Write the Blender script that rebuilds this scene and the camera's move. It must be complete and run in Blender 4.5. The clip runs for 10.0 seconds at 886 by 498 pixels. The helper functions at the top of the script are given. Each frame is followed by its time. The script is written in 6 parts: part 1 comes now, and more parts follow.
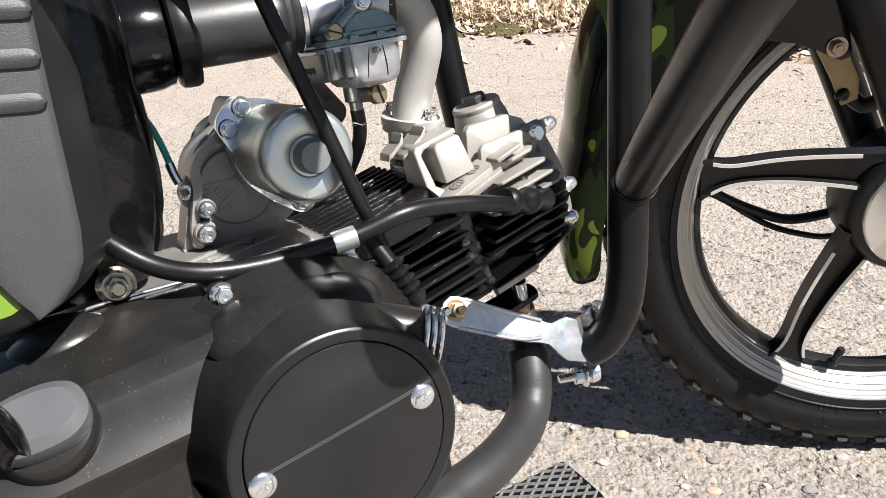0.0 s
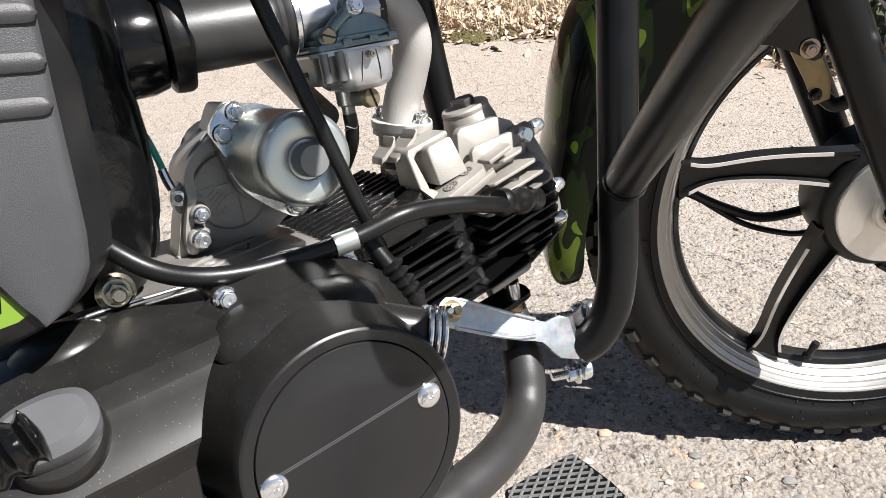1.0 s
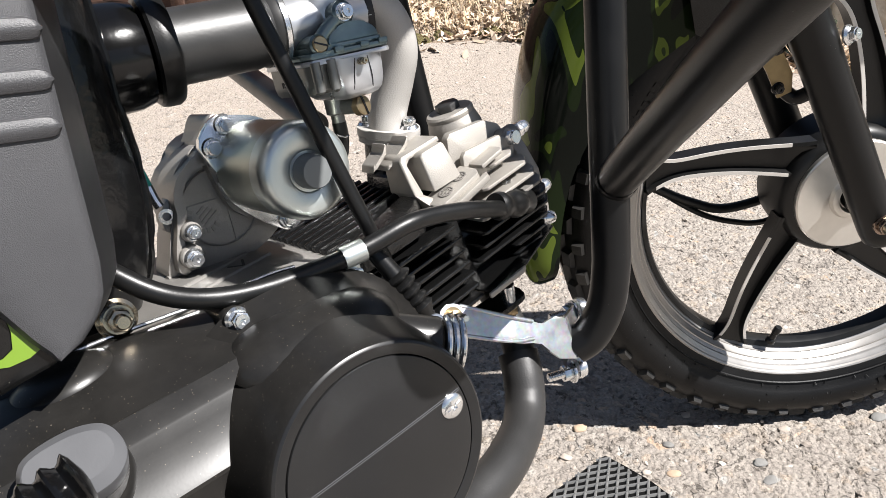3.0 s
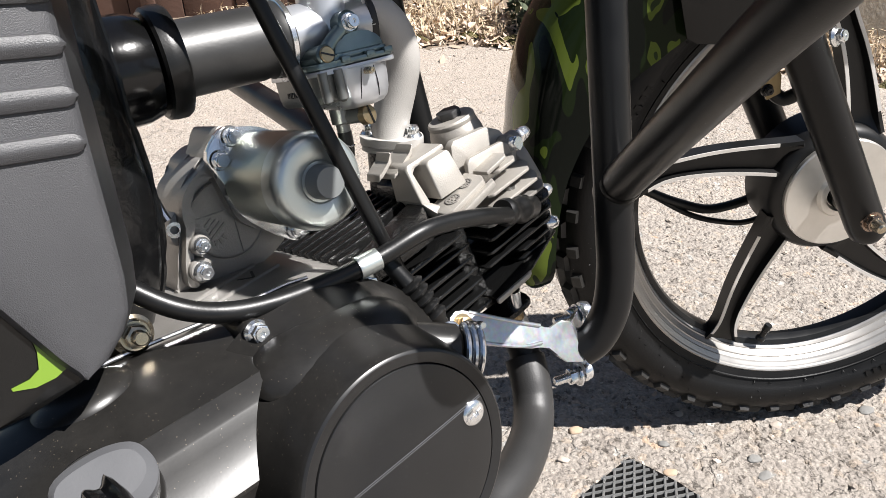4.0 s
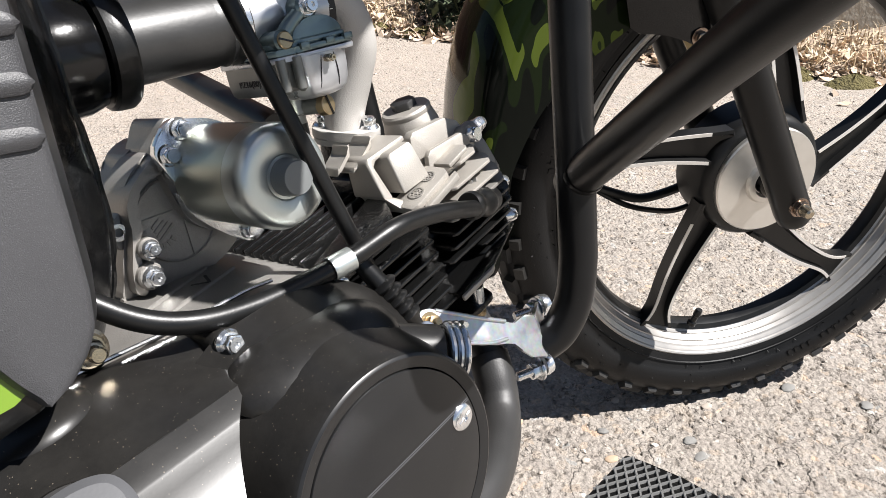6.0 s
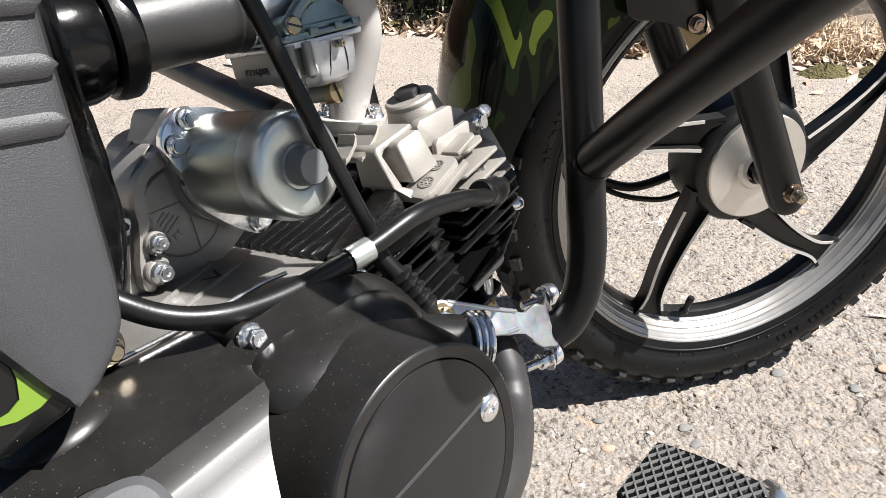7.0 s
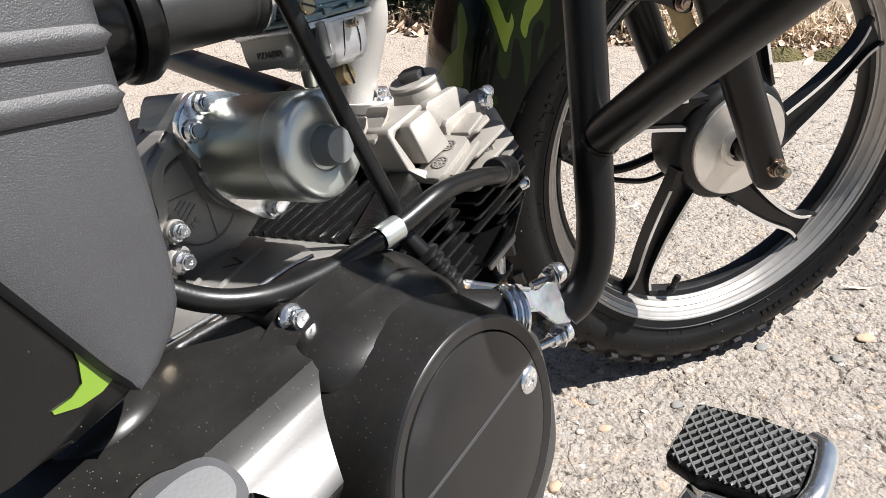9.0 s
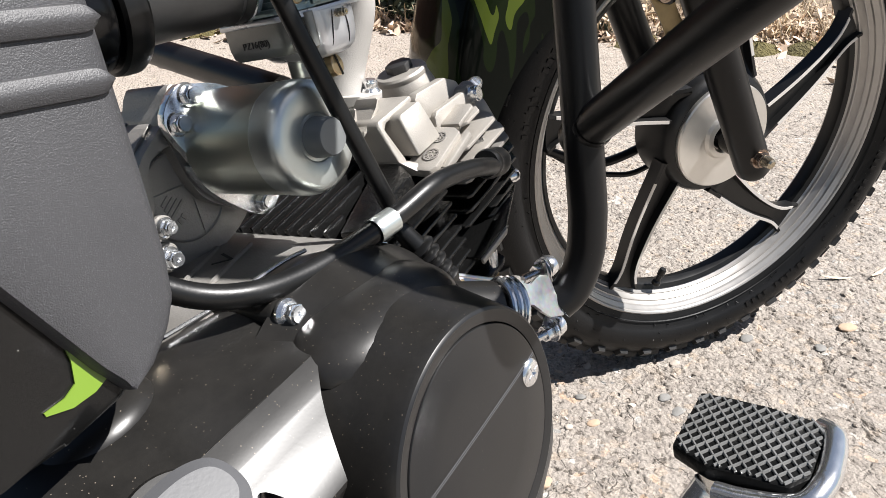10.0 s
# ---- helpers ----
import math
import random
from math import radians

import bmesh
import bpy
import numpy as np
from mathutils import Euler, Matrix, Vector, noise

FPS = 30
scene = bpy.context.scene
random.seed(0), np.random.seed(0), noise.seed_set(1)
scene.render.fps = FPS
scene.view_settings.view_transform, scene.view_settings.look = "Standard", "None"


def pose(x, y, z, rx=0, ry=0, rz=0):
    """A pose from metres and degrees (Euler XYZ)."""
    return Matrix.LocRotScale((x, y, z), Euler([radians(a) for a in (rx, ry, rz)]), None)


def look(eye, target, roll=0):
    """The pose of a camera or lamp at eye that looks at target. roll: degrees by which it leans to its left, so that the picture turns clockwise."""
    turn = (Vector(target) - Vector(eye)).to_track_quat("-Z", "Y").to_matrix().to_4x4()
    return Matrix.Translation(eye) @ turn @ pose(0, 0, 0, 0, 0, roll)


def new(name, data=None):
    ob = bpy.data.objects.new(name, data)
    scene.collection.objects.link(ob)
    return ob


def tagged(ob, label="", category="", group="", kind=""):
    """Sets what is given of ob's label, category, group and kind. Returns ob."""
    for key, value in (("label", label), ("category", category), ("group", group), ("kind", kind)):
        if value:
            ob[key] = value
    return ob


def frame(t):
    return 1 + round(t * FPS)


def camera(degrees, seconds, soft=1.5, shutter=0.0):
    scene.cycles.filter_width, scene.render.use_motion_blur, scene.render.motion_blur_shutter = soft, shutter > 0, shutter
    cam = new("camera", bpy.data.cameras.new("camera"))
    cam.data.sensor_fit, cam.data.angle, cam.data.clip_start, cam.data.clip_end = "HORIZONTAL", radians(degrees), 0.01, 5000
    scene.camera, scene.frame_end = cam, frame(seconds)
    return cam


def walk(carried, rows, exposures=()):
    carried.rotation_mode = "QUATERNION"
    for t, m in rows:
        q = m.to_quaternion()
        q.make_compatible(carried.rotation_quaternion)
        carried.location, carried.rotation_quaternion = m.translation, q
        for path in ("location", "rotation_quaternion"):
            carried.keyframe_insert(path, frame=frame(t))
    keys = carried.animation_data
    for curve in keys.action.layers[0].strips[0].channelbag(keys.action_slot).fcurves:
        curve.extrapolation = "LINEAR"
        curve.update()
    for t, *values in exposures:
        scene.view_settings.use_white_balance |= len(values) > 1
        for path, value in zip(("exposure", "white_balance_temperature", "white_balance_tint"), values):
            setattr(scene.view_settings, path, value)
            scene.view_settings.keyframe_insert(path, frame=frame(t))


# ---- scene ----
# ---------- camera ----------
cam = camera(60.2, 10.0, soft=0.65)
PATH = [
    (0, (0.019, 0.008, 0.619), (-0.004, 1.744, -0.374), -2.1),
    (0.5, (0.01, 0.004, 0.619), (0.029, 1.746, -0.363), -2.0),
    (1, (0.001, 0.003, 0.618), (0.068, 1.747, -0.36), -1.8),
    (1.5, (-0.009, 0.006, 0.618), (0.103, 1.747, -0.36), -1.9),
    (2, (-0.017, 0.009, 0.619), (0.141, 1.745, -0.361), -1.7),
    (2.5, (-0.027, 0.011, 0.619), (0.176, 1.741, -0.363), -1.6),
    (4, (-0.057, 0.016, 0.622), (0.247, 1.738, -0.348), -2.0),
    (4.5, (-0.066, 0.018, 0.623), (0.283, 1.732, -0.347), -1.7),
    (5, (-0.07, 0.025, 0.622), (0.332, 1.725, -0.351), -1.0),
    (5.5, (-0.076, 0.032, 0.617), (0.395, 1.709, -0.366), -0.2),
    (6, (-0.088, 0.042, 0.615), (0.455, 1.693, -0.375), 0.5),
    (7.5, (-0.115, 0.057, 0.606), (0.514, 1.669, -0.395), 0.5),
    (8, (-0.122, 0.058, 0.607), (0.534, 1.661, -0.394), 0.5),
    (8.5, (-0.131, 0.059, 0.604), (0.549, 1.652, -0.397), 0.2),
    (9, (-0.139, 0.063, 0.598), (0.565, 1.644, -0.405), -0.1),
    (9.5, (-0.141, 0.068, 0.596), (0.586, 1.637, -0.41), -0.4),
    (10, (-0.145, 0.071, 0.591), (0.613, 1.627, -0.412), -0.1),
]
walk(cam, [(t, look(eye, target, roll)) for t, eye, target, roll in PATH])

# ---------- world, sun, exposure ----------
SUN = Vector((0.74, -0.40, 1.22)).normalized()
scene.view_settings.exposure = 1.27
world = bpy.data.worlds.new("world")
scene.world = world
world.use_nodes = True
wn = world.node_tree
sky = wn.nodes.new("ShaderNodeTexSky")
sky.sky_type, sky.sun_disc = "NISHITA", False
sky.sun_elevation = math.asin(SUN.z)
sky.sun_rotation = math.atan2(SUN.x, SUN.y)
wn.links.new(sky.outputs[0], wn.nodes["Background"].inputs[0])
wn.nodes["Background"].inputs[1].default_value = 0.033
sun = new("sun", bpy.data.lights.new("sun", "SUN"))
sun.data.energy, sun.data.angle, sun.data.color = 5.0, radians(0.53), (1.0, 0.972, 0.95)
sun.matrix_world = look((0, 0, 5), Vector((0, 0, 5)) - SUN)


# ---------- materials ----------
def material(name, base, rough=0.5, metal=0.0, vary=0.25, scale=40.0, bump=0.0, bump_scale=300.0,
             dark=None, coat=0.0, specks=0.0, speck_colour=(0.4, 0.38, 0.34), rough_vary=0.1, vary2=0.0, spec=0.5, dust=0.0, speck_scale=260):
    m = bpy.data.materials.new(name)
    m.use_nodes = True
    nt = m.node_tree
    b = nt.nodes["Principled BSDF"]
    tc = nt.nodes.new("ShaderNodeTexCoord")
    n1 = nt.nodes.new("ShaderNodeTexNoise")
    n1.inputs["Scale"].default_value, n1.inputs["Detail"].default_value = scale, 6
    nt.links.new(tc.outputs["Object"], n1.inputs["Vector"])
    ramp = nt.nodes.new("ShaderNodeMix")
    ramp.data_type = "RGBA"
    lo = dark or tuple(c * (1 - vary) for c in base)
    hi = tuple(min(1, c * (1 + vary)) for c in base) if not dark else base
    ramp.inputs[6].default_value, ramp.inputs[7].default_value = (*lo, 1), (*hi, 1)
    nt.links.new(n1.outputs["Fac"], ramp.inputs[0])
    colour = ramp.outputs[2]
    n2 = nt.nodes.new("ShaderNodeTexNoise")
    n2.inputs["Scale"].default_value, n2.inputs["Detail"].default_value = bump_scale, 4
    nt.links.new(tc.outputs["Object"], n2.inputs["Vector"])
    if vary2:
        mx = nt.nodes.new("ShaderNodeMix")
        mx.data_type, mx.blend_type = "RGBA", "OVERLAY"
        mx.inputs[0].default_value = vary2
        nt.links.new(colour, mx.inputs[6])
        nt.links.new(n2.outputs["Color"], mx.inputs[7])
        colour = mx.outputs[2]
    if specks:
        vo = nt.nodes.new("ShaderNodeTexVoronoi")
        vo.inputs["Scale"].default_value = speck_scale
        nt.links.new(tc.outputs["Object"], vo.inputs["Vector"])
        gt = nt.nodes.new("ShaderNodeMath")
        gt.operation = "LESS_THAN"
        gt.inputs[1].default_value = specks
        nt.links.new(vo.outputs["Distance"], gt.inputs[0])
        mx2 = nt.nodes.new("ShaderNodeMix")
        mx2.data_type = "RGBA"
        mx2.inputs[7].default_value = (*speck_colour, 1)
        nt.links.new(gt.outputs[0], mx2.inputs[0])
        nt.links.new(colour, mx2.inputs[6])
        colour = mx2.outputs[2]
    if dust:
        nd = nt.nodes.new("ShaderNodeTexNoise")
        nd.inputs["Scale"].default_value, nd.inputs["Detail"].default_value, nd.inputs["Roughness"].default_value = 48, 10, 0.80
        nt.links.new(tc.outputs["Object"], nd.inputs["Vector"])
        dr = nt.nodes.new("ShaderNodeMapRange")
        dr.inputs["From Min"].default_value, dr.inputs["From Max"].default_value = 0.25, 0.78
        dr.inputs["To Max"].default_value = dust
        nt.links.new(nd.outputs["Fac"], dr.inputs["Value"])
        dm = nt.nodes.new("ShaderNodeMix")
        dm.data_type = "RGBA"
        dm.inputs[7].default_value = (0.16, 0.148, 0.134, 1)
        nt.links.new(dr.outputs[0], dm.inputs[0])
        nt.links.new(colour, dm.inputs[6])
        colour = dm.outputs[2]
    nt.links.new(colour, b.inputs["Base Color"])
    mr = nt.nodes.new("ShaderNodeMapRange")
    mr.inputs["To Min"].default_value, mr.inputs["To Max"].default_value = max(0.02, rough - rough_vary), min(1, rough + rough_vary)
    nt.links.new(n1.outputs["Fac"], mr.inputs["Value"])
    nt.links.new(mr.outputs[0], b.inputs["Roughness"])
    b.inputs["Metallic"].default_value = metal
    b.inputs["Specular IOR Level"].default_value = spec
    b.inputs["Coat Weight"].default_value = coat
    if bump:
        bp = nt.nodes.new("ShaderNodeBump")
        bp.inputs["Strength"].default_value, bp.inputs["Distance"].default_value = 1.0, bump
        nt.links.new(n2.outputs["Fac"], bp.inputs["Height"])
        nt.links.new(bp.outputs[0], b.inputs["Normal"])
    return m


BLACK_CASE = material("black_case_paint", (0.0080, 0.0077, 0.0073), 0.31, 0.0, 0.3, 25, 0.000008, 700, specks=0.085, speck_colour=(0.15, 0.125, 0.10), rough_vary=0.07, dust=0.07, spec=0.36, speck_scale=400)
BLACK_DISC = material("black_disc_paint", (0.0088, 0.0088, 0.0092), 0.33, 0.0, 0.25, 22, 0.00001, 700, specks=0.03, speck_colour=(0.2, 0.19, 0.17), rough_vary=0.08, dust=0.02, spec=0.42)
GLOSS_BLACK = material("gloss_black", (0.0035, 0.0035, 0.0037), 0.16, 0.0, 0.3, 60, 0.00012, 160, rough_vary=0.04, spec=0.3)
AIRBOX = material("wrinkled_gloss_black", (0.004, 0.004, 0.0042), 0.2, 0.0, 0.3, 60, 0.0007, 90, rough_vary=0.06, spec=0.36)
BRACKET = material("galvanised_bracket", (0.48, 0.495, 0.51), 0.36, 0.9, 0.3, 60, 0.00012, 300, vary2=0.35)
TUBE_BLACK = material("satin_black_tube", (0.0062, 0.0063, 0.0066), 0.34, 0.0, 0.25, 40, 0.00003, 900, spec=0.24, specks=0.02)
FIN_BLACK = material("black_fin_paint", (0.0045, 0.0045, 0.0045), 0.24, 0.0, 0.3, 60, 0.00040, 520, rough_vary=0.05)
FIN_ROUGH = material("rough_cast_black_paint", (0.0035, 0.0035, 0.0035), 0.2, 0.0, 0.3, 60, 0.0009, 380, rough_vary=0.05)
RUBBER = material("black_rubber", (0.0055, 0.0055, 0.0055), 0.36, 0.0, 0.25, 60, 0.00005, 800, spec=0.36)
TYRE = material("tyre_rubber", (0.0050, 0.0050, 0.0052), 0.44, 0.0, 0.4, 30, 0.0002, 500, spec=0.20, specks=0.03)
TREAD = material("dusty_tread_rubber", (0.008, 0.008, 0.0078), 0.42, 0.0, 0.5, 60, 0.0002, 500, spec=0.35, dust=0.12)
# Pale specks paint the grain's fine sparkle into the colour.
PLASTIC = material("textured_grey_plastic", (0.037, 0.037, 0.0395), 0.46, 0.0, 0.12, 30, 0.00020, 2100, specks=0.25, speck_colour=(0.072, 0.072, 0.076), speck_scale=1700)
# Smooth edge copy of the panel plastic, darkened to paint its turned-away shade.
PLASTIC_EDGE = material("smooth_shade_plastic", (0.0095, 0.0095, 0.010), 0.45, 0.0, 0.15, 40, 0.00003, 900)
GREY_CAP = material("grey_plastic_cap", (0.072, 0.073, 0.077), 0.42, 0.0, 0.12, 40, 0.00003, 800, spec=0.3)
CAST = material("cast_aluminium", (0.355, 0.332, 0.30), 0.52, 0.5, 0.16, 40, 0.0002, 1100)
# Darker casting tone that paints the shade between the head's plates and fins.
HEAD_SHADE = material("shade_dark_casting", (0.075, 0.068, 0.06), 0.6, 0.3, 0.35, 60, 0.0003, 700)
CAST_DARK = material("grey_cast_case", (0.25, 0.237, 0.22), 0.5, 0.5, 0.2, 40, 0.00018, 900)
# Crankcase grey set below the other casting's, standing for shadows across it.
CRANK_GREY = material("shade_grey_crankcase", (0.24, 0.23, 0.215), 0.5, 0.5, 0.25, 40, 0.00018, 900)
CASE_GREY = material("dull_grey_casting", (0.29, 0.275, 0.255), 0.42, 0.5, 0.22, 40, 0.00018, 900)
MANIFOLD = material("blasted_aluminium", (0.43, 0.412, 0.388), 0.6, 0.35, 0.12, 50, 0.0002, 1200)
ZINC = material("zinc_plate", (0.60, 0.635, 0.615), 0.36, 0.92, 0.05, 60, 0.0, 700, rough_vary=0.03)
ZINC_BODY = material("olive_zinc_plate", (0.47, 0.49, 0.43), 0.35, 0.92, 0.08, 30, 0.0, 700, rough_vary=0.03)
GALV = material("galvanised_steel", (0.50, 0.52, 0.54), 0.42, 0.8, 0.25, 50, 0.0001, 400, vary2=0.3)
CHROME = material("bright_bolt", (0.78, 0.79, 0.80), 0.2, 0.95, 0.1, 90, 0.00008, 500)
TUBE_RUBBER = material("satin_intake_rubber", (0.019, 0.019, 0.019), 0.40, 0.0, 0.3, 40, 0.00005, 500, dust=0.05)
OLIVE_PLATE = material("olive_passivated_plate", (0.20, 0.15, 0.075), 0.35, 0.6, 0.5, 70, 0.00003, 500)
END_CAP = material("dull_grey_cap", (0.17, 0.18, 0.18), 0.5, 0.35, 0.1, 60, 0.00003, 600)
NUT_BRONZE = material("bronze_tinted_plating", (0.27, 0.21, 0.17), 0.22, 0.95, 0.3, 90, 0.00005, 500)
YELLOW_ZINC = material("yellow_passivated_nut", (0.42, 0.36, 0.27), 0.22, 0.95, 0.3, 60, 0.00005, 500)
BOWL = material("carburettor_alloy", (0.50, 0.51, 0.53), 0.3, 0.7, 0.1, 60, 0.00005, 500)
BOWL_DARK = material("grey_carburettor_casting", (0.20, 0.20, 0.19), 0.34, 0.6, 0.2, 60, 0.00008, 600)
CARB_TOP = material("iridescent_zinc", (0.17, 0.22, 0.225), 0.3, 0.75, 0.4, 70, 0.00003, 500)
BRASS = material("brass", (0.42, 0.32, 0.19), 0.3, 0.9, 0.25, 90, 0.00004, 600)
RIM = material("machined_rim", (0.36, 0.345, 0.325), 0.37, 0.65, 0.12, 60, 0.00003, 900, rough_vary=0.05)
SPOKE_EDGE = material("machined_spoke_edge", (0.60, 0.575, 0.54), 0.45, 0.3, 0.1, 60, 0.00003, 900)
PLATE = material("brushed_plate", (0.66, 0.64, 0.60), 0.33, 0.85, 0.08, 90, 0.00004, 900)
SPOKE = material("black_spoke", (0.0055, 0.0055, 0.0055), 0.38, 0.0, 0.25, 60, 0.00006, 800, spec=0.36)
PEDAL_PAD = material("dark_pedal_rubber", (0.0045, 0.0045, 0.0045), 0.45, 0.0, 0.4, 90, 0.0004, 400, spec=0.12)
# Pale worn ridge rubber, half metallic to put sun sheen in its colour.
PEDAL_RUBBER = material("worn_sheen_rubber", (0.26, 0.258, 0.25), 0.28, 0.5, 0.4, 60, 0.00008, 700)
MARKER = material("black_marker_ink", (0.006, 0.006, 0.007), 0.5, 0.0, 0.2, 60)
LIME = material("lime_decal", (0.135, 0.222, 0.024), 0.35, 0.0, 0.05, 40)
BODY_BLACK = material("body_plastic", (0.005, 0.005, 0.005), 0.22, 0.0, 0.25, 40, 0.00003, 700, specks=0.04, spec=0.35)
COPPER_WIRE = material("green_wire", (0.05, 0.42, 0.33), 0.4, 0.0, 0.1, 60)


def camo_material():
    m = material("camouflage_fender", (0.006, 0.008, 0.006), 0.10, 0.0, 0.2, 60, 0.00001, 300, rough_vary=0.04, spec=0.08)
    nt = m.node_tree
    b = nt.nodes["Principled BSDF"]
    tc = nt.nodes.new("ShaderNodeTexCoord")
    mp = nt.nodes.new("ShaderNodeMapping")
    mp.inputs["Scale"].default_value = (1.7, 0.62, 0.5)
    mp.inputs["Rotation"].default_value = (0, 0, radians(24))
    nt.links.new(tc.outputs["Object"], mp.inputs[0])
    n = nt.nodes.new("ShaderNodeTexNoise")
    n.inputs["Scale"].default_value, n.inputs["Detail"].default_value, n.inputs["Distortion"].default_value = 26, 1.2, 0.6
    nt.links.new(mp.outputs[0], n.inputs["Vector"])
    r = nt.nodes.new("ShaderNodeValToRGB")
    r.color_ramp.interpolation = "CONSTANT"
    els = r.color_ramp.elements
    els[0].position, els[0].color = 0.0, (0.0035, 0.0045, 0.0035, 1)
    els[1].position, els[1].color = 0.47, (0.0075, 0.0125, 0.0045, 1)
    e = els.new(0.60)
    e.color = (0.070, 0.095, 0.016, 1)
    e = els.new(0.70)
    e.color = (0.016, 0.026, 0.008, 1)
    nt.links.new(n.outputs["Fac"], r.inputs[0])
    nt.links.new(r.outputs[0], b.inputs["Base Color"])
    return m


CAMO = camo_material()


# ---------- mesh tools ----------
def part(name, bm, mat, parent, label="", m=None, smooth=35):
    bmesh.ops.recalc_face_normals(bm, faces=bm.faces)
    me = bpy.data.meshes.new(name)
    bm.to_mesh(me)
    bm.free()
    for mt in (mat if isinstance(mat, (list, tuple)) else [mat]):
        me.materials.append(mt)
    if smooth:
        me.shade_smooth()
        me.set_sharp_from_angle(angle=radians(smooth))
    ob = new(name, me)
    if parent is not None:
        ob.parent = parent
    if m is not None:
        ob.matrix_local = m
    if label:
        tagged(ob, label)
    return ob


def basis(origin, z, x=None):
    z = Vector(z).normalized()
    x = Vector(x) if x is not None else (Vector((0, 0, 1)) if abs(z.z) < 0.9 else Vector((1, 0, 0)))
    x = (x - x.dot(z) * z).normalized()
    y = z.cross(x)
    return Matrix.Translation(Vector(origin)) @ Matrix((x, y, z)).transposed().to_4x4()


def lathe(bm, profile, m=Matrix(), seg=40, mat=0, arc=(0, 360)):
    full = arc[1] - arc[0] >= 360
    n = seg if full else seg + 1
    rings = []
    for r, h in profile:
        if r < 1e-6:
            rings.append([bm.verts.new(m @ Vector((0, 0, h)))])
        else:
            rings.append([bm.verts.new(m @ Vector((r * math.cos(a), r * math.sin(a), h)))
                          for a in (radians(arc[0] + (arc[1] - arc[0]) * i / seg) for i in range(n))])
    for a, b in zip(rings, rings[1:]):
        for i in range(seg):
            j = (i + 1) % n
            if len(a) == 1 and len(b) == 1:
                continue
            if len(a) == 1:
                f = (a[0], b[i], b[j])
            elif len(b) == 1:
                f = (a[i], a[j], b[0])
            else:
                f = (a[i], a[j], b[j], b[i])
            bm.faces.new(f).material_index = mat
    return bm


def smooth_path(pts, n=8):
    pts = [Vector(p) for p in pts]
    ext = [2 * pts[0] - pts[1]] + pts + [2 * pts[-1] - pts[-2]]
    out = []
    for i in range(1, len(ext) - 2):
        p0, p1, p2, p3 = ext[i - 1:i + 3]
        for k in range(n):
            t = k / n
            out.append(0.5 * (2 * p1 + (p2 - p0) * t + (2 * p0 - 5 * p1 + 4 * p2 - p3) * t * t + (3 * p1 - p0 - 3 * p2 + p3) * t ** 3))
    out.append(pts[-1])
    return out


def sweep(bm, pts, radius, seg=16, n=8, mat=0, caps=True):
    path = smooth_path(pts, n) if n > 1 else [Vector(p) for p in pts]
    count = len(path)
    rad = radius if callable(radius) else (lambda s: radius)
    up = None
    rings = []
    for i, p in enumerate(path):
        d = (path[min(i + 1, count - 1)] - path[max(i - 1, 0)]).normalized()
        if up is None:
            up = Vector((0, 0, 1)) if abs(d.z) < 0.9 else Vector((1, 0, 0))
        up = (up - up.dot(d) * d).normalized()
        side = d.cross(up)
        r = rad(i / (count - 1))
        rings.append([bm.verts.new(p + r * (math.cos(a) * up + math.sin(a) * side)) for a in (2 * math.pi * k / seg for k in range(seg))])
    for a, b in zip(rings, rings[1:]):
        for k in range(seg):
            bm.faces.new((a[k], a[(k + 1) % seg], b[(k + 1) % seg], b[k])).material_index = mat
    if caps:
        bm.faces.new(rings[0]).material_index = mat
        bm.faces.new(rings[-1]).material_index = mat
    return bm


def loft(bm, rings, closed=True, caps=True, mat=0):
    vs = [[bm.verts.new(Vector(p)) for p in r] for r in rings]
    n = len(vs[0])
    for a, b in zip(vs, vs[1:]):
        for k in range(n if closed else n - 1):
            bm.faces.new((a[k], a[(k + 1) % n], b[(k + 1) % n], b[k])).material_index = mat
    if caps and closed:
        bm.faces.new(vs[0]).material_index = mat
        bm.faces.new(vs[-1]).material_index = mat
    return bm


def prism(bm, outline, lo, hi, m=Matrix(), bevel=0.0, mat=0):
    """An outline in the local xy plane, from z = lo to hi, its edges rounded."""
    b2 = bmesh.new()
    a = [b2.verts.new((x, y, lo)) for x, y in outline]
    b = [b2.verts.new((x, y, hi)) for x, y in outline]
    n = len(a)
    b2.faces.new(a), b2.faces.new(b)
    for k in range(n):
        b2.faces.new((a[k], a[(k + 1) % n], b[(k + 1) % n], b[k]))
    if bevel:
        bmesh.ops.bevel(b2, geom=b2.edges[:], offset=bevel, segments=2, profile=0.5, affect="EDGES", clamp_overlap=True)
    join(bm, b2, m, mat)
    return bm


def join(bm, other, m=Matrix(), mat=0):
    table = {v: bm.verts.new(m @ v.co) for v in other.verts}
    for f in other.faces:
        try:
            bm.faces.new([table[v] for v in f.verts]).material_index = mat
        except ValueError:
            pass
    other.free()


def block(bm, lo, hi, m=Matrix(), bevel=0.001, mat=0):
    return prism(bm, [(lo[0], lo[1]), (hi[0], lo[1]), (hi[0], hi[1]), (lo[0], hi[1])], lo[2], hi[2], m, bevel, mat)


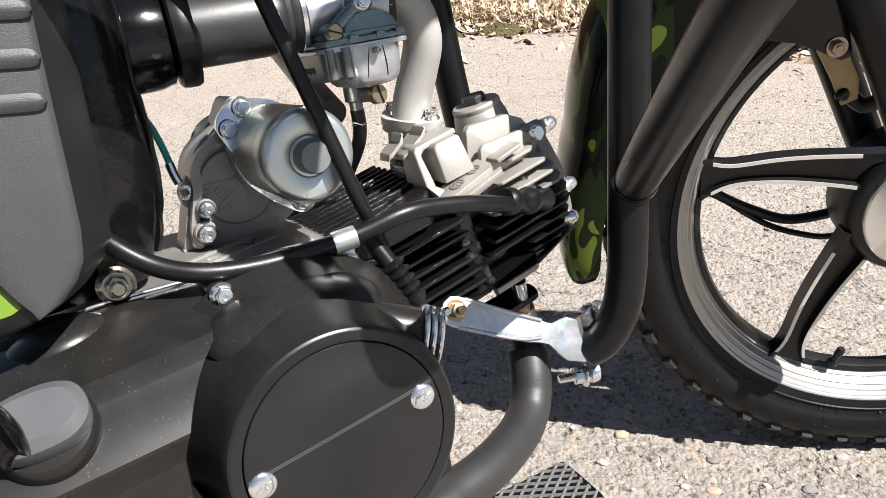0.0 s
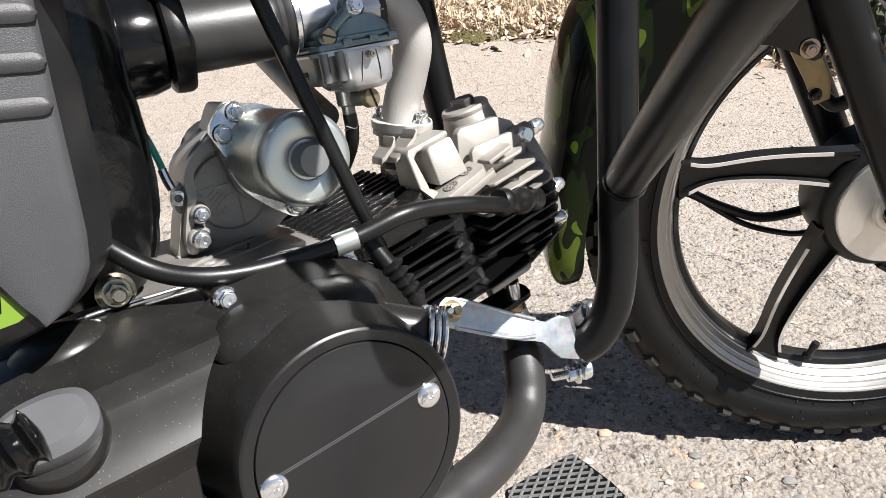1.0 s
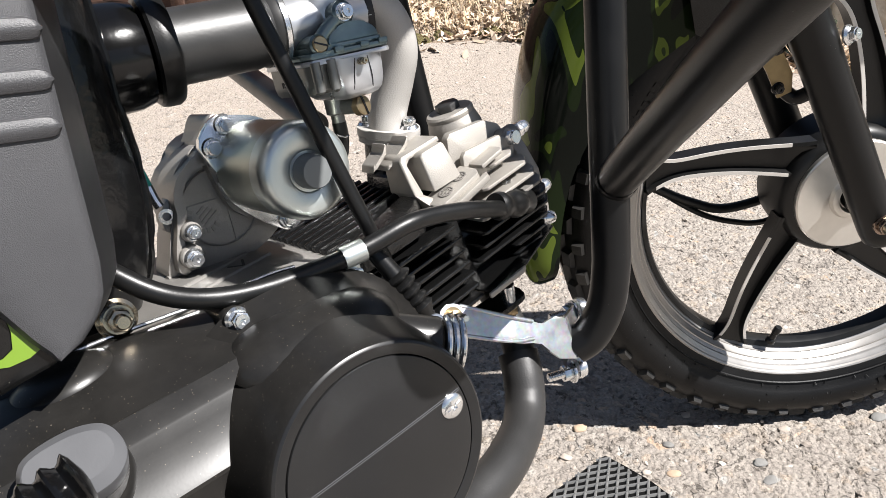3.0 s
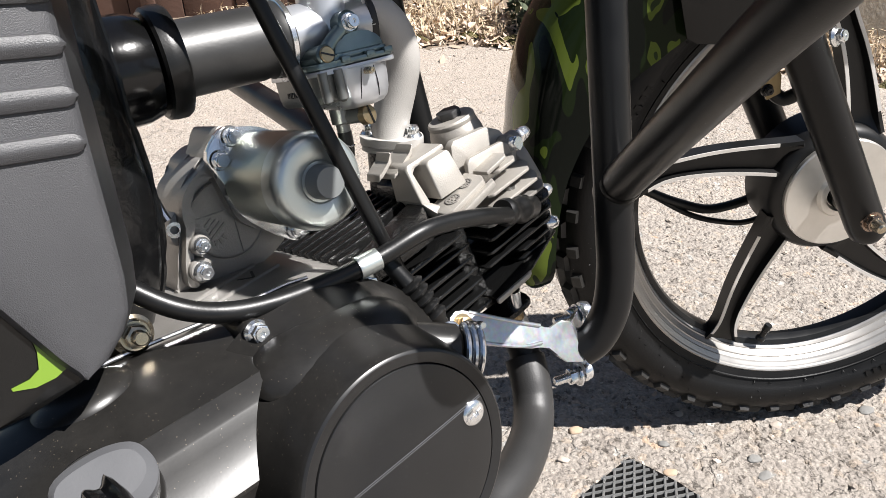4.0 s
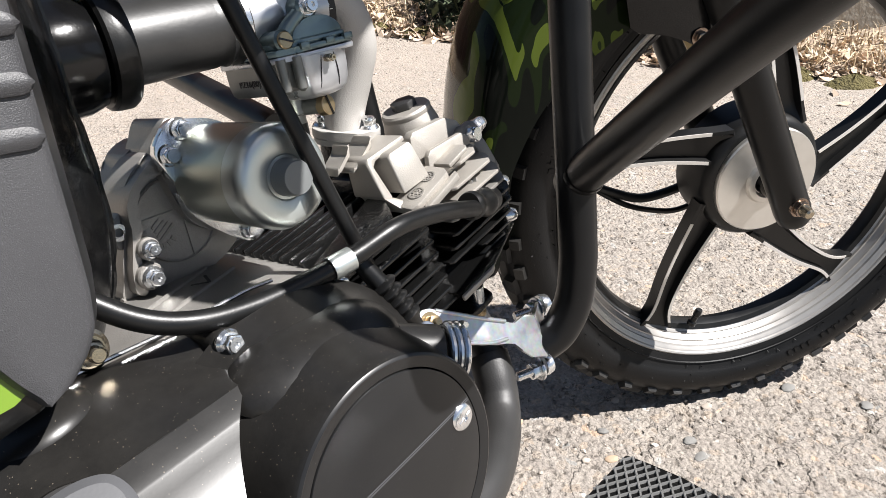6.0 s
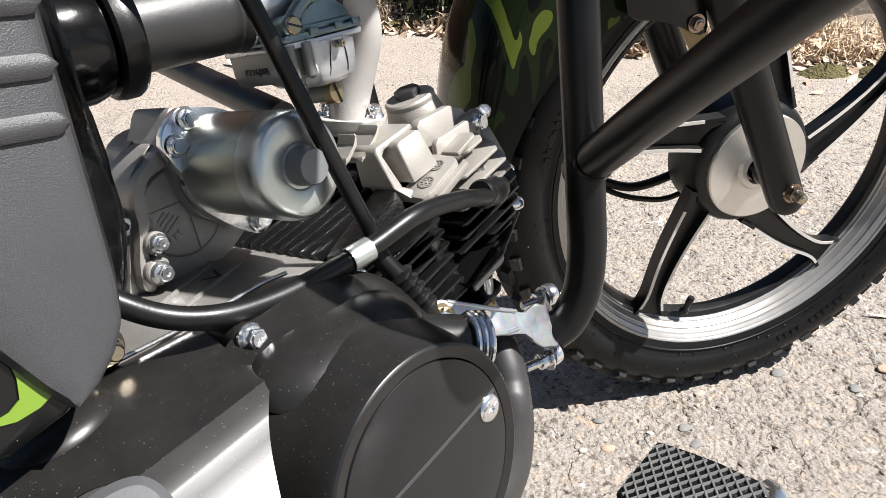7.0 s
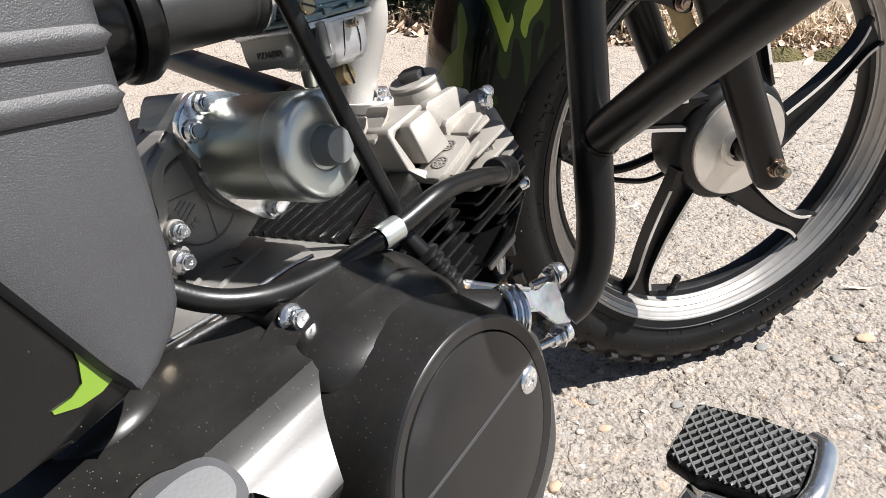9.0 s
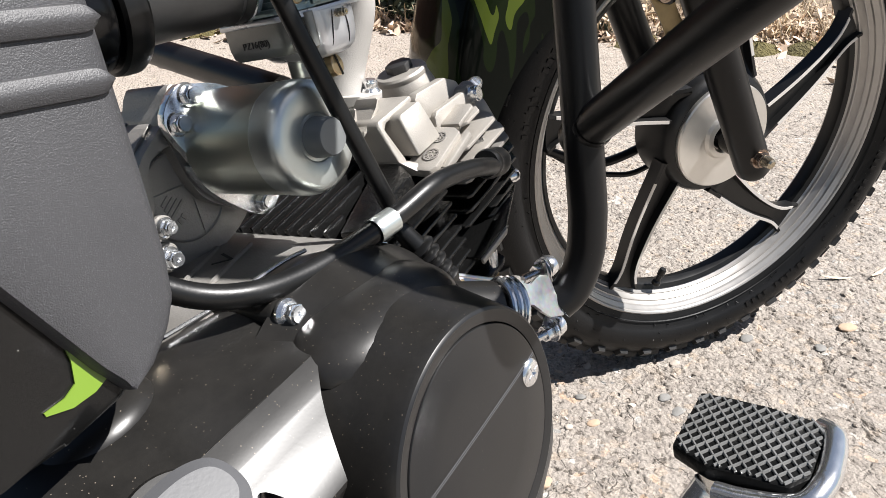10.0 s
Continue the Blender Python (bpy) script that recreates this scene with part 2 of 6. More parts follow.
def oval(pts, n=5):
    """A smooth closed outline through the points."""
    p = [Vector((x, y, 0)) for x, y in pts]
    out = []
    c = len(p)
    for i in range(c):
        p0, p1, p2, p3 = p[i - 1], p[i], p[(i + 1) % c], p[(i + 2) % c]
        for k in range(n):
            t = k / n
            q = 0.5 * (2 * p1 + (p2 - p0) * t + (2 * p0 - 5 * p1 + 4 * p2 - p3) * t * t + (3 * p1 - p0 - 3 * p2 + p3) * t ** 3)
            out.append((q.x, q.y))
    return out


def hexagon(r, a0=0.0):
    return [(r * math.cos(radians(60 * k + a0)), r * math.sin(radians(60 * k + a0))) for k in range(6)]


def bolt(parent, at, way, r=0.006, h=0.005, mat=None, name="bolt", flange=True, cross=True, turn=10, label=""):
    """A flanged hexagon bolt head whose middle lies at the place and looks along the way."""
    bm = bmesh.new()
    m = basis(at, way)
    if flange:
        lathe(bm, [(0, -h * 0.6), (r * 1.35, -h * 0.6), (r * 1.35, -h * 0.35), (r * 1.1, -h * 0.05), (0, -h * 0.05)], m, 24)
    prism(bm, hexagon(r, turn), -h * 0.4, h * 0.75, m, r * 0.1)
    if cross:
        lathe(bm, [(r * 0.78, h * 0.7), (r * 0.72, h * 0.98), (r * 0.3, h * 0.98), (r * 0.16, h * 0.55), (0, h * 0.5)], m, 18)
    else:
        lathe(bm, [(r * 0.8, h * 0.7), (r * 0.74, h * 0.95), (0, h * 1.0)], m, 18)
    return part(name, bm, mat or CHROME, parent, label)


def nut_and_stud(parent, at, way, r=0.006, h=0.006, stud=0.010, mat=None, name="nut", stud_r=None):
    bm = bmesh.new()
    m = basis(at, way)
    sr = stud_r or r * 0.55
    lathe(bm, [(0, -h * 0.55), (r * 1.4, -h * 0.55), (r * 1.4, -h * 0.35), (0, -h * 0.35)], m, 24)
    prism(bm, hexagon(r, 15), -h * 0.35, h * 0.8, m, r * 0.1)
    steps = max(4, int(stud / 0.0012))
    prof = []
    for k in range(steps):
        z = h * 0.8 + stud * k / steps
        prof += [(sr, z), (sr * 0.88, z + stud / steps * 0.5)]
    lathe(bm, prof + [(sr * 0.8, h * 0.8 + stud), (0, h * 0.8 + stud)], m, 16)
    return part(name, bm, mat or CHROME, parent)


# ---------- the leaning motorcycle's own axes: x ahead, y to its left, z up ----------
PSI, PHI = radians(30), radians(14.5)
AX = Vector((math.cos(PSI), math.sin(PSI), 0))
AY0 = Vector((-math.sin(PSI), math.cos(PSI), 0))
AZ = math.cos(PHI) * Vector((0, 0, 1)) + math.sin(PHI) * AY0
AY = math.cos(PHI) * AY0 - math.sin(PHI) * Vector((0, 0, 1))
BIKE = Matrix.Translation((0, 0.36, 0)) @ Matrix((AX, AY, AZ)).transposed().to_4x4()
WU = Vector((0.9981, -0.0614, 0)).normalized()
WV = Vector((0, 0, 1))
WN = WU.cross(WV)
WHEEL = BIKE.inverted() @ (Matrix.Translation((0.4551, 0.6498, 0.2889)) @ Matrix((WU, WV, WN)).transposed().to_4x4()) @ Matrix.Scale(1.0206, 4)

bike = new("motorcycle")
bike.matrix_world = BIKE
bike.empty_display_size = 0.1
tagged(bike, "black and camouflage green light motorcycle parked on asphalt", "motorcycle")
UP = Matrix(((1, 0, 0, 0), (0, 0, -1, 0), (0, 1, 0, 0), (0, 0, 0, 1)))   # local z looks to the right side (-y)

# ---------- ground ----------
def ground_material():
    m = material("old_asphalt", (0.425, 0.371, 0.324), 0.9, 0.0, 0.12, 2.5, 0.0, 300, rough_vary=0.05)
    nt = m.node_tree
    b = nt.nodes["Principled BSDF"]
    base = b.inputs["Base Color"].links[0].from_socket
    tc = nt.nodes.new("ShaderNodeTexCoord")
    # aggregate: stones of two sizes set in grey-brown binder
    vo = nt.nodes.new("ShaderNodeTexVoronoi")
    vo.inputs["Scale"].default_value = 105
    vo2 = nt.nodes.new("ShaderNodeTexVoronoi")
    vo2.inputs["Scale"].default_value = 190
    nz = nt.nodes.new("ShaderNodeTexNoise")
    nz.inputs["Scale"].default_value, nz.inputs["Detail"].default_value, nz.inputs["Roughness"].default_value = 72, 8, 0.68
    crack = nt.nodes.new("ShaderNodeTexVoronoi")
    crack.feature = "DISTANCE_TO_EDGE"
    crack.inputs["Scale"].default_value = 5.4
    warp = nt.nodes.new("ShaderNodeTexNoise")
    warp.inputs["Scale"].default_value, warp.inputs["Detail"].default_value = 14, 6
    add = nt.nodes.new("ShaderNodeMix")
    add.data_type, add.blend_type = "RGBA", "LINEAR_LIGHT"
    add.inputs[0].default_value = 0.07
    for n in (vo, vo2, nz, warp):
        nt.links.new(tc.outputs["Object"], n.inputs["Vector"])
    nt.links.new(tc.outputs["Object"], add.inputs[6])
    nt.links.new(warp.outputs["Color"], add.inputs[7])
    nt.links.new(add.outputs[2], crack.inputs["Vector"])
    # stones: hue from the cell colour; dark noise spots paint the shade in pits
    sep = nt.nodes.new("ShaderNodeSeparateColor")
    nt.links.new(vo.outputs["Color"], sep.inputs[0])
    ramp = nt.nodes.new("ShaderNodeValToRGB")
    cr = ramp.color_ramp
    cr.elements[0].position, cr.elements[0].color = 0.0, (0.24, 0.21, 0.18, 1)
    cr.elements[1].position, cr.elements[1].color = 1.0, (0.50, 0.46, 0.41, 1)
    for p, c in ((0.35, (0.36, 0.325, 0.285, 1)), (0.8, (0.41, 0.37, 0.32, 1)), (0.92, (0.45, 0.36, 0.27, 1))):
        cr.elements.new(p).color = c
    nt.links.new(sep.outputs[0], ramp.inputs[0])
    mix = nt.nodes.new("ShaderNodeMix")
    mix.data_type = "RGBA"
    mix.inputs[0].default_value = 0.55
    nt.links.new(base, mix.inputs[6])
    nt.links.new(ramp.outputs[0], mix.inputs[7])
    mul = nt.nodes.new("ShaderNodeMix")
    mul.data_type, mul.blend_type = "RGBA", "MULTIPLY"
    mul.inputs[0].default_value = 0.70
    r2 = nt.nodes.new("ShaderNodeValToRGB")
    r2.color_ramp.elements[0].position, r2.color_ramp.elements[0].color = 0.390, (0.16, 0.14, 0.12, 1)
    r2.color_ramp.elements[1].position = 0.425
    nt.links.new(nz.outputs["Fac"], r2.inputs[0])
    nt.links.new(mix.outputs[2], mul.inputs[6])
    nt.links.new(r2.outputs[0], mul.inputs[7])
    mul2 = nt.nodes.new("ShaderNodeMix")
    mul2.data_type, mul2.blend_type = "RGBA", "MULTIPLY"
    mul2.inputs[0].default_value = 0.7
    r3 = nt.nodes.new("ShaderNodeValToRGB")
    r3.color_ramp.elements[0].position, r3.color_ramp.elements[0].color = 0.003, (0.07, 0.06, 0.05, 1)
    r3.color_ramp.elements[1].position = 0.011
    nt.links.new(crack.outputs["Distance"], r3.inputs[0])
    gate = nt.nodes.new("ShaderNodeTexNoise")
    gate.inputs["Scale"].default_value = 3.0
    nt.links.new(tc.outputs["Object"], gate.inputs["Vector"])
    gr = nt.nodes.new("ShaderNodeValToRGB")
    gr.color_ramp.elements[0].position, gr.color_ramp.elements[1].position = 0.46, 0.54
    nt.links.new(gate.outputs["Fac"], gr.inputs[0])
    gm = nt.nodes.new("ShaderNodeMath")
    gm.operation = "MULTIPLY"
    gm.inputs[1].default_value = 0.30
    nt.links.new(gr.outputs[0], gm.inputs[0])
    nt.links.new(gm.outputs[0], mul2.inputs[0])
    nt.links.new(mul.outputs[2], mul2.inputs[6])
    nt.links.new(r3.outputs[0], mul2.inputs[7])
    # fine grain, and scattered coloured stones
    fine = nt.nodes.new("ShaderNodeTexNoise")
    fine.inputs["Scale"].default_value, fine.inputs["Detail"].default_value, fine.inputs["Roughness"].default_value = 260, 5, 0.66
    nt.links.new(tc.outputs["Object"], fine.inputs["Vector"])
    fr = nt.nodes.new("ShaderNodeMapRange")
    fr.inputs["From Min"].default_value, fr.inputs["From Max"].default_value = 0.30, 0.70
    fr.inputs["To Min"].default_value, fr.inputs["To Max"].default_value = 0.56, 0.99
    nt.links.new(fine.outputs["Fac"], fr.inputs["Value"])
    grain = nt.nodes.new("ShaderNodeMix")
    grain.data_type, grain.blend_type = "RGBA", "MULTIPLY"
    grain.inputs[0].default_value = 1.0
    nt.links.new(mul2.outputs[2], grain.inputs[6])
    nt.links.new(fr.outputs[0], grain.inputs[7])
    big = nt.nodes.new("ShaderNodeTexVoronoi")
    big.inputs["Scale"].default_value = 62
    nt.links.new(add.outputs[2], big.inputs["Vector"])
    bs = nt.nodes.new("ShaderNodeSeparateColor")
    nt.links.new(big.outputs["Color"], bs.inputs[0])
    rare = nt.nodes.new("ShaderNodeMath")
    rare.operation = "GREATER_THAN"
    rare.inputs[1].default_value = 0.80
    nt.links.new(bs.outputs[0], rare.inputs[0])
    near_mid = nt.nodes.new("ShaderNodeMapRange")
    near_mid.inputs["From Min"].default_value, near_mid.inputs["From Max"].default_value = 0.42, 0.30
    nt.links.new(big.outputs["Distance"], near_mid.inputs["Value"])
    both = nt.nodes.new("ShaderNodeMath")
    both.operation = "MULTIPLY"
    nt.links.new(rare.outputs[0], both.inputs[0])
    nt.links.new(near_mid.outputs[0], both.inputs[1])
    some = nt.nodes.new("ShaderNodeMath")
    some.operation = "MULTIPLY"
    some.inputs[1].default_value = 0.75
    nt.links.new(both.outputs[0], some.inputs[0])
    hue = nt.nodes.new("ShaderNodeValToRGB")
    hue.color_ramp.elements[0].position, hue.color_ramp.elements[0].color = 0.0, (0.48, 0.33, 0.22, 1)
    hue.color_ramp.elements[1].position, hue.color_ramp.elements[1].color = 1.0, (0.60, 0.57, 0.52, 1)
    for p, c in ((0.3, (0.46, 0.36, 0.28, 1)), (0.45, (0.26, 0.26, 0.25, 1)), (0.75, (0.36, 0.35, 0.33, 1))):
        hue.color_ramp.elements.new(p).color = c
    nt.links.new(bs.outputs[1], hue.inputs[0])
    tint = nt.nodes.new("ShaderNodeMix")
    tint.data_type = "RGBA"
    nt.links.new(some.outputs[0], tint.inputs[0])
    nt.links.new(grain.outputs[2], tint.inputs[6])
    nt.links.new(hue.outputs[0], tint.inputs[7])
    # pale dust drifted over the asphalt towards the verge
    xyz = nt.nodes.new("ShaderNodeSeparateXYZ")
    nt.links.new(tc.outputs["Object"], xyz.inputs[0])
    wob = nt.nodes.new("ShaderNodeMath")
    wob.operation = "MULTIPLY_ADD"
    wob.inputs[1].default_value = 1.1
    nt.links.new(warp.outputs["Fac"], wob.inputs[0])
    nt.links.new(xyz.outputs[1], wob.inputs[2])
    drift = nt.nodes.new("ShaderNodeMapRange")
    drift.inputs["From Min"].default_value, drift.inputs["From Max"].default_value = 1.6, 2.5
    drift.inputs["To Max"].default_value = 0.55
    nt.links.new(wob.outputs[0], drift.inputs["Value"])
    dusty = nt.nodes.new("ShaderNodeMix")
    dusty.data_type = "RGBA"
    dusty.inputs[7].default_value = (0.36, 0.305, 0.255, 1)
    nt.links.new(drift.outputs[0], dusty.inputs[0])
    nt.links.new(tint.outputs[2], dusty.inputs[6])
    nt.links.new(dusty.outputs[2], b.inputs["Base Color"])
    # relief
    b1 = nt.nodes.new("ShaderNodeBump")
    b1.inputs["Strength"].default_value, b1.inputs["Distance"].default_value = 1.0, 0.0020
    b1.invert = True
    nt.links.new(vo.outputs["Distance"], b1.inputs["Height"])
    b2 = nt.nodes.new("ShaderNodeBump")
    b2.inputs["Strength"].default_value, b2.inputs["Distance"].default_value = 1.0, 0.0065
    nt.links.new(nz.outputs["Fac"], b2.inputs["Height"])
    nt.links.new(b1.outputs[0], b2.inputs["Normal"])
    b3 = nt.nodes.new("ShaderNodeBump")
    b3.inputs["Strength"].default_value, b3.inputs["Distance"].default_value = 1.0, 0.0024
    b3.invert = True
    nt.links.new(vo2.outputs["Distance"], b3.inputs["Height"])
    nt.links.new(b2.outputs[0], b3.inputs["Normal"])
    b5 = nt.nodes.new("ShaderNodeBump")
    b5.inputs["Strength"].default_value, b5.inputs["Distance"].default_value = 1.0, 0.0018
    nt.links.new(fine.outputs["Fac"], b5.inputs["Height"])
    nt.links.new(b3.outputs[0], b5.inputs["Normal"])
    b4 = nt.nodes.new("ShaderNodeBump")
    b4.inputs["Strength"].default_value, b4.inputs["Distance"].default_value = 1.0, 0.002
    nt.links.new(r3.outputs[0], b4.inputs["Height"])
    nt.links.new(b5.outputs[0], b4.inputs["Normal"])
    nt.links.new(b4.outputs[0], b.inputs["Normal"])
    return m


ASPHALT = ground_material()


def axis_steps(near_lo, near_hi, step, far):
    mid = [near_lo + step * k for k in range(int((near_hi - near_lo) / step) + 1)]
    lo, hi, g = [], [], step
    x = near_lo
    while x > -far:
        g *= 1.35
        x -= g
        lo.append(x)
    x, g = mid[-1], step
    while x < far:
        g *= 1.35
        x += g
        hi.append(x)
    return lo[::-1] + mid + hi


def height(x, y):
    out = max(-0.1 - x, x - 1.1, 0.45 - y, y - 1.25, 0.0)
    near = max(0.0, 1 - out / 0.08)
    return near * (0.0016 * noise.noise((x * 9, y * 9, 0)) + 0.0011 * noise.noise((x * 45, y * 45, 3)) + 0.0005 * noise.noise((x * 110, y * 110, 7)) - 0.0120 * max(0.0, noise.noise((x * 165, y * 165, 11)) - 0.30)) - 0.001


CRACKS = [[(0.630, 0.650), (0.620, 0.629), (0.624, 0.608), (0.625, 0.585), (0.617, 0.559), (0.610, 0.535)],
          [(0.423, 0.640), (0.412, 0.614), (0.400, 0.596), (0.389, 0.568)],
          [(0.540, 0.590), (0.532, 0.563), (0.523, 0.535)],
          [(0.600, 0.535), (0.592, 0.513), (0.577, 0.478), (0.562, 0.454), (0.540, 0.410)],
          [(0.560, 0.565), (0.567, 0.554), (0.575, 0.532)],
          [(0.506, 0.609), (0.509, 0.592)],
          [(0.700, 0.640), (0.690, 0.600), (0.672, 0.560), (0.668, 0.520)],
          [(0.480, 0.560), (0.470, 0.530), (0.455, 0.505)]]


def build_ground():
    xs = axis_steps(-0.1, 1.1, 0.0023, 400)
    ys = axis_steps(0.45, 1.25, 0.0023, 400)
    # open cracks in the worn surface
    px, py = np.meshgrid(np.array(xs), np.array(ys))
    deep = np.zeros_like(px)
    wx = px + 0.0045 * np.sin(py * 260 + 3 * np.sin(px * 170))
    wy = py + 0.0035 * np.sin(px * 310 + 2 * np.sin(py * 140))
    for line in CRACKS:
        for (x0, y0), (x1, y1) in zip(line, line[1:]):
            ux, uy = x1 - x0, y1 - y0
            s = np.clip(((wx - x0) * ux + (wy - y0) * uy) / (ux * ux + uy * uy), 0, 1)
            gap = np.hypot(wx - x0 - s * ux, wy - y0 - s * uy)
            deep = np.maximum(deep, 0.0065 * np.clip(1 - gap / 0.0036, 0, 1) * (0.6 + 0.4 * np.sin(px * 520 + py * 430)))
    verts = [(x, y, height(x, y) - deep[j, i]) for j, y in enumerate(ys) for i, x in enumerate(xs)]
    w = len(xs)
    faces = [(j * w + i, j * w + i + 1, (j + 1) * w + i + 1, (j + 1) * w + i) for j in range(len(ys) - 1) for i in range(w - 1)]
    me = bpy.data.meshes.new("ground")
    me.from_pydata(verts, [], faces)
    me.materials.append(ASPHALT)
    me.shade_smooth()
    ob = new("ground", me)
    tagged(ob, "sunlit worn grey-brown asphalt with cracks and grit", "ground", kind="structure")


build_ground()


def verge_y(x):
    """The far edge of the asphalt."""
    return 2.42 if x < 0.45 else (2.42 - 0.76 * (x - 0.45) if x < 2.2 else 1.09)


# ---------- front wheel ----------
def build_wheel():
    bm = bmesh.new()
    lathe(bm, [(0, -0.045), (0.02, -0.045), (0.022, -0.036), (0.062, -0.038), (0.067, -0.033), (0.067, 0.012), (0.0625, 0.019), (0.0575, 0.022), (0, 0.022)], seg=56)
    hub = part("front_wheel", bm, SPOKE, bike, "black five-spoke alloy wheel with machined rim and knobbly tyre", WHEEL)
    bm = bmesh.new()
    lathe(bm, [(0.0545, 0.020), (0.0561, 0.021), (0.0561, 0.026), (0.0548, 0.0275), (0.024, 0.0275), (0.022, 0.031), (0.018, 0.032), (0.0165, 0.032), (0.014, 0.027), (0, 0.027)], seg=72)
    part("brake_plate", bm, PLATE, hub, "brushed bare metal hub plate")
    bm = bmesh.new()
    lathe(bm, [(0.1940, -0.004), (0.195, -0.020), (0.202, -0.022), (0.217, -0.023), (0.2196, -0.021), (0.2196, 0.0215), (0.2188, 0.0236), (0.2172, 0.0242), (0.2158, 0.0232), (0.2150, 0.0212), (0.2138, 0.0204),
               (0.2118, 0.0180), (0.2108, 0.0172), (0.2104, 0.0150), (0.2078, 0.0118), (0.2066, 0.0116), (0.2060, 0.0098), (0.2026, 0.0050), (0.2014, 0.0046), (0.2006, 0.0022), (0.1976, -0.0006), (0.1940, -0.004)], seg=160)
    part("rim", bm, RIM, hub, "machined silver alloy rim", smooth=22)
    bm = bmesh.new()
    lathe(bm, [(0.1975, -0.0205), (0.1925, -0.017), (0.1912, -0.006), (0.1930, -0.0010), (0.1978, 0.0014)], seg=120)
    part("rim_well", bm, SPOKE, hub, "black painted inner rim")
    # tyre
    bm = bmesh.new()
    prof = []
    for k in range(25):
        a = radians(-128 + 256 * k / 24)
        prof.append((0.2480 + 0.0305 * math.cos(a) * (1.0 if math.cos(a) > 0 else 0.80), 0.0345 * math.sin(a)))
    prof = [(0.2165, -0.0215), (0.2205, -0.0245)] + prof + [(0.2205, 0.0245), (0.2165, 0.0215)]
    lathe(bm, prof, seg=160)
    tyre = part("tyre", bm, TYRE, hub, "black knobbly rubber tyre")
    for r, h in ((0.2262, 0.0270), ):
        bm = bmesh.new()
        lathe(bm, [(r - 0.0008, h), (r, h + 0.0010), (r + 0.0008, h)], seg=140)
        part("sidewall_ridge", bm, TYRE, tyre)
    # tread blocks: five staggered rows
    bm = bmesh.new()
    count = 46
    rnd = random.Random(5)
    for ang, wid, off in ((0, 0.0095, 0.0), (25, 0.0072, 0.5), (-25, 0.0072, 0.5), (50, 0.0058, 0.0), (-50, 0.0058, 0.0)):
        for k in range(count):
            th = 2 * math.pi * (k + off + rnd.uniform(-0.08, 0.08)) / count
            a = radians(ang)
            r = 0.2480 + 0.0301 * math.cos(a)
            h = 0.0341 * math.sin(a)
            m = Matrix.Rotation(th, 4, "Z") @ Matrix.Translation((r, 0, h)) @ Matrix.Rotation(-a, 4, "Y")
            hgt = rnd.uniform(0.0050, 0.0062) if abs(ang) < 40 else rnd.uniform(0.0048, 0.0060)
            lo = (0.0105 if abs(ang) < 40 else 0.0072) * rnd.uniform(0.85, 1.1)
            hi = lo * 0.76
            v = [bm.verts.new(m @ Vector(p)) for p in ((-0.001, -lo, -wid), (-0.001, lo, -wid), (-0.001, lo, wid), (-0.001, -lo, wid),
                                                       (hgt, -hi, -wid * 0.85), (hgt, hi, -wid * 0.85), (hgt, hi, wid * 0.85), (hgt, -hi, wid * 0.85))]
            for f in ((4, 5, 6, 7), (0, 1, 5, 4), (1, 2, 6, 5), (2, 3, 7, 6), (3, 0, 4, 7)):
                bm.faces.new([v[i] for i in f])
    tagged(part("tread", bm, TREAD, hub, smooth=0), kind="stuff")
    # moulding whiskers on the sidewall
    bm = bmesh.new()
    for k in range(150):
        a, r = rnd.uniform(0, 2 * math.pi), rnd.choice((0.2315, 0.2400, 0.2460, 0.2540)) + rnd.uniform(-0.002, 0.002)
        h = 0.0338 * math.sqrt(max(0.05, 1 - ((r - 0.2480) / 0.030) ** 2))
        m = Matrix.Rotation(a, 4, "Z") @ Matrix.Translation((r, 0, h)) @ Matrix.Rotation(rnd.uniform(-0.6, 0.6), 4, "X") @ Matrix.Rotation(rnd.uniform(-0.5, 0.9), 4, "Y")
        lathe(bm, [(0.0006, -0.001), (0.0004, 0.0022), (0, 0.0026)], m, 5)
    tagged(part("rubber_whiskers", bm, TYRE, hub, "tiny rubber moulding whiskers"), kind="stuff")
    # sidewall lettering too small to read: raised bars
    for c0 in (-70, -28, 150):
        bm = bmesh.new()
        for k in range(11):
            a = radians(c0 + 2.1 * k)
            if k in (4, 8):
                continue
            m = Matrix.Rotation(a, 4, "Z") @ Matrix.Translation((0.2410, 0, 0.0330)) @ Matrix.Rotation(radians(-12), 4, "Y")
            block(bm, (-0.0034, -0.0022, 0), (0.0034, 0.0022, 0.0011), m, 0)
        tagged(part("raised_lettering", bm, TYRE, hub, "raised rubber bars of sidewall lettering"), kind="stuff")
    # spokes: curved black webs, each with two machined edges
    for k in range(5):
        bm = bmesh.new()
        rings, e1, e2 = [], [], []
        a0, a1 = radians(-4.5 + 72 * k), radians(29 + 72 * k)
        p0, p1 = Vector((0.054 * math.cos(a0), 0.054 * math.sin(a0), 0)), Vector((0.1985 * math.cos(a1), 0.1985 * math.sin(a1), 0))
        d = (p1 - p0).normalized()
        t = Vector((-d.y, d.x, 0))
        z = Vector((0, 0, 1))
        for i in range(21):
            s = i / 20
            p = p0 + (p1 - p0) * s - t * 0.0068 * math.sin(math.pi * s ** 1.15)
            half = 0.0192 - 0.0082 * min(1, s * 1.35) ** 0.8 + 0.0095 * max(0, (s - 0.80) / 0.20) ** 2
            hi = 0.0175 - 0.0100 * s
            lo = hi - 0.0165
            cut = 0.0090 * min(1, s * 8) * (1 - 0.4 * s)
            lip = 0.0036
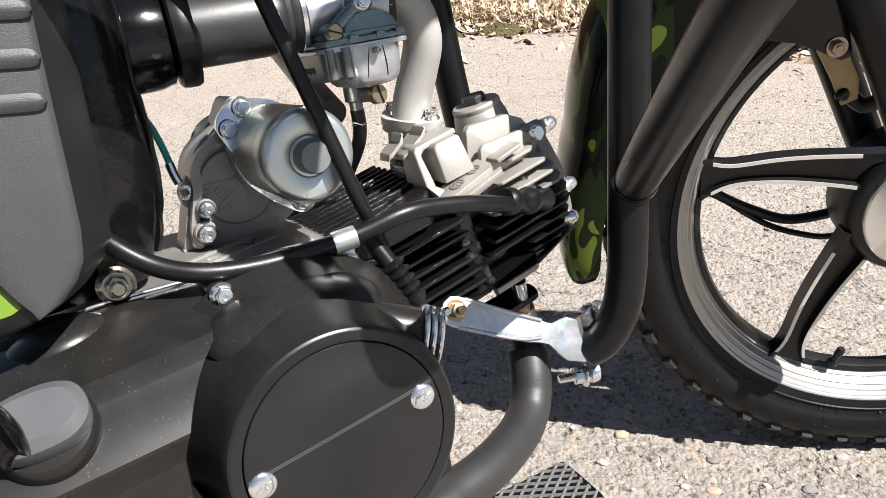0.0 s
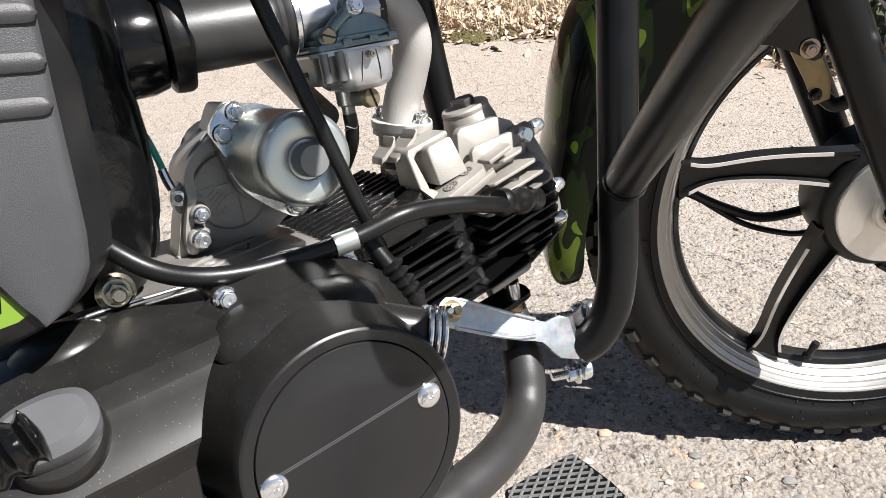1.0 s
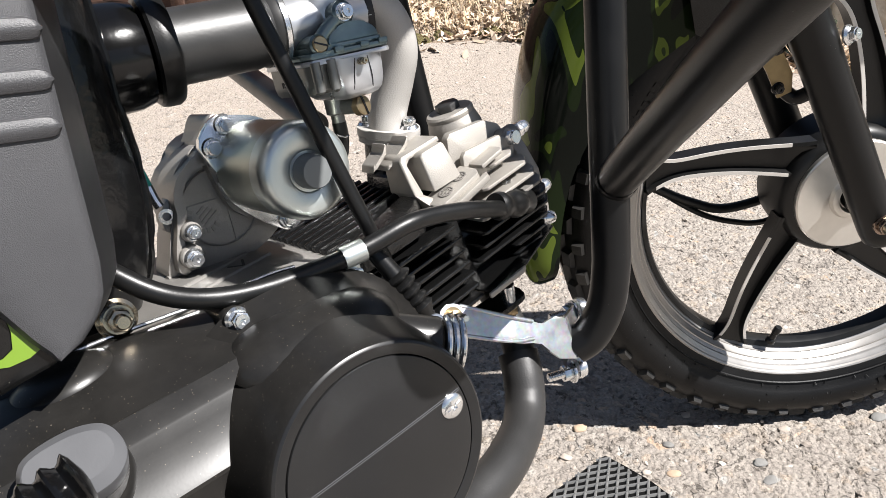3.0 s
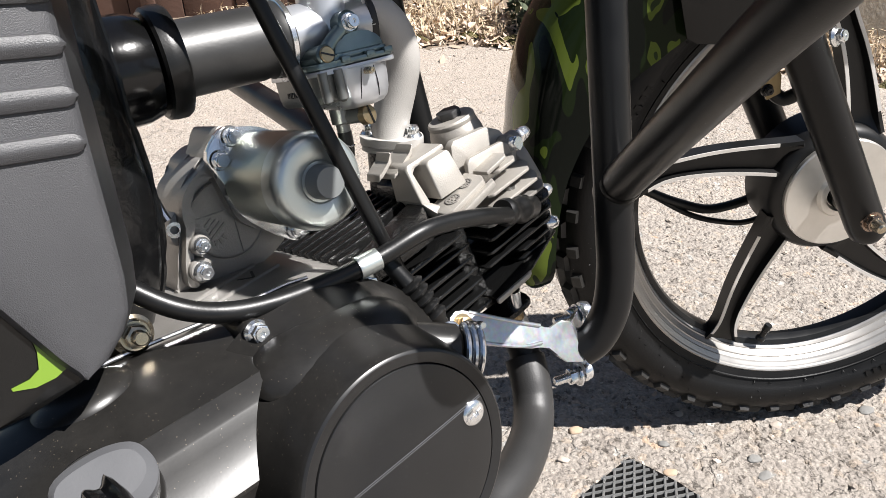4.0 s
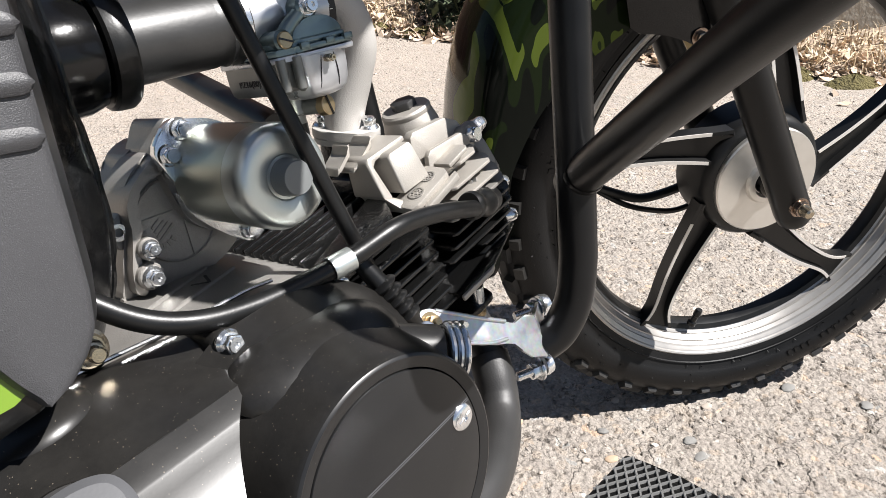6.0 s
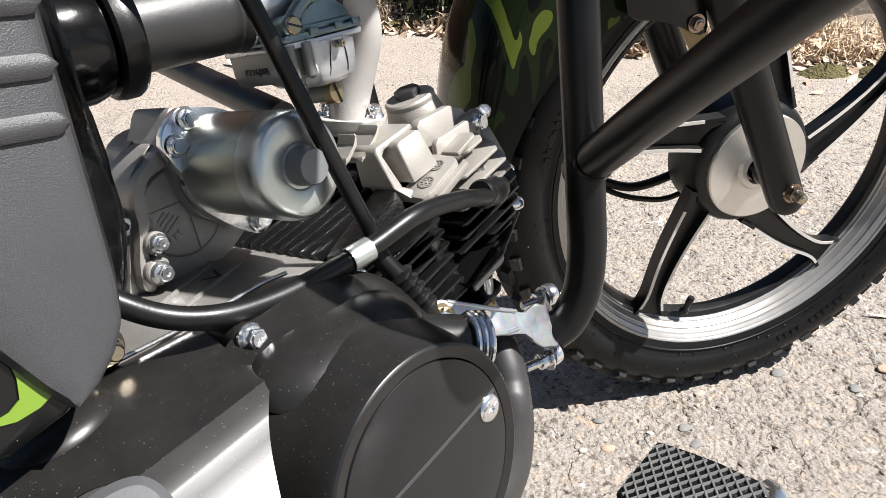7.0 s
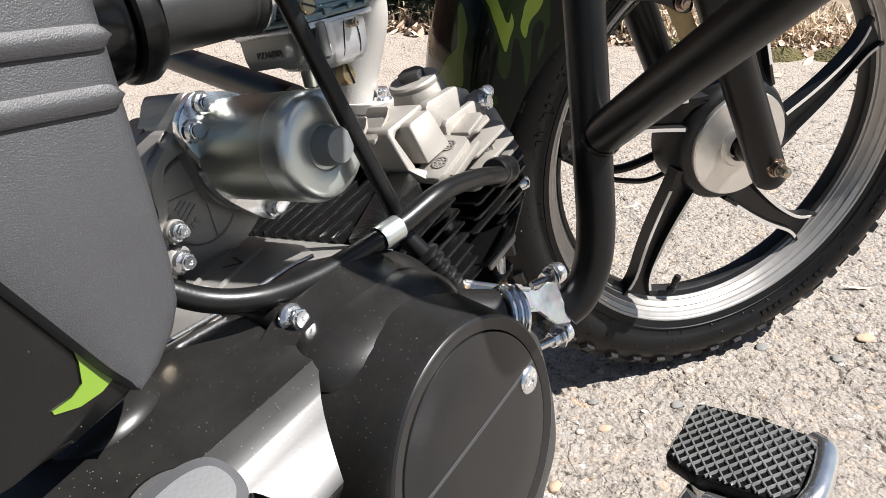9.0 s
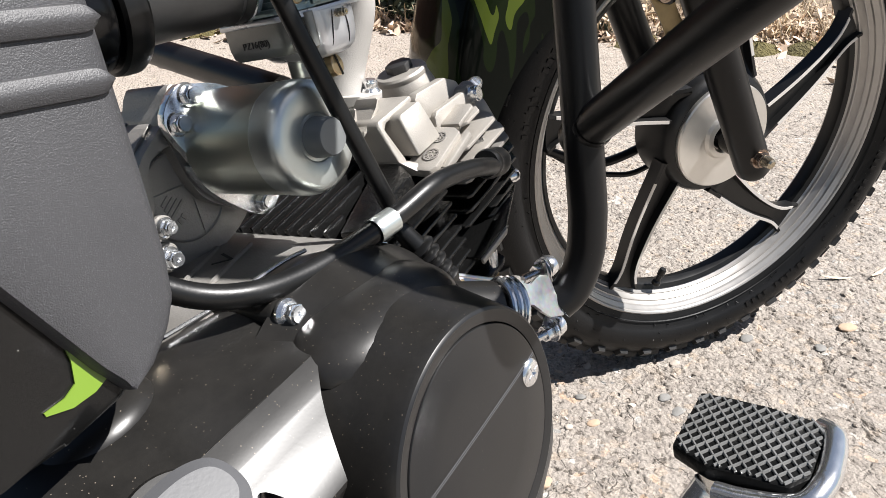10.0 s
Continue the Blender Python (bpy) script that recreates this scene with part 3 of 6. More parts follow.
            rings.append([p - t * half + z * lo, p + t * half + z * lo, p + t * half + z * (hi - 0.0006), p + t * (half - lip) + z * hi,
                          p + t * (half - lip - 0.0018) + z * (hi - cut), p - t * (half - lip - 0.0018) + z * (hi - cut),
                          p - t * (half - lip) + z * hi, p - t * half + z * (hi - 0.0006)])
            e1.append((p + t * (half + 0.0001), p + t * (half - lip + 0.0003), hi + 0.0005))
            e2.append((p - t * (half - lip + 0.0003), p - t * (half + 0.0001), hi + 0.0005))
        loft(bm, rings)
        part("spoke", bm, SPOKE, hub)
        for e in (e1, e2):
            bm = bmesh.new()
            loft(bm, [[a + z * h, b + z * h, b + z * (h - 0.001), a + z * (h - 0.001)] for a, b, h in e[3:20]])
            part("machined_edge", bm, SPOKE_EDGE, hub, "bright machined spoke edge")
    # valve stem
    bm = bmesh.new()
    a = radians(-101.4)
    m = basis((0.189 * math.cos(a), 0.189 * math.sin(a), 0.004), (-math.cos(a), -math.sin(a), 0.20))
    lathe(bm, [(0, 0), (0.0052, 0), (0.0052, 0.004), (0.0036, 0.006), (0.0034, 0.013), (0.0042, 0.014), (0.0042, 0.021), (0.0034, 0.0225), (0, 0.0225)], m, 20)
    part("valve_stem", bm, RUBBER, hub, "black rubber tyre valve with cap")
    return hub


build_wheel()


# ---------- front fork, steered with the wheel ----------
def build_fork():
    for side in (1, -1):
        n = (0.070 if side > 0 else 0.072) * side
        bm = bmesh.new()
        foot = Vector((0.0085, -0.0250, n))
        d = Vector((-0.494, 0.869, 0)).normalized()
        m = basis(foot, d)
        lathe(bm, [(0, 0), (0.012, 0.0), (0.0165, 0.006), (0.0175, 0.016), (0.0178, 0.17), (0.0182, 0.32), (0.0182, 0.335), (0.0165, 0.338), (0.0155, 0.35), (0.0155, 0.70), (0, 0.70)], m, 36)
        leg = part("fork_leg", bm, TUBE_BLACK, bike, "satin black telescopic fork leg", WHEEL)
        bm = bmesh.new()
        at = foot + d * 0.315
        prism(bm, oval([(-0.035, -0.012), (-0.012, -0.021), (0.012, -0.019), (0.012, 0.019), (-0.012, 0.021), (-0.035, 0.012)]), -0.008, 0.010, basis(at, d, (-0.5, -0.3, 0)), 0.002)
        part("fork_bracket", bm, TUBE_BLACK, leg, "black fender bracket collar")
        # stay lug on the leg that holds the fender bracket
        if side > 0:
            bm = bmesh.new()
            sweep(bm, [foot + d * 0.166 + Vector((-0.008, 0.0, -0.010)), foot + d * 0.158 + Vector((-0.022, -0.003, -0.020)), foot + d * 0.160 + Vector((-0.030, 0.000, -0.026))], 0.0062, 16, 6)
            part("stay_lug", bm, TUBE_BLACK, leg, "black welded stay lug")
            bolt(leg, foot + d * 0.210 + Vector((0.02, 0.012, 0.012)), (0.5, 0.3, 0.8), 0.006, 0.006, name="fork_bolt")
        at = Vector((-0.0065, 0.0, n + 0.016 * side))
        bm = bmesh.new()
        mm = basis(at, (0, 0, side))
        lathe(bm, [(0, -0.002), (0.0098, -0.002), (0.0098, 0.002), (0, 0.002)], mm, 24)
        prism(bm, hexagon(0.0080), 0.002, 0.0075, mm, 0.001)
        part("axle_nut", bm, NUT_BRONZE, leg, "bronze-tinted plated axle nut")
        bm = bmesh.new()
        lathe(bm, [(0.0060, 0.0075), (0.0058, 0.012), (0.0048, 0.0165), (0.003, 0.018), (0, 0.018)], mm, 20)
        part("axle_end", bm, YELLOW_ZINC, leg, "yellow passivated axle end")
    # axle
    bm = bmesh.new()
    lathe(bm, [(0, -0.09), (0.0075, -0.09), (0.0075, 0.075), (0, 0.075)], Matrix(), 18)
    lathe(bm, [(0.0135, 0.024), (0.0135, 0.056), (0.0075, 0.057)], Matrix(), 24)
    part("front_axle", bm, GLOSS_BLACK, bike, "dark steel axle with spacer", WHEEL)
    # yellow passivated bracket between fork and fender
    bm = bmesh.new()
    prism(bm, [(-0.148, 0.164), (-0.1440, 0.1575), (-0.1297, 0.1365), (-0.1173, 0.1150), (-0.1060, 0.1205), (-0.1080, 0.1362), (-0.1190, 0.1520), (-0.1230, 0.1660)], 0.0645, 0.0665, Matrix(), 0.0005)
    brk = part("fender_bracket", bm, OLIVE_PLATE, bike, "yellow passivated steel fender bracket", WHEEL)
    bolt(brk, (-0.1185, 0.1240, 0.0680), (0, 0, 1), 0.0040, 0.004, GLOSS_BLACK, name="bracket_bolt")
    # dark lower plate of the fender with a large bronze bolt
    bm = bmesh.new()
    prism(bm, [(-0.1960, 0.1720), (-0.1865, 0.1672), (-0.1616, 0.1655), (-0.1439, 0.1590), (-0.1316, 0.1531), (-0.1259, 0.1518), (-0.1209, 0.1539), (-0.1199, 0.1588), (-0.1267, 0.1798), (-0.1480, 0.2100), (-0.1700, 0.2350), (-0.2100, 0.2200)], 0.0675, 0.0695, Matrix(), 0.0008)
    plate = part("fender_plate", bm, GLOSS_BLACK, bike, "glossy dark lower plate of the fender", WHEEL)
    nut_and_stud(plate, (-0.1320, 0.1620, 0.0720), (0, 0, 1), 0.0056, 0.0040, 0.0014, NUT_BRONZE, "plate_bolt")
    # cables on the far side
    bm = bmesh.new()
    sweep(bm, [(-0.285, 0.10, -0.06), (-0.190, -0.002, -0.060), (-0.1593, -0.0227, -0.060), (-0.121, -0.0405, -0.060), (-0.083, -0.0505, -0.060), (-0.0365, -0.0385, -0.058), (-0.015, -0.02, -0.055)], 0.0052, 12)
    part("brake_cable", bm, RUBBER, bike, "black sheathed front brake cable", WHEEL)
    bm = bmesh.new()
    sweep(bm, [(-0.292, 0.09, -0.06), (-0.185, -0.005, -0.060), (-0.1529, -0.0280, -0.060), (-0.1066, -0.0560, -0.060), (-0.0678, -0.0680, -0.060), (-0.0395, -0.0690, -0.058), (-0.005, -0.055, -0.055)], 0.0032, 12)
    part("speedometer_cable", bm, RUBBER, bike, "thin black speedometer cable", WHEEL)


build_fork()


def build_fender():
    """A deep mudguard round the wheel's back and top, with side skirts and a rounded tail."""
    def along(pts, a):
        for (a0, r0), (a1, r1) in zip(pts, pts[1:]):
            if a >= a1:
                return r0 + (r1 - r0) * max(0.0, min(1.0, (a0 - a) / (a0 - a1)))
        return pts[-1][1]
    crown = [(194, 0.326), (180, 0.328), (167, 0.3320), (159, 0.344), (151, 0.355), (143, 0.358), (45, 0.358)]
    skirt_line = [(194, 0.297), (186, 0.2925), (170, 0.2885), (160, 0.2825), (151, 0.2740), (145, 0.2630), (137, 0.2530), (110, 0.249), (95, 0.262), (60, 0.310), (45, 0.315)]
    bm = bmesh.new()
    rings = []
    steps = 56
    for i in range(steps + 1):
        deg = 193.2 - 148.2 * (i / steps) ** 1.25
        a = radians(deg)
        outer, skirt = along(crown, deg), along(skirt_line, deg)
        tail = math.sqrt(max(0.02, 1 - max(0.0, (deg - 186.5) / 6.8) ** 2))
        mid, deep = 0.5 * (outer + skirt), (outer - skirt) * (0.25 + 0.75 * tail)
        outer, skirt = mid + deep / 2, mid - deep / 2
        w = 0.060 * (0.35 + 0.65 * tail)
        c = Vector((math.cos(a), math.sin(a), 0))
        half = [(skirt, w * 0.97), (skirt + deep * 0.30, w), (skirt + deep * 0.55, w * 0.985), (skirt + deep * 0.72, w * 0.94), (skirt + deep * 0.84, w * 0.85), (skirt + deep * 0.92, w * 0.70), (skirt + deep * 0.97, w * 0.48), (outer, w * 0.18)]
        ring = [c * rr + Vector((0, 0, n)) for rr, n in half + [(r, -k) for r, k in half[::-1]]]
        inner = [c * max(skirt, math.hypot(p.x, p.y) - 0.003) + Vector((0, 0, p.z * 0.95)) for p in ring[::-1]]
        rings.append(ring + inner)
    loft(bm, rings)
    part("front_fender", bm, CAMO, bike, "glossy black front mudguard with green camouflage pattern", WHEEL)


build_fender()


# ---------- engine guard and frame tubes ----------
def tube(name, pts, r, label, mat=None, seg=28, n=10):
    bm = bmesh.new()
    sweep(bm, pts, r, seg, n)
    return part(name, bm, mat or TUBE_BLACK, bike, label)


guard = tube("engine_guard_tube", [(0.185, -0.121, 0.80), (0.172, -0.115, 0.66), (0.158, -0.1085, 0.51), (0.146, -0.103, 0.376), (0.143, -0.101, 0.345), (0.1385, -0.097, 0.321), (0.130, -0.089, 0.302), (0.120, -0.081, 0.2945)],
             0.0126, "satin black steel engine guard down tube")
# Upper loop of the brace runs out of view, routed to cast shadow bands.
tube("engine_guard_brace", [(0.1575, -0.0945, 0.3962), (0.1451, -0.1163, 0.4097), (0.110, -0.178, 0.4479), (0.066, -0.2556, 0.4956), (0.040, -0.302, 0.524), (0.031, -0.320, 0.548), (0.036, -0.322, 0.600), (0.055, -0.314, 0.690), (0.080, -0.302, 0.745), (0.098, -0.300, 0.766), (0.122, -0.300, 0.781), (0.1514, -0.300, 0.7945), (0.200, -0.300, 0.8217), (0.27, -0.28, 0.858), (0.30, -0.16, 0.87)], 0.0129, "satin black diagonal engine guard tube", n=8)
# Sleeve out of view, added to widen the loop's shadow on the carburettor.
bm = bmesh.new()
sweep(bm, [(0.126, -0.300, 0.783), (0.1514, -0.300, 0.7945), (0.200, -0.300, 0.8217), (0.255, -0.288, 0.850)], 0.0205, 24, 6)
part("shade_sleeve", bm, RUBBER, guard, "unseen sleeve added to cast a shadow band on the carburettor")
bm = bmesh.new()
lathe(bm, [(0.0132, 0), (0.0142, 0.0025), (0.0135, 0.006)], basis((0.1490, -0.1095, 0.4055), (-0.436, -0.767, 0.473)), 28)
part("weld_bead", bm, TUBE_BLACK, guard, "rough welded joint")
EXHAUST = material("heat_black", (0.021, 0.0205, 0.0202), 0.46, 0.0, 0.25, 30, 0.00012, 900, specks=0.03, speck_colour=(0.1, 0.095, 0.09), speck_scale=420)

# ---------- crankcase and covers ----------
def top_line(x):
    pts = [(-0.30, 0.36), (-0.25, 0.388), (-0.22, 0.401), (-0.20, 0.406), (-0.16, 0.410), (-0.10, 0.410), (-0.06, 0.4115), (-0.045, 0.409), (-0.030, 0.4030), (-0.018, 0.3910), (-0.010, 0.3740), (-0.0070, 0.350), (-0.0060, 0.310)]
    ext = [pts[0]] + pts + [pts[-1]]
    for i in range(1, len(ext) - 2):
        (xa, za), (x0, z0), (x1, z1), (xb, zb) = ext[i - 1:i + 3]
        if x <= x1:
            h = x1 - x0
            u = max(0.0, min(1.0, (x - x0) / h))
            m0 = (z1 - za) / (x1 - xa) * h if x1 > xa else z1 - z0
            m1 = (zb - z0) / (xb - x0) * h if xb > x0 else z1 - z0
            return (2 * u ** 3 - 3 * u * u + 1) * z0 + (u ** 3 - 2 * u * u + u) * m0 + (3 * u * u - 2 * u ** 3) * z1 + (u ** 3 - u * u) * m1
    return pts[-1][1]


def bevel_edge(x, top):
    """Where the cover's upper face ends and its bevels begin: y, z at x."""
    q = max(0.0, min(1.0, (x + 0.10) / 0.10)) ** 1.5
    e = max(-0.16, min(0.012, x + 0.1063))
    return -0.1165 + 0.03 * e + 0.004 * q, min(0.4008 + 0.088 * e, top - 0.0085) - 0.006 * q


def build_crankcase():
    # middle casting
    bm = bmesh.new()
    side = [(-0.20, 0.30), (-0.20, 0.385), (-0.165, 0.404), (-0.128, 0.404), (-0.112, 0.4095), (-0.045, 0.4085), (-0.020, 0.403), (0.0, 0.385), (0.02, 0.34), (0.02, 0.27), (-0.05, 0.25), (-0.18, 0.26)]
    prism(bm, side, -0.06, 0.075, Matrix(((1, 0, 0, 0), (0, 0, 1, 0), (0, 1, 0, 0), (0, 0, 0, 1))), 0.004)
    case = part("crankcase", bm, CRANK_GREY, bike, "grey cast aluminium crankcase")
    # webs and a ridge on its upper face
    bm = bmesh.new()
    for x0, x1, y in ((-0.105, -0.045, -0.030), (-0.105, -0.052, -0.012), (-0.10, -0.04, 0.02)):
        sweep(bm, [(x0, y - 0.01, 0.4095), (x1, y + 0.02, 0.4085)], 0.0016, 8, 1)
    part("casting_rib", bm, CRANK_GREY, case)
    bm = bmesh.new()
    vm = Matrix.Translation((-0.066, -0.019, 0.4104))
    for (x0, y0), (x1, y1) in (((-0.006, 0.006), (0.001, -0.001)), ((0.001, -0.001), (0.0052, 0.0115))):
        dx, dy = x1 - x0, y1 - y0
        ll = math.hypot(dx, dy)
        nx, ny = -dy / ll * 0.0008, dx / ll * 0.0008
        prism(bm, [(x0 - nx, y0 - ny), (x1 - nx, y1 - ny), (x1 + nx, y1 + ny), (x0 + nx, y0 + ny)], 0, 0.0002, vm)
    part("ink_tick", bm, MARKER, case, "black hand-drawn tick mark")
    # black right-hand cover: sections across the engine
    bm = bmesh.new()
    rings = []
    xs = [-0.27 + 0.264 * i / 64 for i in range(65)]
    for x in xs:
        t = top_line(x)
        q = max(0.0, min(1.0, (x + 0.10) / 0.10)) ** 1.5
        yu, zu = bevel_edge(x, t)
        dome = [tuple(p) for p in smooth_path([(x, -0.056, t - 0.002), (x, -0.070, t + 0.0003), (x, -0.084, t - 0.0018), (x, -0.098, t - 0.0060), (x, yu + 0.0015, zu + 0.0004), (x, yu, zu)], 7)]
        ring = dome + [(x, yu + 0.0002, zu - 0.002), (x, yu + 0.0004, zu - 0.020), (x, -0.118 + 0.004 * q, 0.33), (x, -0.118 + 0.004 * q, 0.27), (x, -0.11, 0.245), (x, -0.056, 0.24)]
        rings.append([(a, b, max(c, 0.24 if k > len(dome) + 1 else 0.262)) for k, (a, b, c) in enumerate(ring)])
    loft(bm, rings)
    # proud slab with two bevels; its front end follows the round boss
    rows = []
    for dy, dz in ((0.0016, -0.0004), (0.0, 0.0), (-0.0006, -0.0005), (-0.0048, -0.0037), (-0.0088, -0.0072), (-0.0095, -0.0079), (-0.0102, -0.0087), (-0.0140, -0.0122), (-0.0177, -0.0158), (-0.0212, -0.0194), (-0.0244, -0.0231), (-0.0274, -0.0270), (-0.0282, -0.0282), (-0.0280, -0.0300), (-0.0262, -0.0335), (-0.0228, -0.0420), (-0.0218, -0.0640), (-0.0160, -0.1300)):
        row = []
        for i in range(41):
            x1 = -0.1063
            for _ in range(12):
                z = bevel_edge(x1, 1.0)[1] + dz
                x1 = -0.0725 - math.sqrt(max(0.0, 0.0698 ** 2 - (z - 0.3410) ** 2))
            x = -0.27 + (x1 + 0.27) * (1 - (1 - i / 40) ** 1.5)
            yu, zu = bevel_edge(x, 1.0)
            row.append((x, yu + dy, zu + dz))
        rows.append(row + [(row[-1][0] + 0.0006, row[-1][1] + 0.0010, row[-1][2]), (row[-1][0] + 0.0012, -0.108, row[-1][2])])
    loft(bm, rows, closed=False, caps=False)
    cover = part("crankcase_cover", bm, BLACK_CASE, bike, "black painted crankcase cover with dust on it", smooth=7.5)
    # clutch boss and its round lid
    cm = basis((-0.0725, 0, 0.3410), (0, -1, 0), (1, 0, 0))
    bm = bmesh.new()
    lathe(bm, [(0.0780, 0.092), (0.0738, 0.100), (0.0700, 0.109), (0.0662, 0.118), (0.0632, 0.1265), (0.0606, 0.1350), (0.0588, 0.1425), (0.0574, 0.1490), (0.0565, 0.1530), (0.0559, 0.1545), (0.0556, 0.1551)], cm, 128)
    part("clutch_boss", bm, BLACK_CASE, cover, "black flared rim round the clutch lid", smooth=25)
    bm = bmesh.new()
    lathe(bm, [(0.0556, 0.1551), (0.0550, 0.1556), (0.0543, 0.1559), (0.0536, 0.1557),
               (0.0500, 0.1552), (0.0493, 0.1549), (0.0491, 0.1538)], cm, 128)
    part("boss_face", bm, BLACK_DISC, cover, "flat black ring round the lid", smooth=25)
    bm = bmesh.new()
    lathe(bm, [(0.0488, 0.150), (0.0487, 0.1548), (0.0484, 0.15525), (0.0478, 0.1554), (0.030, 0.1558), (0, 0.1560)], cm, 128)
    lid = part("clutch_lid", bm, BLACK_DISC, cover, "matt black round clutch lid with a groove across")
    # the groove across the lid: a dark slot, its edge highlights painted as paler lips
    p0, p1 = Vector((-0.0474, 0.0012, 0)), Vector((0.0452, 0.0154, 0))
    d = (p1 - p0).normalized()
    nrm = Vector((-d.y, d.x, 0))
    for off, wide, mat, name in ((-0.0005, 0.00020, GREY_CAP, "groove_glint"), (0.0005, 0.00020, GREY_CAP, "groove_glint"), (0.0, 0.00030, MARKER, "lid_groove")):
        bm = bmesh.new()
        ring = []
        for k in range(9):
            p = p0 + nrm * off + (p1 - p0) * k / 8
            r = p.length
            top = (0.1560 - 0.0002 * r / 0.030 if r < 0.030 else 0.1558 - 0.0004 * (r - 0.030) / 0.0178) + (0.00018 if mat is GREY_CAP else 0.00006)
            ring.append([cm @ (p + nrm * s * wide + Vector((0, 0, h))) for s, h in ((-1, 0.154), (1, 0.154), (1, top), (-1, top))])
        loft(bm, ring)
        part(name, bm, mat, lid, "highlight painted along the groove's edge" if mat is GREY_CAP else "dark slot")
    for at in ((0.0395, 0.0090), (-0.0420, -0.0022)):
        bm = bmesh.new()
        lm = cm @ Matrix.Translation((at[0], at[1], 0.1556))
        lathe(bm, [(0.0064, -0.001), (0.0064, 0.0005), (0.0058, 0.0012), (0.0050, 0.0016), (0.0034, 0.0020), (0.0018, 0.0021), (0.0012, 0.0010), (0, 0.0008)], lm, 28)
        for turn in (20, 110):
            block(bm, (-0.0040, -0.0005, 0.0014), (-0.0012, 0.0005, 0.0023), lm @ Matrix.Rotation(radians(turn), 4, "Z"), 0)
            block(bm, (0.0012, -0.0005, 0.0014), (0.0040, 0.0005, 0.0023), lm @ Matrix.Rotation(radians(turn), 4, "Z"), 0)
        part("lid_screw", bm, CHROME, lid, "bright pan-head screw")
    # cover bolts
    bm = bmesh.new()
    lathe(bm, [(0.0066, -0.052), (0.0066, -0.003), (0.0058, -0.0015), (0, -0.0015)], basis((-0.1012, -0.0950, 0.4092), (0, -1, 0.05)), 28)
    sweep(bm, [(-0.1010, -0.0930, 0.4030), (-0.0985, -0.1010, 0.4015), (-0.0955, -0.1060, 0.3995)], 0.0064, 18, 5)
    prof = [(0.0, -1.0)] + [(math.cos(radians(a)), math.sin(radians(a))) for a in range(-75, 90, 15)] + [(0.0, 1.0)]
    lathe(bm, prof, Matrix.Translation((-0.0935, -0.1040, 0.3985)) @ Matrix.Rotation(radians(55), 4, "Y") @ Matrix.Diagonal((0.0066, 0.0080, 0.0135, 1)), 32)
    lathe(bm, prof, Matrix.Translation((-0.1000, -0.1105, 0.3918)) @ Matrix.Rotation(radians(12), 4, "X") @ Matrix.Diagonal((0.0220, 0.0150, 0.0100, 1)), 48)
    part("cover_lug", bm, BLACK_CASE, cover, "black bolt lug")
    bm = bmesh.new()
    prism(bm, [(-0.0100, -0.0062), (0.0085, -0.0075), (0.0125, 0.0005), (0.0110, 0.0008), (0.0070, -0.0052), (-0.0095, -0.0050)], -0.0008, 0.0030, basis((-0.1000, -0.1052, 0.4055), (0, -1, 0.05), (1, 0, 0)), 0.0003)
    part("locking_tab", bm, GALV, cover, "bent bright locking tab")
    bolt(cover, (-0.1012, -0.0985, 0.4093), (0, -1, 0.05), 0.0046, 0.0050, name="cover_bolt")
    bolt(cover, (-0.0075, -0.100, 0.312), (0.3, -1, 0), 0.0048, 0.004, name="cover_bolt")
    bolt(cover, (-0.0300, -0.0835, 0.4027), (0, -1, 0.1), 0.0046, 0.0042, name="cover_bolt")
    # gasket edge
    bm = bmesh.new()
    sweep(bm, [(x, -0.0575, top_line(x) + 0.0005) for x in xs[14:54:3]], 0.0011, 8, 4)
    part("gasket", bm, CHROME, cover, "bright gasket edge along the cover joint")
    # mounting nut on the frame plate
    bm = bmesh.new()
    m = basis((-0.1435, -0.058, 0.4178), (0, -1, 0.08))
    lathe(bm, [(0, -0.004), (0.0096, -0.004), (0.0098, -0.0022), (0.0080, -0.0010), (0.0080, 0.0005), (0.0070, 0.0016), (0, 0.0016)], m, 32)
    prism(bm, hexagon(0.0060, 12), 0.001, 0.0066, m, 0.0006)
    lathe(bm, [(0.0036, 0.0066), (0.0036, 0.0112), (0.0029, 0.0120), (0, 0.0120)], m, 20)
    part("mounting_nut", bm, YELLOW_ZINC, bike, "bronze-tinted plated engine mounting nut with washers")
    # oil filler cap
    fm = basis((-0.1875, -0.1350, 0.3900), (-0.05, -0.66, 0.75), (1, 0, 0.06))
    bm = bmesh.new()
    lathe(bm, [(0.0222, -0.045), (0.0205, -0.006), (0.0196, -0.0015), (0.0185, 0.0), (0, 0.0)], fm, 48)
    part("filler_neck", bm, BLACK_CASE, cover, "black round filler neck")
    bm = bmesh.new()
    outline = oval([(-0.0185, -0.0070), (-0.0100, -0.0140), (0.0080, -0.0140), (0.0170, -0.0080), (0.0190, 0.0010), (0.0150, 0.0100), (0.0020, 0.0135), (-0.0150, 0.0095)], 6)
    rings = []
    for z, kx, ky, dx in ((0.0002, 0.98, 0.98, 0), (0.0080, 1.0, 1.0, 0), (0.0092, 0.985, 0.98, 0), (0.0120, 0.86, 0.72, -0.0008), (0.0124, 0.83, 0.68, -0.0008)):
        rings.append([fm @ Vector((x * kx + dx, y * ky + 0.0006, z)) for x, y in outline])
    loft(bm, rings)
    part("oil_filler_cap", bm, GREY_CAP, cover, "grey plastic oil filler cap with a grip", smooth=18)
    # kick starter: ribbed rubber over the lever's end
    bm = bmesh.new()
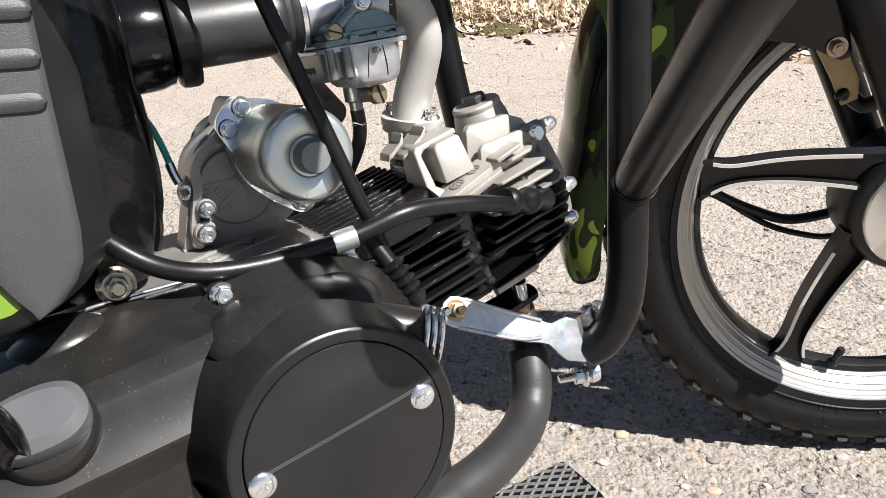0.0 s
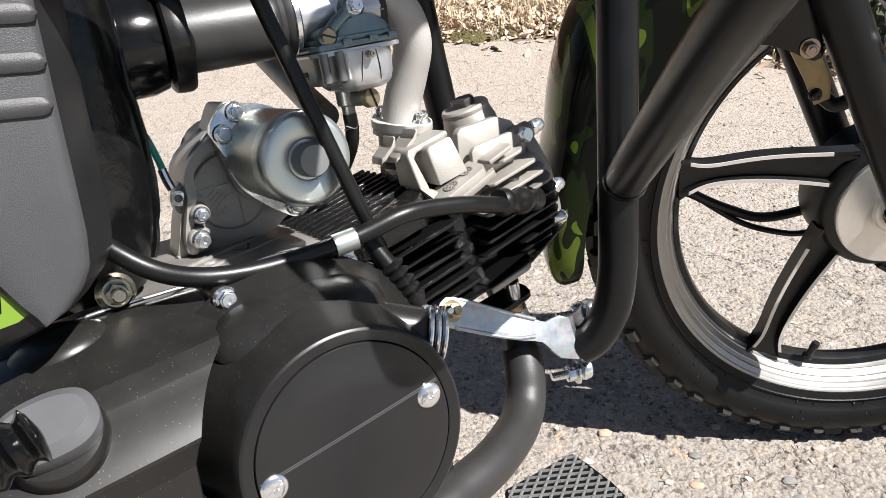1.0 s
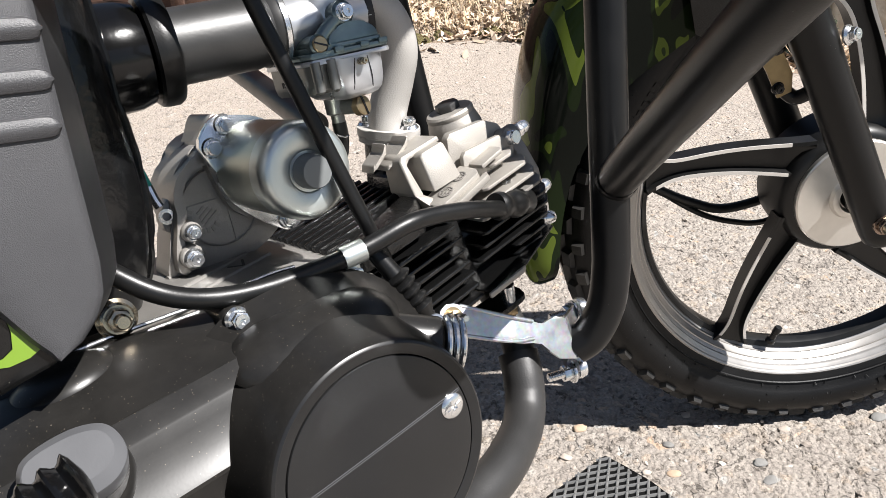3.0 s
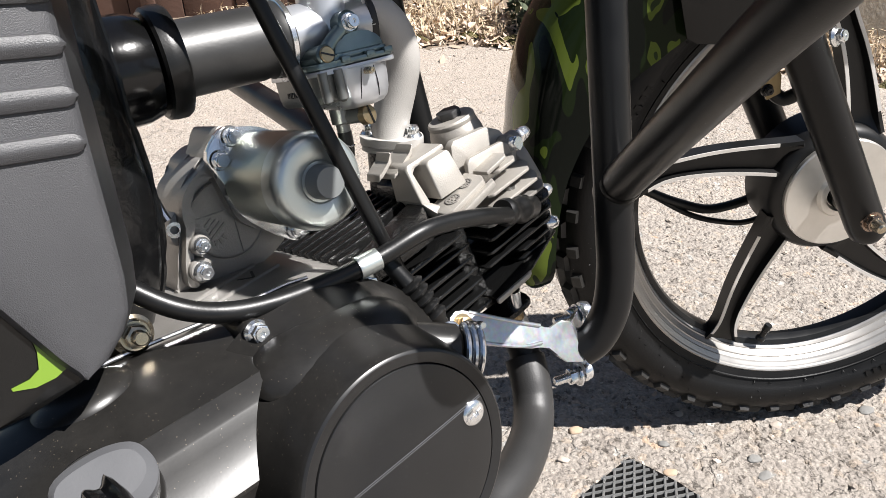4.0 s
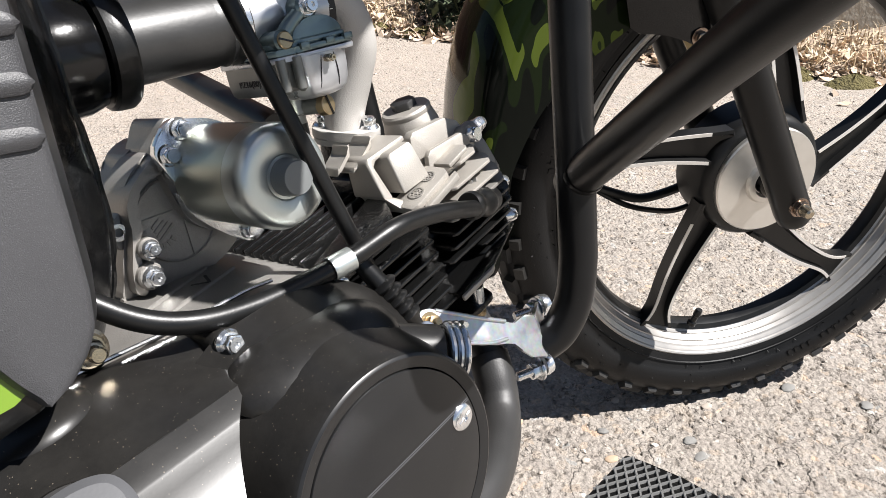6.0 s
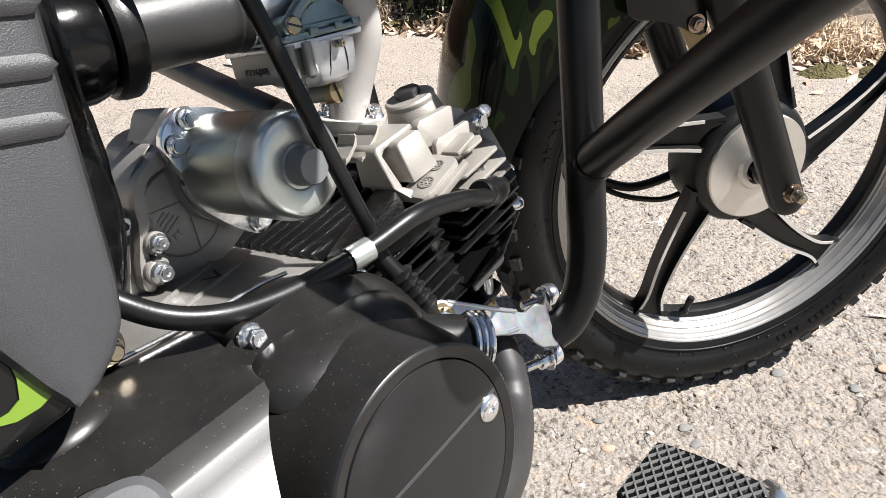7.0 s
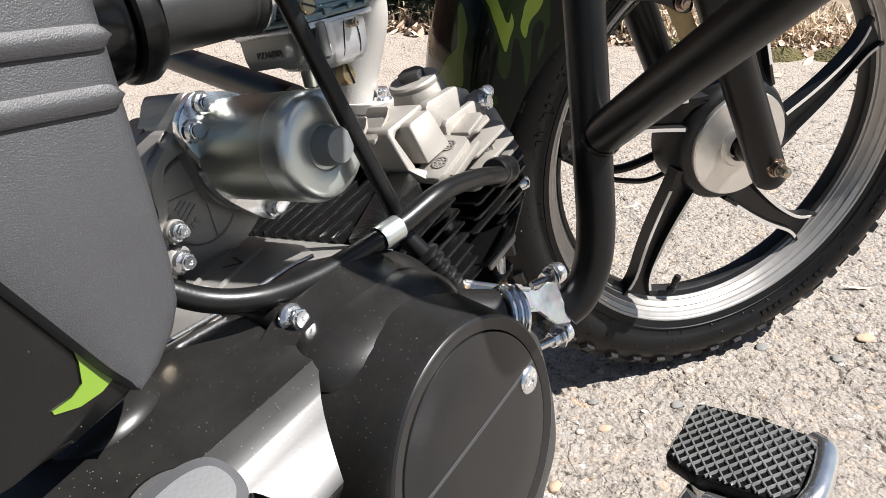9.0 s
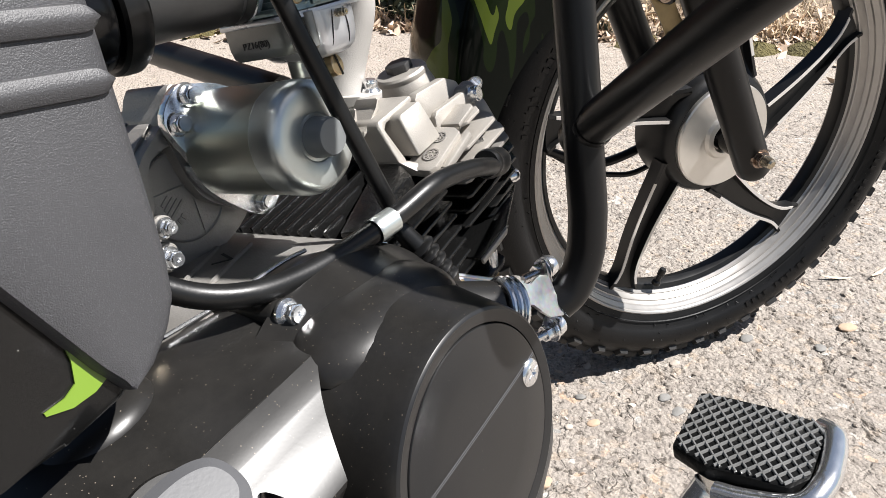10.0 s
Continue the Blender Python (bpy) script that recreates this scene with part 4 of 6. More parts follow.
    pts = [(-0.1885, -0.1935, 0.4165), (-0.205, -0.194, 0.4125), (-0.225, -0.194, 0.410), (-0.26, -0.192, 0.402), (-0.31, -0.185, 0.39)]
    sweep(bm, pts, lambda s: 0.0088 * (0.25 if s < 0.01 else 0.75 if s < 0.03 else 1.0) + 0.0013 * math.sin(s * 60), 22, 16)
    part("kick_starter", bm, GLOSS_BLACK, bike, "gloss black ribbed kick starter rubber")
    # low rounded swelling on the cover's top
    bm = bmesh.new()
    prof = [(0.0, -1.0)] + [(math.cos(radians(a)), math.sin(radians(a))) for a in range(-75, 90, 15)] + [(0.0, 1.0)]
    lathe(bm, prof, Matrix.Translation((-0.176, -0.074, 0.4020)) @ Matrix.Rotation(radians(-8), 4, "Y") @ Matrix.Diagonal((0.026, 0.020, 0.0115, 1)), 40)
    part("cover_swelling", bm, BLACK_CASE, cover, "smooth rounded swelling of the black cover")
    # broad low swelling beside the clutch boss
    bm = bmesh.new()
    lathe(bm, prof, Matrix.Translation((-0.0735, -0.1147, 0.3925)) @ Matrix.Rotation(radians(20), 4, "X") @ Matrix.Diagonal((0.0450, 0.0280, 0.0160, 1)), 64)
    part("cover_swelling", bm, BLACK_CASE, cover, "broad low swelling of the black cover")
    # rounded sprocket cover behind the joint
    bm = bmesh.new()
    prof = [(0.0, -1.0)] + [(math.cos(radians(a)), math.sin(radians(a))) for a in range(-75, 90, 15)] + [(0.0, 1.0)]
    lathe(bm, prof, Matrix.Translation((-0.184, -0.062, 0.3965)) @ Matrix.Rotation(radians(-6), 4, "Y") @ Matrix.Diagonal((0.034, 0.0165, 0.0165, 1)), 40)
    part("sprocket_cover", bm, BLACK_CASE, bike, "rounded gloss black sprocket cover")


build_crankcase()


# ---------- starter motor and its gear case ----------
def build_starter():
    ax = (-0.0350, 0.4602)
    sm = basis((ax[0], 0, ax[1]), (0, -1, 0), (1, 0, 0))
    bm = bmesh.new()
    lathe(bm, [(0, 0.006), (0.0258, 0.006), (0.0262, 0.0065), (0.0262, 0.0075), (0.0262, 0.0528), (0.0259, 0.0532)], sm, 96)
    motor = part("starter_motor", bm, ZINC_BODY, bike, "zinc-plated cylindrical starter motor", smooth=25)
    bm = bmesh.new()
    lathe(bm, [(0.0258, 0.0528), (0.0263, 0.0533), (0.0263, 0.0622), (0.0260, 0.0645), (0.0253, 0.0665), (0.0242, 0.0680), (0.0228, 0.0689), (0.0210, 0.0692), (0.0120, 0.0693), (0.0113, 0.0690), (0.0108, 0.0684), (0, 0.0684)], sm, 96)
    part("end_bell", bm, ZINC, motor, "bright zinc-plated end bell", smooth=25)
    bm = bmesh.new()
    lathe(bm, [(0.0093, 0.068), (0.0093, 0.0715), (0.0090, 0.0722), (0.0088, 0.0772), (0.0080, 0.0787), (0, 0.0791)], sm, 36)
    part("end_cap", bm, END_CAP, motor, "dull grey bearing cap")
    # flange plate with two lugs
    bm = bmesh.new()
    t = (-0.0501 - ax[0], 0.4875 - ax[1])
    t2 = (-0.0601 - ax[0], 0.4767 - ax[1])
    b = (-0.0271 - ax[0], 0.425 - ax[1])
    pts = [(t[0] - 0.0052, t[1] + 0.0052), (t[0] + 0.006, t[1] + 0.0042), (0.006, 0.0268), (0.0250, 0.012), (0.0262, -0.010), (b[0] + 0.016, b[1] + 0.006), (b[0] + 0.004, b[1] - 0.007), (b[0] - 0.009, b[1] - 0.002),
           (-0.0200, -0.0190), (-0.0262, -0.004), (t2[0] + 0.002, t2[1] - 0.020), (t2[0] - 0.007, t2[1] + 0.002)]
    prism(bm, oval(pts, 4), 0.002, 0.0072, sm, 0.001)
    fl = part("flange", bm, CHROME, motor, "bright plated mounting flange")
    for p in (t, t2, b):
        bolt(fl, sm @ Vector((p[0], p[1], 0.0085)), (0, -1, 0), 0.0047, 0.005, name="flange_bolt", cross=False)
    # gear case
    gm = basis((0, 0, 0), (0, -1, 0), (1, 0, 0))
    lug = [(-0.0535, 0.4935), (-0.0465, 0.4922), (-0.030, 0.4870), (-0.012, 0.4775), (-0.006, 0.460), (-0.010, 0.440), (-0.022, 0.424), (-0.034, 0.4245), (-0.050, 0.4335), (-0.0578, 0.4440), (-0.0622, 0.4630), (-0.0640, 0.4755), (-0.0590, 0.4850)]
    bm = bmesh.new()
    prism(bm, oval(lug, 4), -0.036, -0.0005, gm, 0.0016)
    gear = part("starter_gear_case", bm, CASE_GREY, bike, "cast aluminium starter gear case", smooth=40)
    # recessed face, and the foot under it
    body = [(-0.0600, 0.4790), (-0.0680, 0.4760), (-0.0770, 0.4690), (-0.0835, 0.4600), (-0.0865, 0.4510), (-0.0885, 0.4400), (-0.0925, 0.4300), (-0.0955, 0.4200), (-0.0975, 0.4080), (-0.070, 0.4050), (-0.045, 0.4080), (-0.024, 0.4200), (-0.012, 0.4400), (-0.012, 0.4650), (-0.030, 0.4800)]
    bm = bmesh.new()
    prism(bm, oval(body, 4), -0.034, -0.0095, gm, 0.0022)
    part("case_body", bm, CASE_GREY, gear, smooth=40)
    # raised rim that follows the case's edge down to the bolts
    outer = [(-0.0620, 0.4775), (-0.0688, 0.4738), (-0.0768, 0.4682), (-0.0820, 0.4632), (-0.0852, 0.4573), (-0.0866, 0.4504), (-0.0866, 0.4455), (-0.0882, 0.4394), (-0.0905, 0.4320), (-0.0930, 0.4243), (-0.0945, 0.4130)]
    inner = [(-0.0885, 0.4110), (-0.0872, 0.4240), (-0.0868, 0.4330), (-0.0850, 0.4380), (-0.0826, 0.4405), (-0.0806, 0.4461), (-0.0808, 0.4526), (-0.0782, 0.4599), (-0.0728, 0.4655), (-0.0680, 0.4672), (-0.0610, 0.4680)]
    bm = bmesh.new()
    prism(bm, oval(outer + inner, 3), -0.020, -0.0010, gm, 0.0018)
    part("case_wall", bm, CASE_GREY, gear, "raised cast rim", smooth=40)
    # rounded rear cover
    rear = [(-0.0500, 0.4830), (-0.0655, 0.4780), (-0.0700, 0.4715), (-0.0795, 0.4630), (-0.0845, 0.4520), (-0.0850, 0.4420), (-0.0800, 0.4300), (-0.060, 0.4250), (-0.030, 0.4400), (-0.030, 0.4700)]
    bm = bmesh.new()
    prism(bm, oval(rear, 4), -0.054, -0.030, gm, 0.0040)
    part("rear_cover", bm, CASE_GREY, gear, "rounded cast rear cover", smooth=40)
    # ear at the edge where the earth wire is bolted on
    bm = bmesh.new()
    prism(bm, oval([(-0.0840, 0.4530), (-0.0905, 0.4490), (-0.0930, 0.4420), (-0.0915, 0.4350), (-0.0860, 0.4340)], 4), -0.022, -0.012, gm, 0.0016)
    part("bolt_ear", bm, CASE_GREY, gear, smooth=40)
    bm = bmesh.new()
    fm = basis((-0.0597, 0, 0.4410), (0, -1, 0), (1, 0, 0))
    lathe(bm, [(0.0235, -0.010), (0.0235, -0.0080), (0.0228, -0.0074), (0.0220, -0.0080), (0, -0.0080)], fm, 64)
    block(bm, (-0.022, 0.0045, -0.0084), (0.022, 0.0053, -0.0072), fm, 0)
    block(bm, (0.0040, -0.022, -0.0084), (0.0048, 0.004, -0.0072), fm, 0)
    cap = part("bearing_cap", bm, CASE_GREY, gear, "round cast bearing cover with an embossed mark")
    bm = bmesh.new()
    for k in range(9):
        a = radians(150 + 20 * k)
        m = basis((-0.0700, 0.0125, 0.4385), (0, -1, 0), (1, 0, 0)) @ Matrix.Rotation(a, 4, "Z") @ Matrix.Translation((0.0090, 0, 0.0045))
        block(bm, (-0.0016, -0.0009, 0), (0.0016, 0.0009, 0.0006), m, 0)
    for k in range(4):
        m = basis((-0.0700, 0.0125, 0.4385), (0, -1, 0), (1, 0, 0)) @ Matrix.Rotation(radians(35), 4, "Z") @ Matrix.Translation((0.001, -0.004 + 0.0026 * k, 0.0045))
        block(bm, (-0.006 + 0.001 * k, -0.0007, 0), (0.006 - 0.001 * k, 0.0007, 0.0006), m, 0)
    tagged(part("embossed_mark", bm, CAST_DARK, cap, "small embossed bars, not readable"), kind="stuff")
    bm = bmesh.new()
    lathe(bm, [(0.0072, -0.012), (0.0072, 0.0020), (0.0064, 0.0030), (0, 0.0030)], basis((-0.0858, 0, 0.4198), (0, -1, 0), (1, 0, 0)), 28)
    lathe(bm, [(0.0058, -0.012), (0.0058, 0.0020), (0.0050, 0.0030), (0, 0.0030)], basis((-0.0824, 0, 0.4338), (0, -1, 0), (1, 0, 0)), 28)
    part("bolt_boss", bm, CASE_GREY, gear)
    bolt(gear, (-0.0857, -0.0055, 0.4193), (0, -1, 0), 0.0044, 0.005, name="gear_case_bolt")
    bolt(gear, (-0.0824, -0.0055, 0.4338), (0, -1, 0), 0.0037, 0.004, name="gear_case_bolt")
    # earth wire
    bm = bmesh.new()
    sweep(bm, [(-0.108, 0.03, 0.51), (-0.1025, 0.024, 0.496), (-0.0975, 0.018, 0.4827), (-0.0945, 0.015, 0.468), (-0.0936, 0.014, 0.4603)], 0.0021, 10, 6)
    part("earth_wire", bm, COPPER_WIRE, bike, "green earth wire")
    bm = bmesh.new()
    sweep(bm, [(-0.0940, 0.0145, 0.4625), (-0.0930, 0.013, 0.455), (-0.0918, 0.0115, 0.450)], 0.0027, 10, 4)
    lathe(bm, [(0.0024, -0.0008), (0.0046, -0.0008), (0.0046, 0.0008), (0.0024, 0.0008)], basis((-0.0898, 0.0110, 0.4440), (-0.3, -1, 0), (1, 0, 0)), 24)
    part("wire_terminal", bm, CHROME, bike, "crimped ring terminal")


build_starter()


# ---------- cylinder and head: tilted frame, x along the cylinder ----------
TH = radians(13)
HC = Matrix.Translation((0.048, -0.005, 0.385)) @ Matrix.Rotation(-TH, 4, "Y")


def build_cylinder():
    bm = bmesh.new()
    block(bm, (-0.085, -0.040, -0.044), (0.010, 0.044, 0.022), HC, 0.003)
    block(bm, (0.010, -0.046, -0.046), (0.020, 0.045, 0.030), HC, 0.002)
    cyl = part("cylinder", bm, FIN_BLACK, bike, "black painted finned cylinder")
    # flat cast pad in the corner
    bm = bmesh.new()
    prism(bm, [(-0.0600, -0.0560), (-0.0090, -0.0556), (0.0125, -0.0262), (0.0120, -0.0190), (-0.0630, -0.0450)], 0.020, 0.0362, HC, 0.002)
    pad = part("cast_pad", bm, FIN_ROUGH, cyl, "rough black cast pad with a raised mark")
    bm = bmesh.new()
    for x, y, w in ((-0.030, -0.050, 0.004), (-0.024, -0.051, 0.003), (-0.027, -0.047, 0.0035)):
        block(bm, (x - w / 2, y - 0.0006, 0.0360), (x + w / 2, y + 0.0006, 0.0370), HC, 0)
    part("raised_mark", bm, FIN_BLACK, pad)
    y = 0.060
    while y > -0.040:
        x1 = 0.0115 if y > -0.0150 else 0.0115 - (-0.0150 - y) * 2.84
        bm = bmesh.new()
        block(bm, (-0.064, y - 0.0016, 0.014), (x1, y + 0.0016, 0.0372), HC, 0.0010)
        part("cooling_fin", bm, FIN_BLACK, cyl)
        y -= 0.0096
    z = 0.014
    while z > -0.044:
        bm = bmesh.new()
        block(bm, (-0.058, -0.060, z - 0.0013), (0.009, -0.030, z + 0.0013), HC, 0.0009)
        part("cooling_fin", bm, FIN_BLACK, cyl)
        z -= 0.0085


build_cylinder()


def vert_plate(bm, pts, y0, y1, bevel=0.001):
    """An outline in x, z (of the motorcycle) from y0 to y1."""
    prism(bm, pts, -y0, -y1, UP, bevel)


def build_head():
    bm = bmesh.new()
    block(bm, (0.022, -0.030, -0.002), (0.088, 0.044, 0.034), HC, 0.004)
    # Core takes the shade tone, so gaps between the plates read dark.
    head = part("cylinder_head", bm, HEAD_SHADE, bike, "bare cast aluminium cylinder head")
    bm = bmesh.new()
    block(bm, (0.003, -0.033, -0.046), (0.088, 0.044, -0.004), HC, 0.004)
    part("head_base", bm, FIN_BLACK, head, "black painted lower half of the head")
    # front cover plate
    bm = bmesh.new()
    prism(bm, [(-0.036, 0.034), (-0.042, 0.024), (-0.045, 0.006), (-0.045, -0.020), (-0.040, -0.040), (-0.028, -0.050), (0.030, -0.046), (0.044, -0.030), (0.044, 0.028), (0.030, 0.038)], 0.085, 0.096,
          HC @ Matrix(((0, 0, 1, 0), (1, 0, 0, 0), (0, 1, 0, 0), (0, 0, 0, 1))), 0.003)
    part("front_cover", bm, CAST_DARK, head, "cast front cover plate")
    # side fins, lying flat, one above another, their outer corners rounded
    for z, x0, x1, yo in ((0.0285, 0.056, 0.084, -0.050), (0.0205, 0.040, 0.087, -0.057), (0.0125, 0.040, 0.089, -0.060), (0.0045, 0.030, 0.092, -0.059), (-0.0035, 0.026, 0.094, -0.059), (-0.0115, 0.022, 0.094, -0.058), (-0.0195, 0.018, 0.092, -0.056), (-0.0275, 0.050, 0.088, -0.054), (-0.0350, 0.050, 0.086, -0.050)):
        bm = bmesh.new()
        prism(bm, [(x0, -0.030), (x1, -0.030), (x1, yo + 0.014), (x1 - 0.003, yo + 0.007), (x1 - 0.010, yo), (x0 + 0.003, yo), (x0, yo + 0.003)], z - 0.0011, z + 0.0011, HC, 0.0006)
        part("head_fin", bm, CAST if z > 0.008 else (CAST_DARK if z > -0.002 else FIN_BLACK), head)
    # lowest fin with an L-shaped edge
    bm = bmesh.new()
    prism(bm, [(0.010, -0.030), (0.092, -0.030), (0.092, -0.045), (0.044, -0.0630), (0.012, -0.0630)], -0.0385, -0.0365, HC, 0.0008)
    low = part("head_fin", bm, FIN_BLACK, head, "lowest black fin")
    bm = bmesh.new()
    prism(bm, [(0.010, -0.0652), (0.040, -0.0652), (0.045, -0.0628), (0.010, -0.0628)], -0.0400, -0.0362, HC, 0.0008)
    part("turned_edge", bm, CAST, low, "bare metal turned edge")
    # framed lug: thin walls round a dark recess, and a thick raised face
    def slab(bm, quad, back):
        b2 = bmesh.new()
        front = [b2.verts.new(p) for p in quad]
        rear = [b2.verts.new((p[0], back, p[2])) for p in quad]
        b2.faces.new(front), b2.faces.new(rear)
        for k in range(len(quad)):
            b2.faces.new((front[k], front[(k + 1) % len(quad)], rear[(k + 1) % len(quad)], rear[k]))
        bmesh.ops.recalc_face_normals(b2, faces=b2.faces)
        bmesh.ops.bevel(b2, geom=b2.edges[:], offset=0.0011, segments=2, profile=0.5, affect="EDGES", clamp_overlap=True)
        join(bm, b2)
    bm = bmesh.new()
    slab(bm, [(0.0400, -0.0366, 0.4425), (0.0418, -0.0368, 0.4452), (0.0687, -0.0412, 0.4525), (0.0700, -0.0412, 0.4490), (0.0475, -0.0375, 0.4425), (0.0448, -0.0378, 0.4395), (0.0476, -0.0462, 0.4205), (0.0440, -0.0462, 0.4190), (0.0408, -0.0458, 0.4215)], -0.018)
    slab(bm, [(0.0408, -0.0460, 0.4215), (0.0476, -0.0470, 0.4205), (0.0560, -0.0580, 0.4140), (0.0470, -0.0590, 0.4110)], -0.024)
    part("head_lug", bm, CAST, head, "pale cast frame round a dark recess")
    bm = bmesh.new()
    slab(bm, [(0.0500, -0.0452, 0.4435), (0.0520, -0.0455, 0.4458), (0.0655, -0.0485, 0.4495), (0.0672, -0.0488, 0.4478), (0.0722, -0.0540, 0.4265), (0.0515, -0.0520, 0.4215)], -0.020)
    part("lug_face", bm, CAST, head, "pale raised cast face")
    for pts, y0, y1 in (([(0.0360, 0.4375), (0.0372, 0.4412), (0.0520, 0.4505), (0.0538, 0.4560), (0.0554, 0.4552), (0.0535, 0.4490), (0.0390, 0.4398)], -0.010, -0.0290),
                        ([(0.0290, 0.4375), (0.0302, 0.4425), (0.0392, 0.4480), (0.0405, 0.4540), (0.0421, 0.4532), (0.0408, 0.4465), (0.0320, 0.4410)], -0.008, -0.0230)):
        bm = bmesh.new()
        vert_plate(bm, pts, y0, y1, 0.0008)
        part("casting_web", bm, CAST, head)
    # shelf with two round marks
    bm = bmesh.new()
    sh = basis((0.0628, -0.0532, 0.4230), (-0.37, -0.08, 0.925), (0.925, 0, 0.37))
    prism(bm, [(-0.0195, -0.0085), (-0.0150, -0.0110), (0.0150, -0.0110), (0.0185, -0.0060), (0.0185, 0.0095), (-0.0190, 0.0095)], -0.0055, 0.0, sh, 0.0010)
    prism(bm, [(-0.0120, -0.0150), (0.0190, -0.0150), (0.0215, -0.0105), (-0.0120, -0.0105)], -0.0085, -0.0035, sh, 0.0010)
    shelf = part("head_shelf", bm, CAST, head, "cast shelf with two embossed rings")
    bm = bmesh.new()
    for cx, cy, r in ((-0.0065, -0.0030, 0.0050), (0.0085, -0.0005, 0.0046)):
        lathe(bm, [(r, -0.0002), (r, 0.0007), (r - 0.0009, 0.0007), (r - 0.0009, -0.0002)], sh @ Matrix.Translation((cx, cy, 0)), 28)
        for k in range(8):
            a = 2 * math.pi * k / 8
            block(bm, (-0.0007, -0.0005, -0.0002), (0.0007, 0.0005, 0.0007), sh @ Matrix.Translation((cx + (r - 0.0021) * math.cos(a), cy + (r - 0.0021) * math.sin(a), 0)) @ Matrix.Rotation(a, 4, "Z"), 0)
        block(bm, (-0.0013, -0.0005, -0.0002), (0.0013, 0.0005, 0.0007), sh @ Matrix.Translation((cx, cy, 0)) @ Matrix.Rotation(0.6, 4, "Z"), 0)
    part("embossed_ring", bm, CAST_DARK, shelf)
    # upright plates in steps
    for pts, y0, y1 in (([(0.0760, 0.400), (0.0800, 0.4470), (0.0830, 0.4500), (0.1120, 0.4520), (0.1240, 0.4470), (0.1300, 0.4380), (0.1300, 0.400)], -0.0280, -0.0350),
                        ([(0.0800, 0.400), (0.0830, 0.4350), (0.0860, 0.4380), (0.1150, 0.4415), (0.1250, 0.4360), (0.1300, 0.4250), (0.1300, 0.400)], -0.0400, -0.0445)):
        bm = bmesh.new()
        vert_plate(bm, pts, y0, y1, 0.0014)
        part("head_plate", bm, CAST, head)
    bm = bmesh.new()
    tb = basis((0.0965, -0.0495, 0.4318), (-0.33, 0.0, 0.94), (0.94, 0, 0.33))
    prism(bm, [(-0.0105, -0.0082), (0.0080, -0.0082), (0.0105, -0.0055), (0.0105, 0.0060), (-0.0105, 0.0060)], -0.0018, 0.0012, tb, 0.0008)
    part("head_tab", bm, CAST, head)
    # valve cap on its round tower
    tm = HC @ Matrix.Translation((0.0735, -0.002, 0))
    bm = bmesh.new()
    lathe(bm, [(0.0205, 0.026), (0.0188, 0.0480), (0.0172, 0.0540), (0.0166, 0.0560), (0.0168, 0.0563), (0.0168, 0.0588), (0.0158, 0.0602), (0, 0.0605)], tm, 44)
    tower = part("valve_tower", bm, CAST, head, "round cast valve cap tower")
    bm = bmesh.new()
    prism(bm, hexagon(0.0088, 8), 0.0602, 0.0655, tm, 0.0008)
    part("valve_cap", bm, EXHAUST, tower, "dark grey hexagonal valve cap")
    # intake flange
    im = basis((0.0600, 0.001, 0.4535), (0.02, -0.22, 0.95), (0.54, -0.82, -0.2))
    bm = bmesh.new()
    prism(bm, oval([(-0.0205, -0.0045), (-0.012, -0.0120), (0.010, -0.0125), (0.0205, -0.0050), (0.0205, 0.0050), (0.010, 0.0125), (-0.012, 0.0120), (-0.0205, 0.0045)]), 0.0012, 0.0068, im, 0.0008)
    prism(bm, oval([(-0.0198, -0.0045), (-0.012, -0.0112), (0.010, -0.0118), (0.0198, -0.0050), (0.0198, 0.0050), (0.010, 0.0118), (-0.012, 0.0112), (-0.0198, 0.0045)]), -0.0030, 0.0008, im, 0.0006)
    part("intake_flange", bm, MANIFOLD, head, "oval intake flange")
    bm = bmesh.new()
    prism(bm, oval([(-0.0150, -0.006), (0, -0.0105), (0.0150, -0.006), (0.0150, 0.006), (0, 0.0105), (-0.0150, 0.006)]), -0.036, -0.0028, im, 0.001)
    block(bm, (0.005, -0.016, -0.010), (0.024, 0.014, 0.046), HC, 0.005)
    part("intake_port", bm, FIN_BLACK, head, "black painted intake port wall")
    for s in (1, -1):
        bolt(head, im @ Vector((0.0150 * s, 0, 0.0090)), im.to_3x3() @ Vector((0, 0, 1)), 0.0045, 0.0050, name="intake_bolt", cross=False)
    # nuts on the front cover
    fw = HC.to_3x3() @ Vector((1, 0, 0))
    for at, way, dome in (((0.1250, -0.0430, 0.4370), (0.15, -1, 0.1), False), ((0.1385, -0.0335, 0.4375), fw, True), ((0.1450, -0.0400, 0.3945), fw, True), ((0.1370, -0.0465, 0.3770), (0.6, -0.7, 0), True)):
        bm = bmesh.new()
        m = basis(at, way)
        lathe(bm, [(0, -0.016), (0.0070, -0.016), (0.0070, -0.0020), (0.0064, -0.0006), (0, -0.0006)], m, 24)
        part("nut_boss", bm, CAST_DARK, head)
        bm = bmesh.new()
        prism(bm, hexagon(0.0056, 20), -0.0006, 0.0052, m, 0.0006)
        if dome:
            lathe(bm, [(0.0050, 0.005), (0.0048, 0.0085), (0.0036, 0.0112), (0, 0.0124)], m, 20)
        else:
            lathe(bm, [(0.0046, 0.005), (0.0042, 0.0062), (0, 0.0062)], m, 20)
        part("head_nut", bm, CHROME, head, "bright plated head nut")
    bm = bmesh.new()
    pmx = basis((0.1065, -0.0540, 0.4065), (0.55, -0.75, 0.35))
    prism(bm, hexagon(0.0075, 12), -0.006, 0.0035, pmx, 0.0008)
    lathe(bm, [(0.0060, 0.003), (0.0056, 0.0060), (0, 0.0065)], pmx, 24)
